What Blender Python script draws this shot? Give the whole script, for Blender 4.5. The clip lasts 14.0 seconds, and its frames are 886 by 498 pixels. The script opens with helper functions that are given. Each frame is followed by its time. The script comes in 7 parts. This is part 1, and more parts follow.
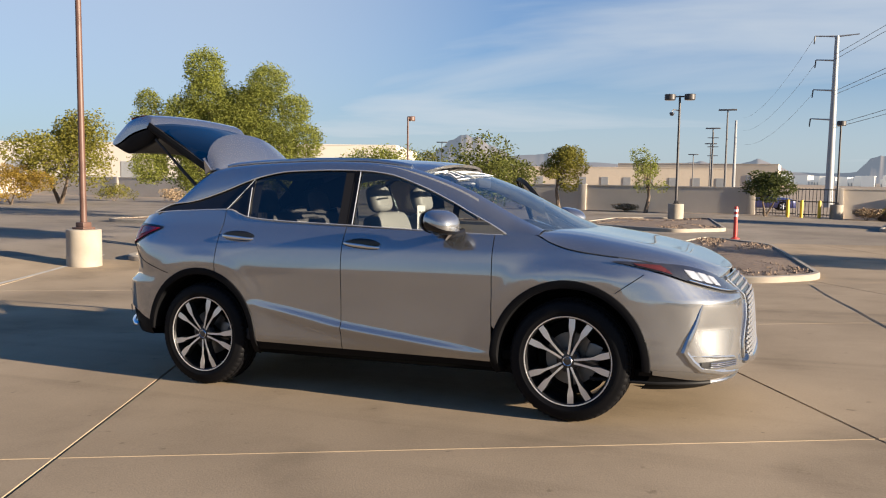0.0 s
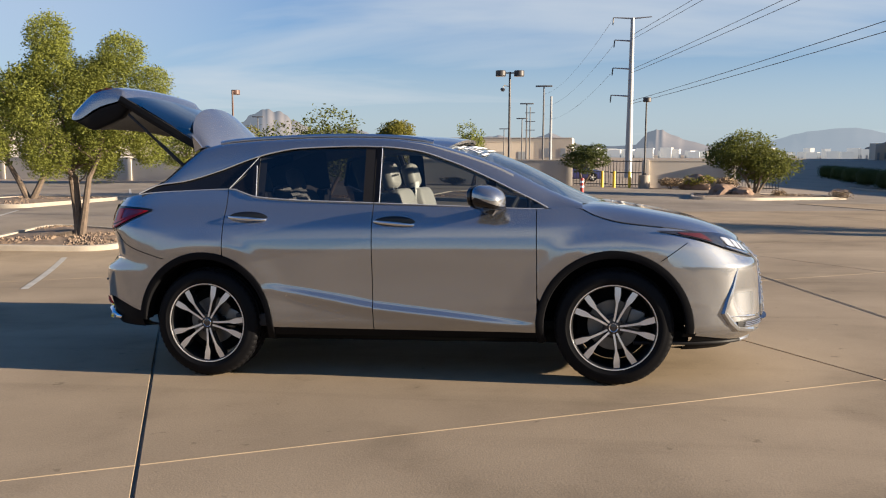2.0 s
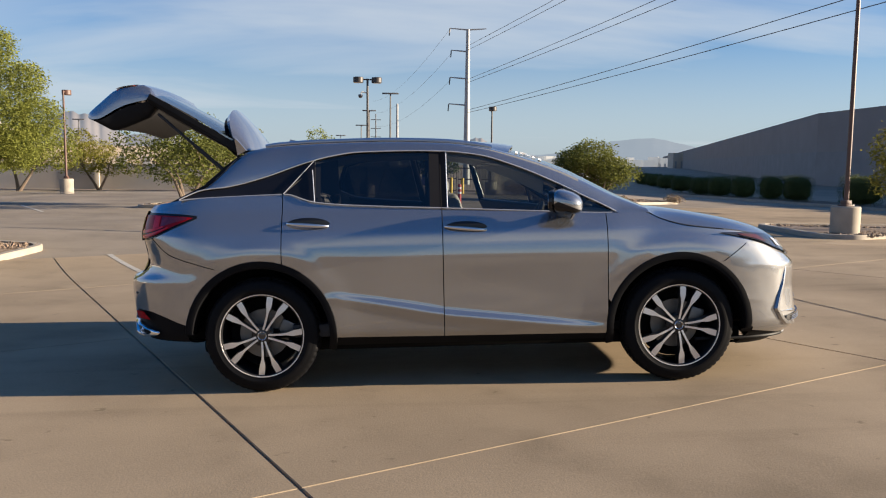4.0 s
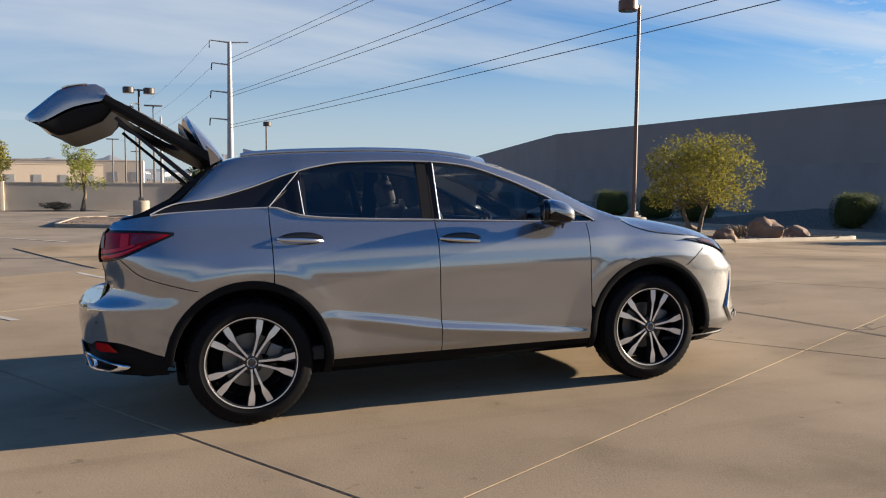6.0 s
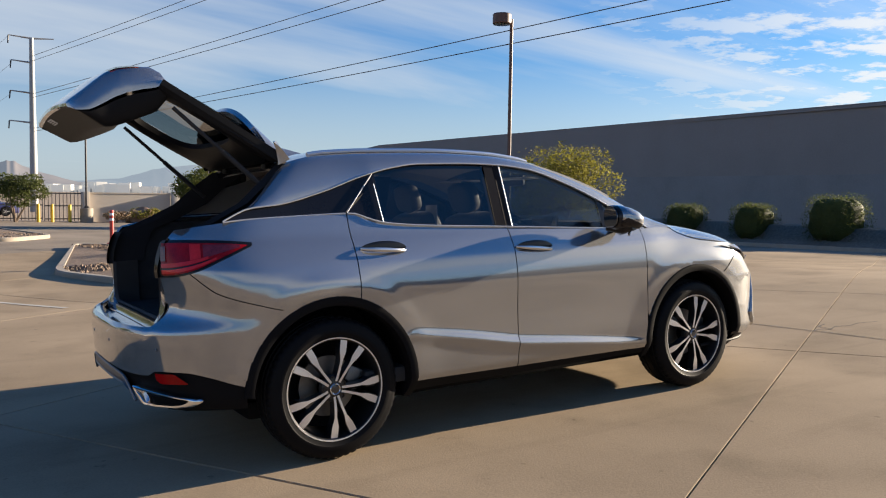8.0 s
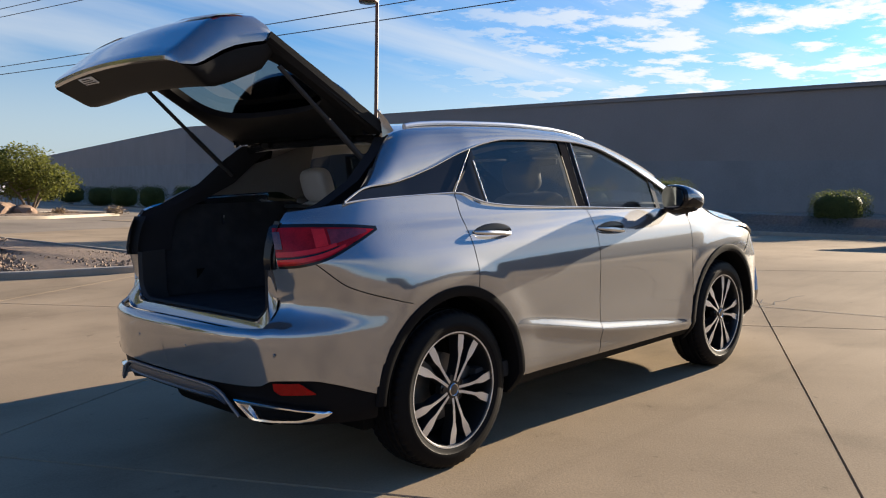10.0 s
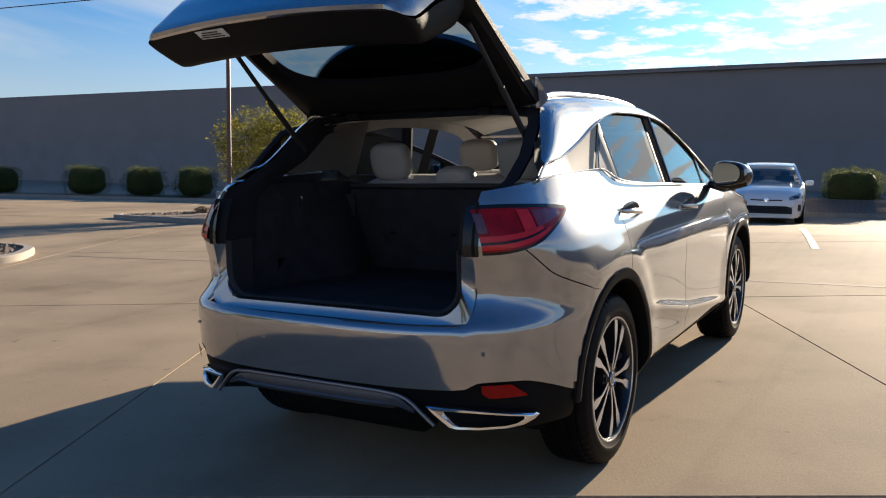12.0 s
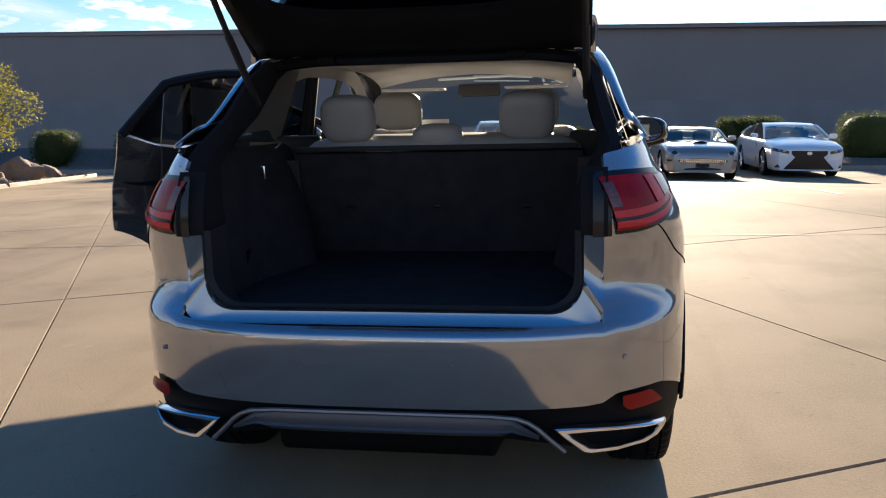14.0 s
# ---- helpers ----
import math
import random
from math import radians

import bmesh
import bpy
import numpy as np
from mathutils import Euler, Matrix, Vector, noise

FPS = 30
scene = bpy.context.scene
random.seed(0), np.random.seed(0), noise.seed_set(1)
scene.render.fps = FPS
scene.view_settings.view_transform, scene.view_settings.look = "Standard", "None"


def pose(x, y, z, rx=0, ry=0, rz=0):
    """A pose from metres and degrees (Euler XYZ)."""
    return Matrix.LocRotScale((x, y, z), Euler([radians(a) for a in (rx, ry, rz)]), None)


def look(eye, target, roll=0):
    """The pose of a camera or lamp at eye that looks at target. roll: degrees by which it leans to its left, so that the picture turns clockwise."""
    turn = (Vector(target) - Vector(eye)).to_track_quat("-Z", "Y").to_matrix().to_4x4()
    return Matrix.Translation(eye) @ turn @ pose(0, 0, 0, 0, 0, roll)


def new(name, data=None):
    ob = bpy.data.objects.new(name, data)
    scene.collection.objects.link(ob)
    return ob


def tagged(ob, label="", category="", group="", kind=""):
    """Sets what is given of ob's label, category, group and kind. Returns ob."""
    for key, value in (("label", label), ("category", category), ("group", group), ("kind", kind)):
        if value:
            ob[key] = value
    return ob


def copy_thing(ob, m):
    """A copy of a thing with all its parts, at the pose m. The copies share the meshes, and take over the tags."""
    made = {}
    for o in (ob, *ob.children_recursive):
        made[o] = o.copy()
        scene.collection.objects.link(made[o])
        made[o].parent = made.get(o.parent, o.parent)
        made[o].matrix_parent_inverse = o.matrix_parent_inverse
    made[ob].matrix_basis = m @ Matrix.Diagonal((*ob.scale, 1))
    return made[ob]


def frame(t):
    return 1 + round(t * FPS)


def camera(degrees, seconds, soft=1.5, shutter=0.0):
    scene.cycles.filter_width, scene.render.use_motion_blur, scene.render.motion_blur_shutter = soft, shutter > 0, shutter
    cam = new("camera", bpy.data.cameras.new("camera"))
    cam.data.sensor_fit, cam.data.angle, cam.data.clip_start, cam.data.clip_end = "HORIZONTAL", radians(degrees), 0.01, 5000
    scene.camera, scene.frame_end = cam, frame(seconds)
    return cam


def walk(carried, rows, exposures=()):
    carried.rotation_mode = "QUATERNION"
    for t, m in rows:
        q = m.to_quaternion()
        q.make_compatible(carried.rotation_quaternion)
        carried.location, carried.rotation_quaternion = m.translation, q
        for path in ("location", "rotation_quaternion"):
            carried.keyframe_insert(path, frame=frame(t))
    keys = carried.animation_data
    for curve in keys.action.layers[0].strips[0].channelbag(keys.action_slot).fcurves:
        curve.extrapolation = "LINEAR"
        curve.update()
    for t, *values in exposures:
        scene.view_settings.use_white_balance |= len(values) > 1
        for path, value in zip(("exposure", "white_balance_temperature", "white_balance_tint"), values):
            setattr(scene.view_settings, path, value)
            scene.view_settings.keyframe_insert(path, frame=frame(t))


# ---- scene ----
cam = camera(56.66, 14.0, soft=1.1)
PATH = [
    (0.0, 2.649, -5.754, 1.557, 84.98, -0.74, 23.53),
    (0.5, 2.297, -5.861, 1.550, 84.27, -0.09, 19.39),
    (1.0, 1.949, -6.021, 1.545, 83.61, -0.23, 14.71),
    (1.5, 1.580, -6.119, 1.532, 83.47, -0.23, 12.41),
    (2.0, 1.203, -6.193, 1.550, 83.36, -0.21, 10.02),
    (2.5, 0.790, -6.278, 1.550, 83.56, -0.54, 5.64),
    (2.7, 0.639, -6.314, 1.545, 83.57, -0.69, 4.83),
    (5.0, -1.222, -6.192, 1.503, 84.51, -0.27, -10.97),
    (5.5, -1.577, -6.045, 1.481, 84.83, -0.44, -15.86),
    (6.0, -1.945, -5.884, 1.470, 85.23, -0.49, -19.37),
    (6.5, -2.291, -5.691, 1.451, 85.73, -0.54, -22.69),
    (7.0, -2.625, -5.420, 1.442, 85.90, -0.57, -24.47),
    (7.5, -2.955, -5.141, 1.428, 86.07, -0.72, -28.24),
    (9.8, -4.104, -3.657, 1.355, 85.42, -0.95, -44.68),
    (10.0, -4.206, -3.526, 1.349, 85.31, -0.96, -45.87),
    (10.5, -4.399, -3.172, 1.331, 85.13, -0.88, -48.93),
    (11.0, -4.613, -2.806, 1.320, 84.76, -1.03, -51.88),
    (11.5, -4.763, -2.444, 1.308, 84.43, -0.80, -55.52),
    (12.0, -4.898, -2.038, 1.305, 84.13, -0.84, -59.92),
    (12.5, -4.949, -1.623, 1.309, 84.09, -1.36, -66.73),
    (13.0, -4.898, -1.244, 1.312, 83.87, -0.95, -73.18),
    (13.5, -4.829, -0.841, 1.302, 82.98, -0.35, -78.76),
    (14.0, -4.670, -0.528, 1.281, 81.61, -0.24, -81.24),
]
EXPOSURES = [(0.0, 1.64), (7.5, 1.66), (10.0, 1.75), (12.5, 1.65), (13.5, 1.78), (14.0, 2.0)]
walk(cam, [(t, pose(x, y, z, rx, ry, rz)) for t, x, y, z, rx, ry, rz in PATH], EXPOSURES)

# the lot falls away gently round the car
SLOPE_X, SLOPE_Y = 0.02764, -0.02450
CAR = pose(0, 0, 0, -1.403, -1.583, 0)


def gz(x, y):
    """Height of the lot."""
    w = min(max((17.5 - math.hypot(x, y)) / 9.5, 0), 1)
    w = w * w * (3 - 2 * w)
    away = -0.008 * min(max(y, -20), 60) * (1 + 1.2 * min(max(x, 0), 30) / 22)
    return (SLOPE_X * x + SLOPE_Y * y) * w + away * (1 - w)


# ---- light ----
SUN_AZ, SUN_EL = radians(-4.0), radians(13.0)
world = bpy.data.worlds.new("sky")
scene.world = world
world.use_nodes = True
wn, wl = world.node_tree.nodes, world.node_tree.links
wn.clear()
w_out = wn.new("ShaderNodeOutputWorld")
w_bg = wn.new("ShaderNodeBackground")
w_sky = wn.new("ShaderNodeTexSky")
w_sky.sky_type, w_sky.sun_disc = "NISHITA", False
w_sky.sun_elevation, w_sky.sun_rotation = SUN_EL, radians(90) - SUN_AZ
w_sky.air_density, w_sky.dust_density, w_sky.ozone_density = 1.0, 0.7, 4.0
w_co = wn.new("ShaderNodeTexCoord")
w_sep = wn.new("ShaderNodeSeparateXYZ")
wl.new(w_co.outputs["Generated"], w_sep.inputs[0])


def w_math(op, a, b=None, clamp=False):
    n = wn.new("ShaderNodeMath")
    n.operation, n.use_clamp = op, clamp
    for i, v in enumerate((a, b)):
        if v is None:
            continue
        if isinstance(v, (int, float)):
            n.inputs[i].default_value = v
        else:
            wl.new(v, n.inputs[i])
    return n.outputs[0]


def w_noise(scale_xyz, scale, detail, rough, distort=0.0):
    m = wn.new("ShaderNodeMapping")
    m.inputs["Scale"].default_value = scale_xyz
    n = wn.new("ShaderNodeTexNoise")
    n.inputs["Scale"].default_value, n.inputs["Detail"].default_value = scale, detail
    n.inputs["Roughness"].default_value, n.inputs["Distortion"].default_value = rough, distort
    wl.new(w_flat.outputs[0], m.inputs[0])
    wl.new(m.outputs[0], n.inputs[0])
    return n.outputs[0]


def w_ramp(fac, lo, hi):
    r = wn.new("ShaderNodeMapRange")
    r.interpolation_type = "SMOOTHSTEP"
    wl.new(fac, r.inputs[0])
    r.inputs[1].default_value, r.inputs[2].default_value = lo, hi
    return r.outputs[0]


# the cloud deck: directions laid out on a high flat sheet
w_h = w_math("ADD", w_math("MAXIMUM", w_sep.outputs[2], 0.0), 0.09)
w_flat = wn.new("ShaderNodeCombineXYZ")
wl.new(w_math("DIVIDE", w_sep.outputs[0], w_h), w_flat.inputs[0])
wl.new(w_math("DIVIDE", w_sep.outputs[1], w_h), w_flat.inputs[1])
veil = w_ramp(w_noise((0.34, 0.8, 1.0), 0.42, 7, 0.52, 0.6), 0.40, 0.62)
puffs = w_math("MULTIPLY", w_ramp(w_noise((1.0, 1.0, 1.0), 3.4, 7, 0.62), 0.44, 0.58), w_ramp(w_sep.outputs[0], 0.5, 0.95))
low = w_math("SUBTRACT", 1.0, w_ramp(w_sep.outputs[2], 0.02, 0.22))
veil = w_math("MULTIPLY", veil, w_math("SUBTRACT", 1.0, w_math("MULTIPLY", w_ramp(w_sep.outputs[2], 0.26, 0.50), 0.92)))
cover = w_math("MAXIMUM", w_math("MULTIPLY", veil, 0.78), w_math("MULTIPLY", puffs, 1.0), clamp=True)
cover = w_math("MAXIMUM", cover, w_math("MULTIPLY", low, 0.66))
# thin bright haze round the sun
cover = w_math("MAXIMUM", cover, w_math("MULTIPLY", w_ramp(w_sep.outputs[0], 0.84, 1.0), 0.22))
# a thin veil over the quarter of the sky away from the sun
back = w_math("MULTIPLY", w_ramp(w_math("MULTIPLY", w_sep.outputs[0], -1.0), 0.05, 0.65), w_math("SUBTRACT", 1.0, w_ramp(w_sep.outputs[2], 0.26, 0.46)))
cover = w_math("MAXIMUM", cover, w_math("MULTIPLY", back, 0.62))
w_cl = wn.new("ShaderNodeMix")
w_cl.data_type = "RGBA"
wl.new(cover, w_cl.inputs[0])
w_lift = wn.new("ShaderNodeMix")
w_lift.data_type, w_lift.blend_type = "RGBA", "MULTIPLY"
w_lift.inputs[0].default_value = 1.0
wl.new(w_sky.outputs[0], w_lift.inputs[6])
w_deep = wn.new("ShaderNodeMix")
w_deep.data_type = "RGBA"
wl.new(w_ramp(w_sep.outputs[2], 0.25, 0.60), w_deep.inputs[0])
w_deep.inputs[6].default_value, w_deep.inputs[7].default_value = (0.42, 1.02, 1.50, 1), (0.10, 1.08, 1.78, 1)
wl.new(w_deep.outputs[2], w_lift.inputs[7])
wl.new(w_lift.outputs[2], w_cl.inputs[6])
# cloud is brighter where the sun stands behind it
w_glow = wn.new("ShaderNodeMix")
w_glow.data_type = "RGBA"
wl.new(w_ramp(w_sep.outputs[0], 0.55, 1.0), w_glow.inputs[0])
w_glow.inputs[6].default_value, w_glow.inputs[7].default_value = (6.2, 6.7, 7.2, 1), (9.6, 9.5, 9.3, 1)
wl.new(w_glow.outputs[2], w_cl.inputs[7])
wl.new(w_cl.outputs[2], w_bg.inputs[0])
w_bg.inputs[1].default_value = 0.034
wl.new(w_bg.outputs[0], w_out.inputs[0])

sun = new("sun", bpy.data.lights.new("sun", "SUN"))
sun.data.energy, sun.data.angle, sun.data.color = 5.0, radians(0.53), (1.0, 0.84, 0.64)
sun.matrix_world = look((60 * math.cos(SUN_AZ), 60 * math.sin(SUN_AZ), 60 * math.tan(SUN_EL)), (0, 0, 0))


# ---- materials ----
def mat(name, color, rough=0.6, metal=0.0, var=0.12, scale=6.0, fine=80.0, bump=0.0, coat=0.0, spec=0.5, stretch=(1, 1, 1), flake=0.0, rand=0.0):
    """A surface with variation at two scales, in object coordinates (metres)."""
    m = bpy.data.materials.new(name)
    m.use_nodes = True
    n, l = m.node_tree.nodes, m.node_tree.links
    b = n["Principled BSDF"]
    b.inputs["Roughness"].default_value, b.inputs["Metallic"].default_value = rough, metal
    b.inputs["Coat Weight"].default_value, b.inputs["Coat Roughness"].default_value = coat, 0.04
    b.inputs["Specular IOR Level"].default_value = spec
    co = n.new("ShaderNodeTexCoord")
    mp = n.new("ShaderNodeMapping")
    mp.inputs["Scale"].default_value = stretch
    l.new(co.outputs["Object"], mp.inputs[0])
    big, small = n.new("ShaderNodeTexNoise"), n.new("ShaderNodeTexNoise")
    big.inputs["Scale"].default_value, big.inputs["Detail"].default_value = scale, 5
    small.inputs["Scale"].default_value, small.inputs["Detail"].default_value = fine, 3
    l.new(mp.outputs[0], big.inputs[0])
    l.new(mp.outputs[0], small.inputs[0])
    add = n.new("ShaderNodeMath")
    add.operation = "MULTIPLY_ADD"
    l.new(small.outputs[0], add.inputs[0])
    add.inputs[1].default_value = 0.5
    l.new(big.outputs[0], add.inputs[2])
    mr = n.new("ShaderNodeMapRange")
    l.new(add.outputs[0], mr.inputs[0])
    mr.inputs[1].default_value, mr.inputs[2].default_value = 0.4, 1.1
    mr.inputs[3].default_value, mr.inputs[4].default_value = 1 - var, 1 + var
    hue = n.new("ShaderNodeMix")
    hue.data_type, hue.blend_type = "RGBA", "MULTIPLY"
    hue.inputs[0].default_value = 1.0
    hue.inputs[6].default_value = (*color, 1)
    last = mr.outputs[0]
    if rand:
        oi = n.new("ShaderNodeObjectInfo")
        rr = n.new("ShaderNodeMapRange")
        l.new(oi.outputs["Random"], rr.inputs[0])
        rr.inputs[3].default_value, rr.inputs[4].default_value = 1 - rand, 1 + rand
        mm = n.new("ShaderNodeMath")
        mm.operation = "MULTIPLY"
        l.new(last, mm.inputs[0])
        l.new(rr.outputs[0], mm.inputs[1])
        last = mm.outputs[0]
    l.new(last, hue.inputs[7])
    l.new(hue.outputs[2], b.inputs["Base Color"])
    if bump:
        bp = n.new("ShaderNodeBump")
        bp.inputs["Strength"].default_value, bp.inputs["Distance"].default_value = bump, 0.01
        l.new(small.outputs[0], bp.inputs["Height"])
        l.new(bp.outputs[0], b.inputs["Normal"])
    if flake:
        rm = n.new("ShaderNodeMapRange")
        l.new(small.outputs[0], rm.inputs[0])
        rm.inputs[3].default_value, rm.inputs[4].default_value = rough - flake, rough + flake
        l.new(rm.outputs[0], b.inputs["Roughness"])
    return m


def glass(name, tint, rough=0.0):
    """Thin tinted pane: clear sheet seen through, mirror gloss on top."""
    m = bpy.data.materials.new(name)
    m.use_nodes = True
    n, l = m.node_tree.nodes, m.node_tree.links
    n.clear()
    out, mix = n.new("ShaderNodeOutputMaterial"), n.new("ShaderNodeMixShader")
    tr, gl, fr = n.new("ShaderNodeBsdfTransparent"), n.new("ShaderNodeBsdfGlossy"), n.new("ShaderNodeLayerWeight")
    tr.inputs[0].default_value = (*tint, 1)
    gl.inputs["Roughness"].default_value = rough
    fr.inputs[0].default_value = 0.5
    pw, sc = n.new("ShaderNodeMath"), n.new("ShaderNodeMath")
    pw.operation, sc.operation = "POWER", "MULTIPLY_ADD"
    l.new(fr.outputs["Facing"], pw.inputs[0])
    pw.inputs[1].default_value = 5.0
    l.new(pw.outputs[0], sc.inputs[0])
    sc.inputs[1].default_value, sc.inputs[2].default_value = 1.25, 0.075
    sc.use_clamp = True
    l.new(sc.outputs[0], mix.inputs[0])
    l.new(tr.outputs[0], mix.inputs[1])
    l.new(gl.outputs[0], mix.inputs[2])
    l.new(mix.outputs[0], out.inputs[0])
    return m


def metallic_paint(name, color, sharp, broad, share):
    """Flake paint: a broad glow from the tilted flakes under a smooth clear coat."""
    m = mat(name, color, sharp, 0.9, 0.03, 1.5, 900, coat=1.0)
    n, l = m.node_tree.nodes, m.node_tree.links
    out, b = n["Material Output"], n["Principled BSDF"]
    fl, mx = n.new("ShaderNodeBsdfPrincipled"), n.new("ShaderNodeMixShader")
    fl.inputs["Metallic"].default_value, fl.inputs["Roughness"].default_value = 0.9, broad
    fl.inputs["Coat Weight"].default_value, fl.inputs["Coat Roughness"].default_value = 1.0, 0.03
    l.new(b.inputs["Base Color"].links[0].from_socket, fl.inputs["Base Color"])
    mx.inputs[0].default_value = share
    l.new(b.outputs[0], mx.inputs[1])
    l.new(fl.outputs[0], mx.inputs[2])
    l.new(mx.outputs[0], out.inputs[0])
    return m


PAINT = metallic_paint("silver_paint", (0.345, 0.350, 0.364), 0.10, 0.56, 0.20)
BLACK_GLOSS = mat("gloss_black", (0.010, 0.010, 0.012), 0.14, 0.0, 0.1, 3, 60, spec=0.35)
CLADDING = mat("black_plastic", (0.007, 0.007, 0.008), 0.5, 0.0, 0.15, 5, 300, bump=0.05, spec=0.06)
CHROME = mat("chrome", (0.78, 0.78, 0.80), 0.10, 1.0, 0.04, 5, 80)
BRIGHT = mat("bright_trim", (0.56, 0.57, 0.59), 0.24, 0.55, 0.04, 5, 120)
SATIN = mat("satin_aluminium", (0.62, 0.62, 0.64), 0.28, 1.0, 0.05, 5, 200)
MACHINED = mat("machined_alloy", (0.74, 0.73, 0.72), 0.30, 0.7, 0.05, 8, 400)
DARK_ALLOY = mat("dark_grey_alloy", (0.016, 0.016, 0.018), 0.30, 0.3, 0.1, 8, 200, coat=0.3)
RUBBER = mat("tyre_rubber", (0.006, 0.006, 0.007), 0.5, 0.0, 0.25, 9, 200, bump=0.06, spec=0.08)
DISC = mat("brake_steel", (0.16, 0.155, 0.15), 0.45, 1.0, 0.2, 20, 200)
UNDER = mat("underbody", (0.007, 0.007, 0.007), 0.8, 0.0, 0.2, 4, 60, spec=0.05)
CARPET = mat("black_carpet", (0.036, 0.037, 0.041), 0.95, 0.0, 0.3, 12, 600, bump=0.5, spec=0.05)
TRIM_DARK = mat("dark_trim", (0.030, 0.030, 0.032), 0.6, 0.0, 0.15, 6, 300, bump=0.1, spec=0.2)
TRIM_BLACK = mat("black_trim", (0.013, 0.013, 0.014), 0.5, 0.0, 0.15, 6, 300, bump=0.05, spec=0.08)
PILLAR_FILM = mat("pillar_film", (0.022, 0.022, 0.025), 0.9, 0.0, 0.1, 6, 200, spec=0.0)
REVERSE_LENS = mat("reversing_lens", (0.11, 0.045, 0.048), 0.15, 0.2, 0.5, 60, 260, coat=0.4)
LEATHER = mat("grey_leather", (0.36, 0.35, 0.34), 0.5, 0.0, 0.08, 7, 300, bump=0.1)
PILLAR_GREY = mat("grey_pillar_lining", (0.17, 0.168, 0.165), 0.85, 0.0, 0.06, 8, 500, spec=0.2)
LINING = mat("headliner", (0.36, 0.355, 0.35), 0.9, 0.0, 0.06, 8, 500)
RED_LAMP = mat("red_lens", (0.26, 0.004, 0.008), 0.10, 0.0, 0.45, 18, 120, coat=0.0, spec=0.25)
RED_GLOW = mat("light_bar_red", (0.55, 0.016, 0.022), 0.12, 0.0, 0.2, 30, 200, spec=0.4)
ROSE_LENS = mat("rose_lens", (0.17, 0.013, 0.022), 0.06, 0.1, 0.5, 30, 160, coat=0.6)
RED_REFL = mat("red_reflector", (0.26, 0.002, 0.003), 0.2, 0.0, 0.15, 30, 300, spec=0.2)
CLEAR_LAMP = mat("clear_lens", (0.26, 0.27, 0.28), 0.08, 0.3, 0.5, 26, 140, coat=1.0)
LAMP_DARK = mat("lamp_housing", (0.03, 0.03, 0.035), 0.15, 0.2, 0.3, 20, 100, coat=1.0)
AMBER = mat("amber_lens", (0.07, 0.016, 0.010), 0.15, 0.0, 0.2, 20, 100, coat=1.0)
GLASS_DARK = glass("privacy_glass", (0.12, 0.126, 0.13))
GLASS_MID = glass("tinted_glass", (0.34, 0.37, 0.36))
GLASS_CLEAR = glass("windscreen_glass", (0.70, 0.76, 0.76))
GLASS_REAR = glass("rear_screen_glass", (0.24, 0.28, 0.29))
MIRROR = mat("mirror_glass", (0.20, 0.21, 0.23), 0.02, 1.0, 0.01, 3, 30)
WHITE_PRINT = mat("white_print", (0.8, 0.8, 0.8), 0.5, 0.0, 0.03)
INK = mat("dark_print", (0.03, 0.03, 0.03), 0.6, 0.0, 0.05)
CONCRETE = mat("concrete_slab", (0.356, 0.278, 0.192), 0.85, 0.0, 0.26, 0.55, 90, bump=0.12, rand=0.035, spec=0.03)


def weather(m, stain, streak, turn):
    """Adds broad stains, long scuffs and small dark spots to a pavement."""
    n, l = m.node_tree.nodes, m.node_tree.links
    b = n["Principled BSDF"]
    src = b.inputs["Base Color"].links[0].from_socket
    geo = n.new("ShaderNodeNewGeometry")

    def layer(src, scale_xyz, scale, lo, hi, dark, detail=6, rot=0.0):
        mp, ns, mr, mx = n.new("ShaderNodeMapping"), n.new("ShaderNodeTexNoise"), n.new("ShaderNodeMapRange"), n.new("ShaderNodeMix")
        mp.inputs["Scale"].default_value, mp.inputs["Rotation"].default_value = scale_xyz, (0, 0, rot)
        l.new(geo.outputs["Position"], mp.inputs[0])
        l.new(mp.outputs[0], ns.inputs[0])
        ns.inputs["Scale"].default_value, ns.inputs["Detail"].default_value, ns.inputs["Roughness"].default_value = scale, detail, 0.6
        l.new(ns.outputs[0], mr.inputs[0])
        mr.inputs[1].default_value, mr.inputs[2].default_value = lo, hi
        mr.inputs[3].default_value, mr.inputs[4].default_value = 1.0, dark
        mx.data_type, mx.blend_type = "RGBA", "MULTIPLY"
        mx.inputs[0].default_value = 1.0
        l.new(src, mx.inputs[6])
        l.new(mr.outputs[0], mx.inputs[7])
        return mx.outputs[2]
    c = layer(src, (1, 1, 1), 0.22, 0.42, 0.68, stain)
    c = layer(c, (1, 1, 1), 0.9, 0.52, 0.70, 1 - (1 - stain) * 0.7)
    c = layer(c, (0.12, 2.2, 1), 1.0, 0.56, 0.72, streak, 4, turn)
    c = layer(c, (1, 1, 1), 7.0, 0.70, 0.76, 0.72, 2)
    c = layer(c, (1, 1, 1), 2.3, 0.30, 0.24, 1.18, 3)
    l.new(c, b.inputs["Base Color"])


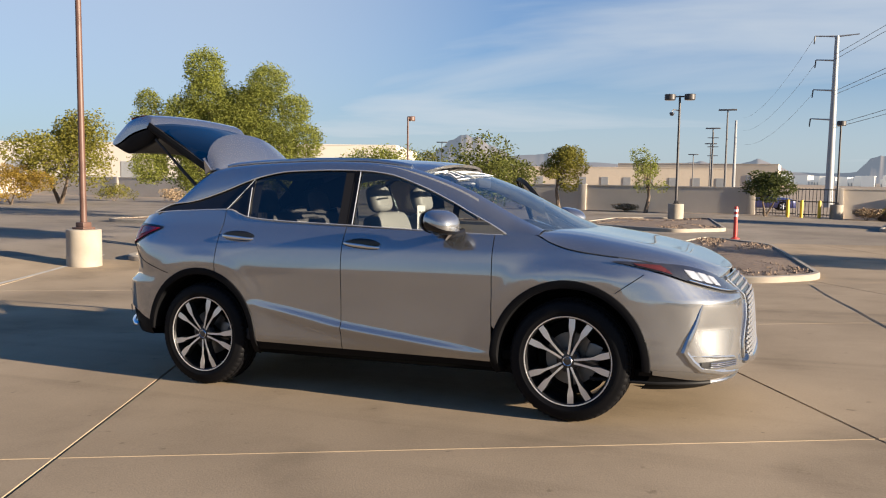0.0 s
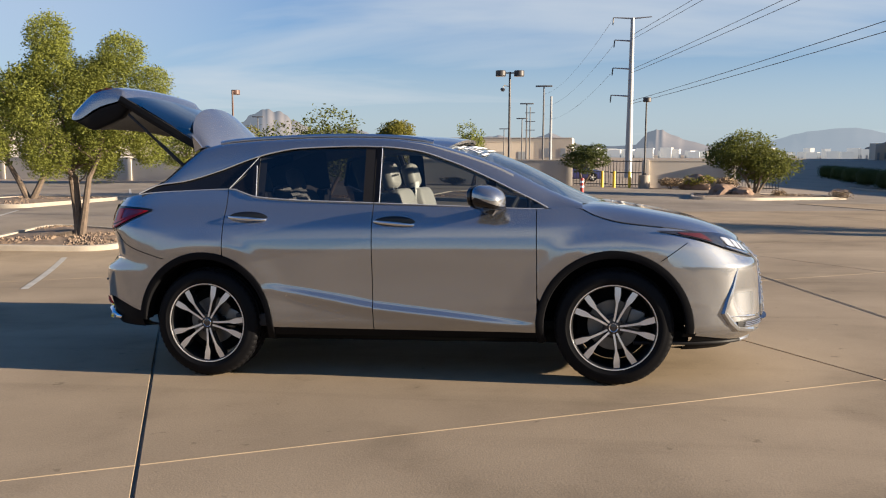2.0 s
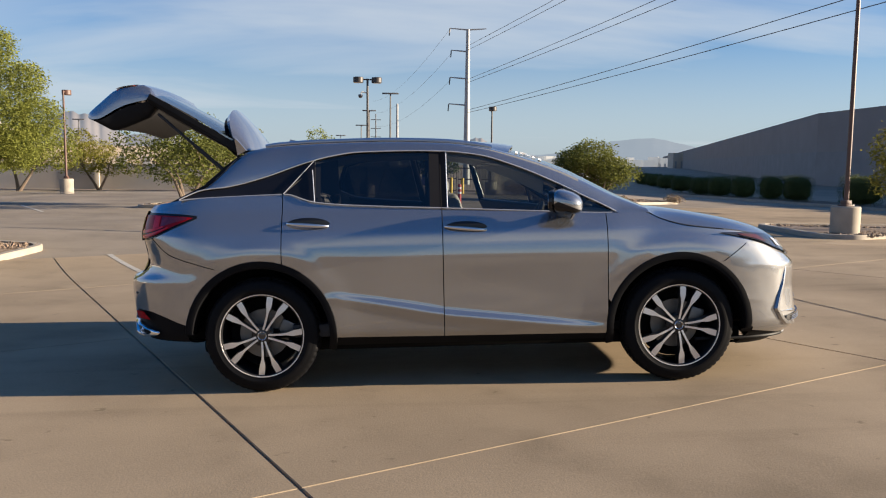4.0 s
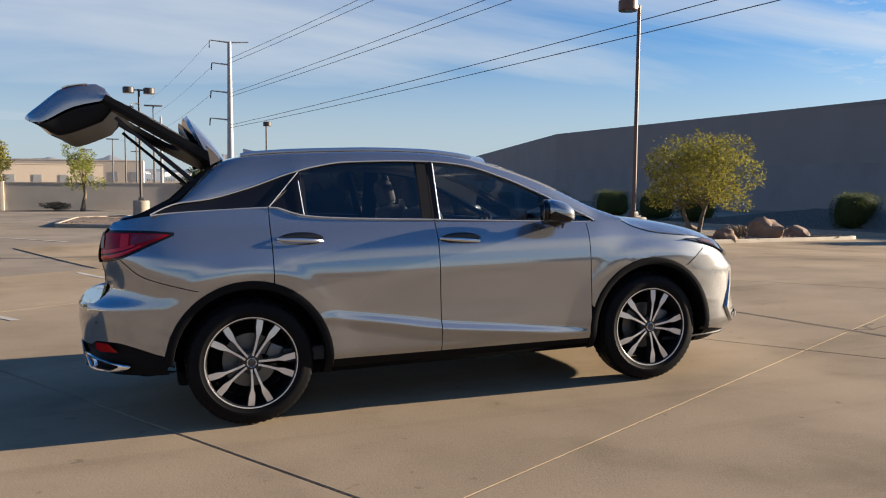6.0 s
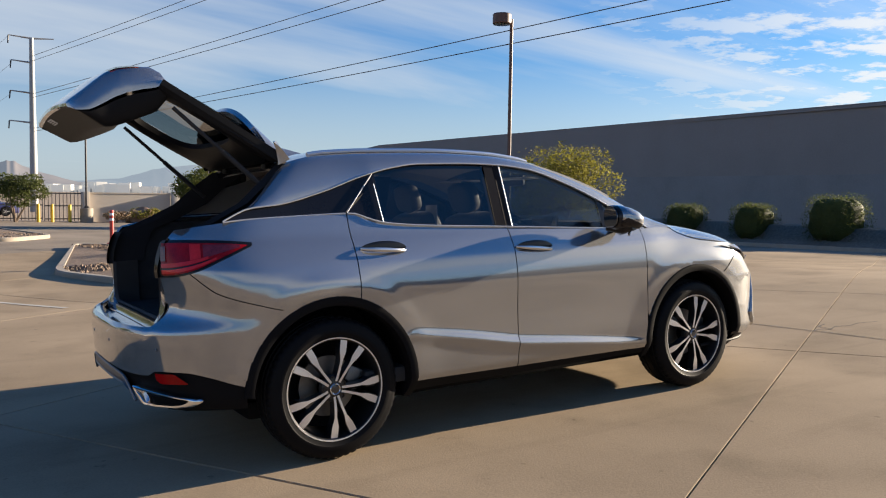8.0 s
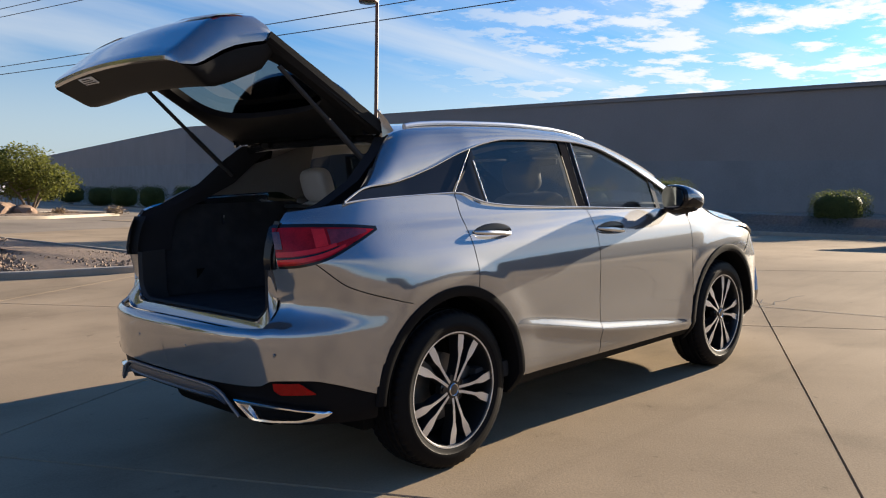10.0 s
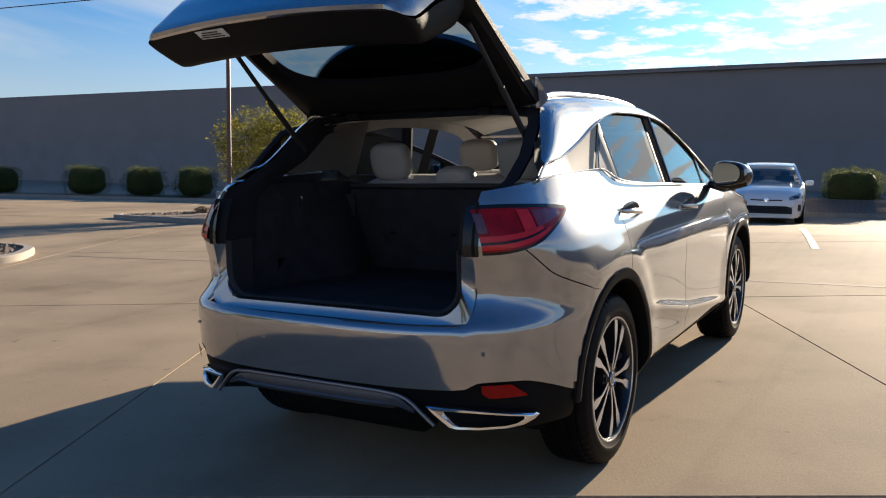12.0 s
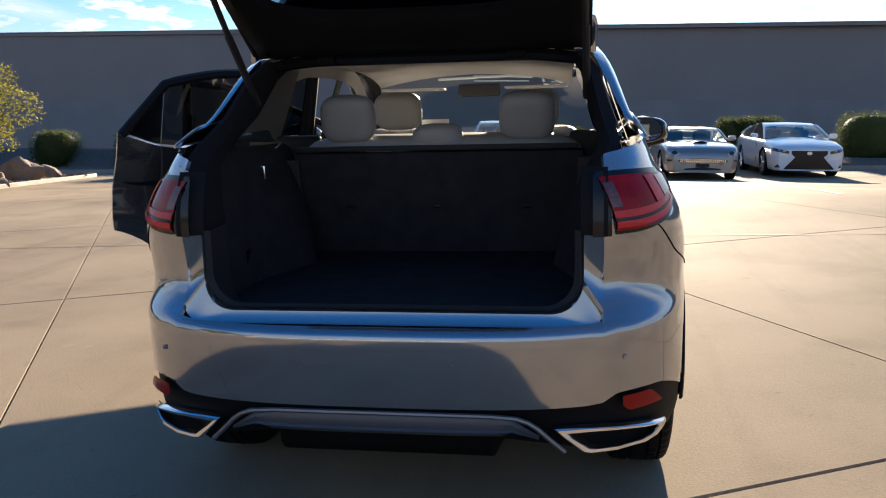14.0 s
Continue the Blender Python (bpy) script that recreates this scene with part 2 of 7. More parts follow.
weather(CONCRETE, 0.74, 0.86, 0.5)
JOINT = mat("joint_sealant", (0.035, 0.032, 0.03), 0.8, 0.0, 0.3, 3, 40)
ASPHALT = mat("asphalt", (0.285, 0.240, 0.190), 0.85, 0.0, 0.22, 0.3, 60, bump=0.3, spec=0.05)
weather(ASPHALT, 0.76, 0.86, 1.2)
EARTH = mat("desert_earth", (0.245, 0.187, 0.133), 0.95, 0.0, 0.25, 0.15, 12, bump=0.3)
KERB = mat("kerb_concrete", (0.30, 0.26, 0.21), 0.8, 0.0, 0.2, 3, 60, bump=0.2)
GRAVEL = mat("gravel", (0.180, 0.128, 0.090), 0.9, 0.0, 0.5, 14, 60, bump=1.0)
CMU = mat("block_wall", (0.50, 0.44, 0.37), 0.9, 0.0, 0.12, 0.8, 30, bump=0.3)
STUCCO = mat("stucco_wall", (0.262, 0.220, 0.198), 0.9, 0.0, 0.10, 0.25, 8, bump=0.15)
STUCCO_LOW = mat("stucco_base", (0.245, 0.222, 0.21), 0.9, 0.0, 0.14, 0.4, 8, bump=0.15)
BEIGE = mat("beige_cladding", (0.55, 0.46, 0.36), 0.9, 0.0, 0.08, 0.05, 2)
WHITE_WALL = mat("pale_wall", (0.465, 0.427, 0.375), 0.9, 0.0, 0.06, 0.05, 2)
POLE_BROWN = mat("brown_pole_paint", (0.093, 0.047, 0.034), 0.5, 0.0, 0.2, 4, 80)
POLE_GREY = mat("galvanised_pole", (0.30, 0.305, 0.31), 0.55, 0.3, 0.12, 0.6, 10)
POLE_FAR = mat("weathered_mast", (0.12, 0.115, 0.115), 0.6, 0.1, 0.15, 1, 20)
POLE_DARK = mat("dark_pole", (0.05, 0.045, 0.045), 0.5, 0.2, 0.15, 2, 30)
BARK = mat("bark", (0.125, 0.092, 0.068), 0.9, 0.0, 0.35, 10, 60, bump=0.8)


def leafage(name, color, var):
    """Thin leaves: lit on one side, glowing through on the other."""
    m = mat(name, color, 0.7, 0.0, var, 1.3, 9, spec=0.2)
    n, l = m.node_tree.nodes, m.node_tree.links
    out, b = n["Material Output"], n["Principled BSDF"]
    tr, mx = n.new("ShaderNodeBsdfTranslucent"), n.new("ShaderNodeMixShader")
    src = b.inputs["Base Color"].links[0].from_socket
    isl = n.new("ShaderNodeNewGeometry")
    rr, mul = n.new("ShaderNodeMapRange"), n.new("ShaderNodeMix")
    l.new(isl.outputs["Random Per Island"], rr.inputs[0])
    rr.inputs[3].default_value, rr.inputs[4].default_value = 0.75, 1.25
    mul.data_type, mul.blend_type = "RGBA", "MULTIPLY"
    mul.inputs[0].default_value = 1.0
    l.new(src, mul.inputs[6])
    l.new(rr.outputs[0], mul.inputs[7])
    l.new(mul.outputs[2], b.inputs["Base Color"])
    l.new(mul.outputs[2], tr.inputs[0])
    mx.inputs[0].default_value = 0.45
    l.new(b.outputs[0], mx.inputs[1])
    l.new(tr.outputs[0], mx.inputs[2])
    l.new(mx.outputs[0], out.inputs[0])
    return m


LEAF = leafage("leaf_green", (0.185, 0.200, 0.042), 0.3)
LEAF_DARK = leafage("leaf_dark", (0.070, 0.084, 0.024), 0.3)
LEAF_MID = leafage("leaf_olive_green", (0.112, 0.122, 0.028), 0.4)
LEAF_AMBER = leafage("leaf_amber", (0.27, 0.18, 0.034), 0.4)
LEAF_GOLD = leafage("leaf_olive", (0.192, 0.176, 0.032), 0.35)
ROCK = mat("boulder", (0.208, 0.136, 0.096), 0.9, 0.0, 0.35, 4, 30, bump=0.8)
DRY = mat("dry_shrub", (0.24, 0.17, 0.10), 0.8, 0.0, 0.3, 4, 20)
BOLLARD_RED = mat("red_plastic", (0.440, 0.044, 0.036), 0.45, 0.0, 0.1, 5, 50)
YELLOW = mat("yellow_paint", (0.62, 0.42, 0.03), 0.5, 0.0, 0.15, 5, 50)
LINE = mat("line_paint", (0.418, 0.389, 0.338), 0.8, 0.0, 0.3, 4, 50)
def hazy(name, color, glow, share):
    """A far backdrop: the haze is painted on as a glow mixed into the surface."""
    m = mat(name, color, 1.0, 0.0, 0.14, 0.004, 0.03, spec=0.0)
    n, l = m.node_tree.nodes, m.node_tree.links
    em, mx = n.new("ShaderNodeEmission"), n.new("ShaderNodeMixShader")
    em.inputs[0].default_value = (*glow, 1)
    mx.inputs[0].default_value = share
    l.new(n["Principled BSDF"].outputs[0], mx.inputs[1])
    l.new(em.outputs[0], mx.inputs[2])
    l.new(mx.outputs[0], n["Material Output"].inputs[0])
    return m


# mountains, ridges and city blocks glow a little to imitate haze
HAZE_ROCK = hazy("haze_glow_mountain", (0.26, 0.225, 0.21), (0.100, 0.114, 0.132), 0.55)
HAZE_CITY = hazy("haze_glow_city", (0.80, 0.76, 0.70), (0.185, 0.185, 0.180), 0.5)
HAZE_RIDGE = hazy("haze_glow_ridge", (0.25, 0.25, 0.27), (0.118, 0.140, 0.162), 0.86)
CAR_WHITE = mat("white_paint", (0.72, 0.72, 0.72), 0.25, 0.0, 0.03, 1, 60, coat=1.0)
CAR_SILVER = mat("pale_silver_paint", (0.260, 0.254, 0.242), 0.32, 0.5, 0.03, 1, 60, coat=1.0)
CAR_BLUE = mat("dark_blue_paint", (0.03, 0.035, 0.12), 0.3, 0.2, 0.05, 1, 60, coat=1.0)


# ---- helpers for meshes ----
def mesh_of(bm, name, material, smooth=35):
    bmesh.ops.recalc_face_normals(bm, faces=bm.faces)
    me = bpy.data.meshes.new(name)
    bm.to_mesh(me)
    bm.free()
    for m in (material if isinstance(material, (list, tuple)) else [material]):
        me.materials.append(m)
    if smooth:
        me.shade_smooth()
        me.set_sharp_from_angle(angle=radians(smooth))
    return me


def part(name, bm, material, parent=None, label="", smooth=35, m=None):
    ob = new(name, mesh_of(bm, name, material, smooth))
    if parent:
        ob.parent = parent
    if m is not None:
        ob.matrix_basis = m
    if label:
        tagged(ob, label)
    return ob


def thing(name, m, label, category, group="", kind=""):
    ob = new(name)
    ob.empty_display_size = 0.2
    ob.matrix_basis = m
    return tagged(ob, label, category, group, kind)


def add_box(bm, c, s, bevel=0.0, m=None):
    r = bmesh.ops.create_cube(bm, size=1.0, matrix=Matrix.Translation(c) @ Matrix.Diagonal((*s, 1)))
    vs = r["verts"]
    if bevel:
        es = list({e for v in vs for e in v.link_edges})
        r2 = bmesh.ops.bevel(bm, geom=es, offset=bevel, segments=2, affect="EDGES", profile=0.6)
        vs = list({v for f in r2["faces"] for v in f.verts} | {v for v in vs if v.is_valid})
    if m is not None:
        bmesh.ops.transform(bm, matrix=m, verts=[v for v in vs if v.is_valid])
    return vs


def box(c, s, bevel=0.0, m=None):
    bm = bmesh.new()
    add_box(bm, c, s, bevel, m)
    return bm


def add_tube(bm, pts, radius, sides=8, caps=True):
    """A tube along points; radius may be a list."""
    pts = [Vector(p) for p in pts]
    rings = []
    for i, p in enumerate(pts):
        d = (pts[min(i + 1, len(pts) - 1)] - pts[max(i - 1, 0)]).normalized()
        u = d.orthogonal().normalized() if not rings else (last_u - d * last_u.dot(d)).normalized()
        last_u = u
        v = d.cross(u)
        r = radius[i] if isinstance(radius, (list, tuple)) else radius
        rings.append([bm.verts.new(p + r * (math.cos(a) * u + math.sin(a) * v)) for a in (2 * math.pi * k / sides for k in range(sides))])
    for a, b in zip(rings, rings[1:]):
        for k in range(sides):
            bm.faces.new((a[k], a[(k + 1) % sides], b[(k + 1) % sides], b[k]))
    if caps:
        bm.faces.new(rings[0][::-1])
        bm.faces.new(rings[-1])
    return bm


def tube(pts, radius, sides=8, caps=True):
    return add_tube(bmesh.new(), pts, radius, sides, caps)


def add_grid(bm, rows):
    """Faces between rows of points, all rows of one length."""
    vs = [[bm.verts.new(p) for p in r] for r in rows]
    for a, b in zip(vs, vs[1:]):
        for i in range(len(a) - 1):
            bm.faces.new((a[i], a[i + 1], b[i + 1], b[i]))
    return vs


def grid(rows):
    bm = bmesh.new()
    add_grid(bm, rows)
    return bm


def thicken(bm, t):
    """Gives a sheet thickness t against its normals."""
    bmesh.ops.recalc_face_normals(bm, faces=bm.faces)
    bmesh.ops.solidify(bm, geom=bm.faces[:], thickness=t)
    return bm


def curve(points):
    """A smooth function through (x, value) points."""
    pts = sorted(points)
    xs, ys = [p[0] for p in pts], [p[1] for p in pts]
    n = len(xs)
    d = [(ys[i + 1] - ys[i]) / (xs[i + 1] - xs[i]) for i in range(n - 1)]
    m = [d[0]] + [0 if d[i - 1] * d[i] <= 0 else 2 * d[i - 1] * d[i] / (d[i - 1] + d[i]) for i in range(1, n - 1)] + [d[-1]]

    def f(x):
        if x <= xs[0]:
            return ys[0]
        if x >= xs[-1]:
            return ys[-1]
        i = max(k for k in range(n - 1) if xs[k] <= x)
        h = xs[i + 1] - xs[i]
        t = (x - xs[i]) / h
        return (ys[i] * (1 + 2 * t) * (1 - t) ** 2 + h * m[i] * t * (1 - t) ** 2 + ys[i + 1] * t * t * (3 - 2 * t) + h * m[i + 1] * t * t * (t - 1))
    return f


def span(a, b, n):
    return [a + (b - a) * i / (n - 1) for i in range(n)]


def add_revolve(bm, profile, axis_m=None, seg=32):
    """Turns (radius, height) pairs about z; axis_m places it."""
    rings = [[Vector((r * math.cos(2 * math.pi * k / seg), r * math.sin(2 * math.pi * k / seg), h)) for k in range(seg)] for r, h in profile]
    m = axis_m if axis_m is not None else Matrix.Identity(4)
    vs = [[bm.verts.new(m @ p) for p in r] for r in rings]
    for a, b in zip(vs, vs[1:]):
        for k in range(seg):
            bm.faces.new((a[k], a[(k + 1) % seg], b[(k + 1) % seg], b[k]))
    return vs


def revolve(profile, axis_m=None, seg=32):
    bm = bmesh.new()
    add_revolve(bm, profile, axis_m, seg)
    bmesh.ops.remove_doubles(bm, verts=bm.verts, dist=1e-5)
    return bm


# ---- ground ----
def sheet(xs, ys, dz):
    return grid([[Vector((x, y, gz(x, y) + dz)) for y in ys] for x in xs])


far = [-3200, -1600, -800, -400, -250, -160, -110, -80, -60, -48]
near = [x * 2.0 for x in range(-20, 21)]
axis = far + near + [-v for v in reversed(far)]
ground = part("ground", sheet(axis, axis, -0.03), EARTH)
tagged(ground, "dry desert earth reaching to the horizon", "ground", kind="structure")
lot = part("parking_lot", sheet([x * 1.5 for x in range(-40, 37)], [y * 1.5 for y in range(-30, 29)], -0.016), ASPHALT)
tagged(lot, "weathered grey-brown asphalt parking lot", "asphalt", kind="structure")

# concrete apron of jointed slabs, its grid turned against the car
GRID = radians(27.5)
GX, GY = Vector((math.cos(GRID), math.sin(GRID))), Vector((-math.sin(GRID), math.cos(GRID)))
A0, A_STEP, B0, B_STEP = -2.05, 4.55, -1.94, 4.40
apron = thing("concrete_apron", pose(0, 0, 0), "tan concrete apron with dark sealed joints", "pavement", kind="structure")


def in_apron(x, y):
    return -30 < x < 19.5 and -30 < y < 30 and not (x < -4 and y > 11.2 + 0.10 * (x + 4)) and not (y > 15 + 0.9 * (x + 2) and x < 9) and not (x < -9.5 and y > 5.0)


def build_slab(i, j):
    g = 0.008
    a0, a1 = A0 + i * A_STEP + g, A0 + (i + 1) * A_STEP - g
    b0, b1 = B0 + j * B_STEP + 0.0028, B0 + (j + 1) * B_STEP - 0.0028
    bm = bmesh.new()
    rows = []
    for a in [a0, a0 + 0.004] + span(a0 + 0.3, a1 - 0.3, 5) + [a1 - 0.004, a1]:
        row = []
        for b in [b0, b0 + 0.004] + span(b0 + 0.3, b1 - 0.3, 5) + [b1 - 0.004, b1]:
            q = GX * a + GY * b
            low = a in (a0, a1) or b in (b0, b1)
            row.append(Vector((q.x, q.y, gz(q.x, q.y) - (0.012 if low else 0))))
        rows.append(row)
    add_grid(bm, rows)
    return bm


for i in range(-9, 7):
    for j in range(-8, 8):
        c = GX * (A0 + (i + 0.5) * A_STEP) + GY * (B0 + (j + 0.5) * B_STEP)
        if in_apron(c.x, c.y):
            part("slab", build_slab(i, j), CONCRETE, apron, smooth=30)


def strip_on_lot(name, p0, p1, width, material, dz, label, category, n=14):
    d = (Vector(p1) - Vector(p0)).normalized()
    o = Vector((-d.y, d.x)) * width / 2
    rows = []
    for t in span(0, 1, n):
        q = Vector(p0).lerp(Vector(p1), t)
        rows.append([Vector((q.x + o.x, q.y + o.y, gz(q.x, q.y) + dz)), Vector((q.x - o.x, q.y - o.y, gz(q.x, q.y) + dz))])
    ob = part(name, grid(rows), material)
    return tagged(ob, label, category, kind="structure")


# long sealed joint that crosses the slabs in front of the car, and the cracks beside it
for k, pts in enumerate([[(2.86, 8.9), (3.10, 7.2), (3.36, 5.6), (3.60, 4.0), (3.83, 2.5), (4.02, 1.2), (4.13, 0.1), (4.23, -1.2), (4.30, -2.6), (4.36, -4.2), (4.44, -7.0), (4.55, -11.0)],
                         [(4.06, -0.06), (4.22, -0.02), (4.34, -0.10), (4.52, -0.02), (4.70, -0.08), (4.90, -0.04), (5.15, -0.10)], [(4.34, -0.10), (4.42, 0.08), (4.60, 0.14)]]):
    fine = [Vector(a).lerp(Vector(b), t) for a, b in zip(pts, pts[1:]) for t in span(0, 1, 7)[:-1]] + [Vector(pts[-1])]
    rows = []
    for i, q in enumerate(fine):
        d = (fine[min(i + 1, len(fine) - 1)] - fine[max(i - 1, 0)]).normalized()
        o = Vector((-d.y, d.x)) * (0.011 if k == 0 else 0.006) * (1 + 0.4 * noise.noise(Vector((i * 0.7, k, 1.3))))
        q = q + Vector((-d.y, d.x)) * 0.012 * noise.noise(Vector((i * 0.31, k * 3.0, 0)))
        rows.append([Vector((q.x + o.x, q.y + o.y, gz(q.x, q.y) + 0.004)), Vector((q.x - o.x, q.y - o.y, gz(q.x, q.y) + 0.004))])
    ob = part("sealed_joint", grid(rows), JOINT)
    tagged(ob, "dark uneven sealed joint in the concrete", "joint", kind="structure")


# ---- the big building ----
def wall_slab(p0, p1, thick, h0, h1, inset=0.0):
    p0, p1 = Vector(p0), Vector(p1)
    d = (p1 - p0).normalized()
    n = Vector((-d.y, d.x))
    bm = bmesh.new()
    a = [p0 - n * inset, p1 - n * inset, p1 + n * thick, p0 + n * thick]
    lo = [bm.verts.new((p.x, p.y, h0)) for p in a]
    hi = [bm.verts.new((p.x, p.y, h1)) for p in a]
    bm.faces.new(lo[::-1])
    bm.faces.new(hi)
    for k in range(4):
        bm.faces.new((lo[k], lo[(k + 1) % 4], hi[(k + 1) % 4], hi[k]))
    return bm


WALL_X, WALL_TOP = 56.0, 8.55
BAND = 3.3
building = thing("warehouse", pose(0, 0, 0), "long dark taupe stucco warehouse with a flat parapet", "building", kind="structure")
FACES = [((WALL_X + 1.5, -120.0), (WALL_X, 107.0)), ((WALL_X, 107.0), (WALL_X + 222.0, 900.0))]
for p0, p1 in FACES:
    part("lower_wall", wall_slab(p1, p0, 0.6, -2.0, BAND, 0.05), STUCCO_LOW, building)
    part("upper_wall", wall_slab(p1, p0, 0.6, BAND, WALL_TOP), STUCCO, building)
    part("parapet_cap", wall_slab(p1, p0, 0.62, WALL_TOP, WALL_TOP + 0.08, 0.03), STUCCO_LOW, building)
part("roof_deck", grid([[Vector((WALL_X + 0.3, -120, 8.3)), Vector((WALL_X + 90, -120, 8.3))], [Vector((WALL_X + 0.3, 107, 8.3)), Vector((WALL_X + 90, 107, 8.3))], [Vector((WALL_X + 222.3, 900, 8.3)), Vector((WALL_X + 300, 900, 8.3))]]), STUCCO, building)


# ---- the silver crossover ----
HUB_X, HUB_Y, HUB_Z = 1.395, 0.917, 0.382
ARCH = 0.494
w_base = curve([(0.2, 0.80), (0.28, 0.865), (0.34, 0.915), (0.40, 0.938), (0.5, 0.9405), (0.6, 0.940), (0.75, 0.942), (0.88, 0.944), (0.96, 0.938), (1.0, 0.932), (1.05, 0.921), (1.08, 0.909), (1.15, 0.872), (1.2, 0.840), (1.25, 0.820), (1.31, 0.798)])
nose_x = curve([(0.2, 2.205), (0.27, 2.325), (0.35, 2.4), (0.55, 2.39), (0.76, 2.37), (0.8, 2.335), (0.88, 2.26), (0.95, 2.198), (1.0, 2.122), (1.06, 2.05), (1.15, 1.9)])
tail_x = curve([(0.2, -2.24), (0.4, -2.34), (0.55, -2.385), (0.70, -2.395), (0.748, -2.392), (0.762, -2.380), (0.79, -2.332), (0.83, -2.280), (0.87, -2.256), (0.92, -2.250), (1.05, -2.268), (1.2, -2.25), (1.27, -2.19)])
crease_z = curve([(-0.95, 0.637), (-0.5, 0.562), (-0.195, 0.505), (0.3, 0.448), (0.9, 0.378)])
belt_z = curve([(-2.3, 1.225), (-2.2, 1.24), (-1.95, 1.279), (-1.82, 1.292), (-1.545, 1.302), (-1.23, 1.309), (-1.19, 1.305), (-1.12, 1.278), (-1.03, 1.253), (-0.83, 1.232), (-0.2, 1.2), (0.51, 1.165), (0.94, 1.147), (1.1, 1.150), (1.2, 1.145)])
hood_edge_z = curve([(1.2, 1.145), (1.27, 1.105), (1.42, 1.058), (1.6, 1.032), (1.77, 1.012), (2.0, 0.965), (2.2, 0.90), (2.35, 0.83), (2.42, 0.795)])
hood_mid_z = np.poly1d(np.polyfit((1.15, 1.36, 1.6, 1.85, 2.06, 2.16, 2.27), (1.178, 1.172, 1.137, 1.084, 1.020, 0.982, 0.912), 4))
dlo_up = curve([(-1.95, 1.281), (-1.777, 1.351), (-1.618, 1.368), (-1.367, 1.43), (-1.11, 1.516), (-0.925, 1.562), (-0.739, 1.586), (-0.437, 1.590), (-0.168, 1.582), (0.066, 1.555), (0.342, 1.467), (0.584, 1.36), (0.747, 1.277), (0.912, 1.195), (0.99, 1.150)])
edge_z = curve([(-1.95, 1.283), (-1.78, 1.355), (-1.5, 1.600), (-1.29, 1.640), (-1.0, 1.655), (-0.6, 1.660), (-0.2, 1.648), (0.1, 1.615), (0.3, 1.565), (0.63, 1.448), (0.8, 1.365), (1.0, 1.262), (1.2, 1.178)])
edge_y = curve([(-1.95, 0.78), (-1.78, 0.74), (-1.5, 0.63), (-1.2, 0.605), (-0.5, 0.60), (0.2, 0.585), (0.63, 0.64), (1.0, 0.70), (1.2, 0.75)])
roof_mid_z = curve([(-1.52, 1.612), (-1.29, 1.668), (-0.98, 1.692), (-0.58, 1.698), (-0.17, 1.688), (0.17, 1.660), (0.30, 1.635)])


def side_w(x, z):
    """Half width of the body side."""
    w = w_base(z)
    d = abs(x - 0.05) / 0.95
    if d < 1:
        fade = (1 - d * d) ** 2
        w -= 0.005 * fade * math.exp(-((z - 0.70) / 0.14) ** 2)
    c = z - crease_z(x)
    fade = max(0, 1 - ((x + 0.02) / 0.98) ** 4)
    w += fade * 0.018 * (math.exp(-(c / 0.04) ** 2) if c < 0 else max(0, 1 - c / 0.034))
    for hx in (HUB_X, -HUB_X):
        r = math.hypot(x - hx, z - HUB_Z)
        k = min(max((r - 0.560) / 0.085, 0), 1)
        w += 0.007 * (1 - k * k * (3 - 2 * k))
    # softer shoulder over the front wheel
    fx, fz = min(max((x - 0.92) / 0.33, 0), 1), min(max((z - 0.87) / 0.16, 0), 1)
    w -= 0.012 * fx * fx * (3 - 2 * fx) * fz * fz * (3 - 2 * fz)
    # hip over the rear wheel
    w += 0.012 * math.exp(-((x + 1.45) / 0.45) ** 2 - ((z - 0.95) / 0.10) ** 2)
    return w


def glass_y(x, z):
    return 0.842 - 0.36 * (z - 1.2) - 0.045 * max(0, min(1, (-x - 1.05) / 0.5)) * (0.3 + 0.7 * max(0, min(1, (z - 1.25) / 0.3)))


def plan(st, z):
    """Point of the body ring at a station and height, right side (y below 0)."""
    kind, v = st
    if kind == "s":
        return Vector((v, -side_w(v, z), z))
    a = radians(v)
    if kind == "f":
        p, x0, x1 = 3.5, 1.42, nose_x(z)
    else:
        p, x0, x1 = 3.2 + 0.8 * max(0, min(1, (z - 0.8) / 0.25)), -1.55, tail_x(z)
    x = x0 + (x1 - x0) * max(math.sin(a), 0) ** (2 / p)
    y = side_w(x, z) * max(math.cos(a), 0) ** (2 / p)
    if kind == "f":
        # hollow above the side intake
        step = lambda v, lo, hi: min(max((v - lo) / (hi - lo), 0), 1)
        x -= 0.034 * step(y, 0.50, 0.74) * (1 - step(y, 0.795, 0.83)) * step(z, 0.40, 0.60) * (1 - step(z, 0.60, 0.74))
    return Vector((x, -y, z))


SIDE_X = [1.42, 1.36, 1.30, 1.24, 1.18, 1.12, 1.06, 1.00, 0.955, 0.912, 0.906, 0.85, 0.78, 0.70, 0.62, 0.54, 0.46, 0.38, 0.30, 0.22, 0.14, 0.06, -0.02, -0.10, -0.15, -0.184, -0.190, -0.23,
          -0.30, -0.38, -0.46, -0.54, -0.62, -0.70, -0.78, -0.85, -0.90, -0.95, -1.0, -1.05, -1.10, -1.15, -1.20, -1.242, -1.248, -1.30, -1.35, -1.40, -1.45, -1.50, -1.55]
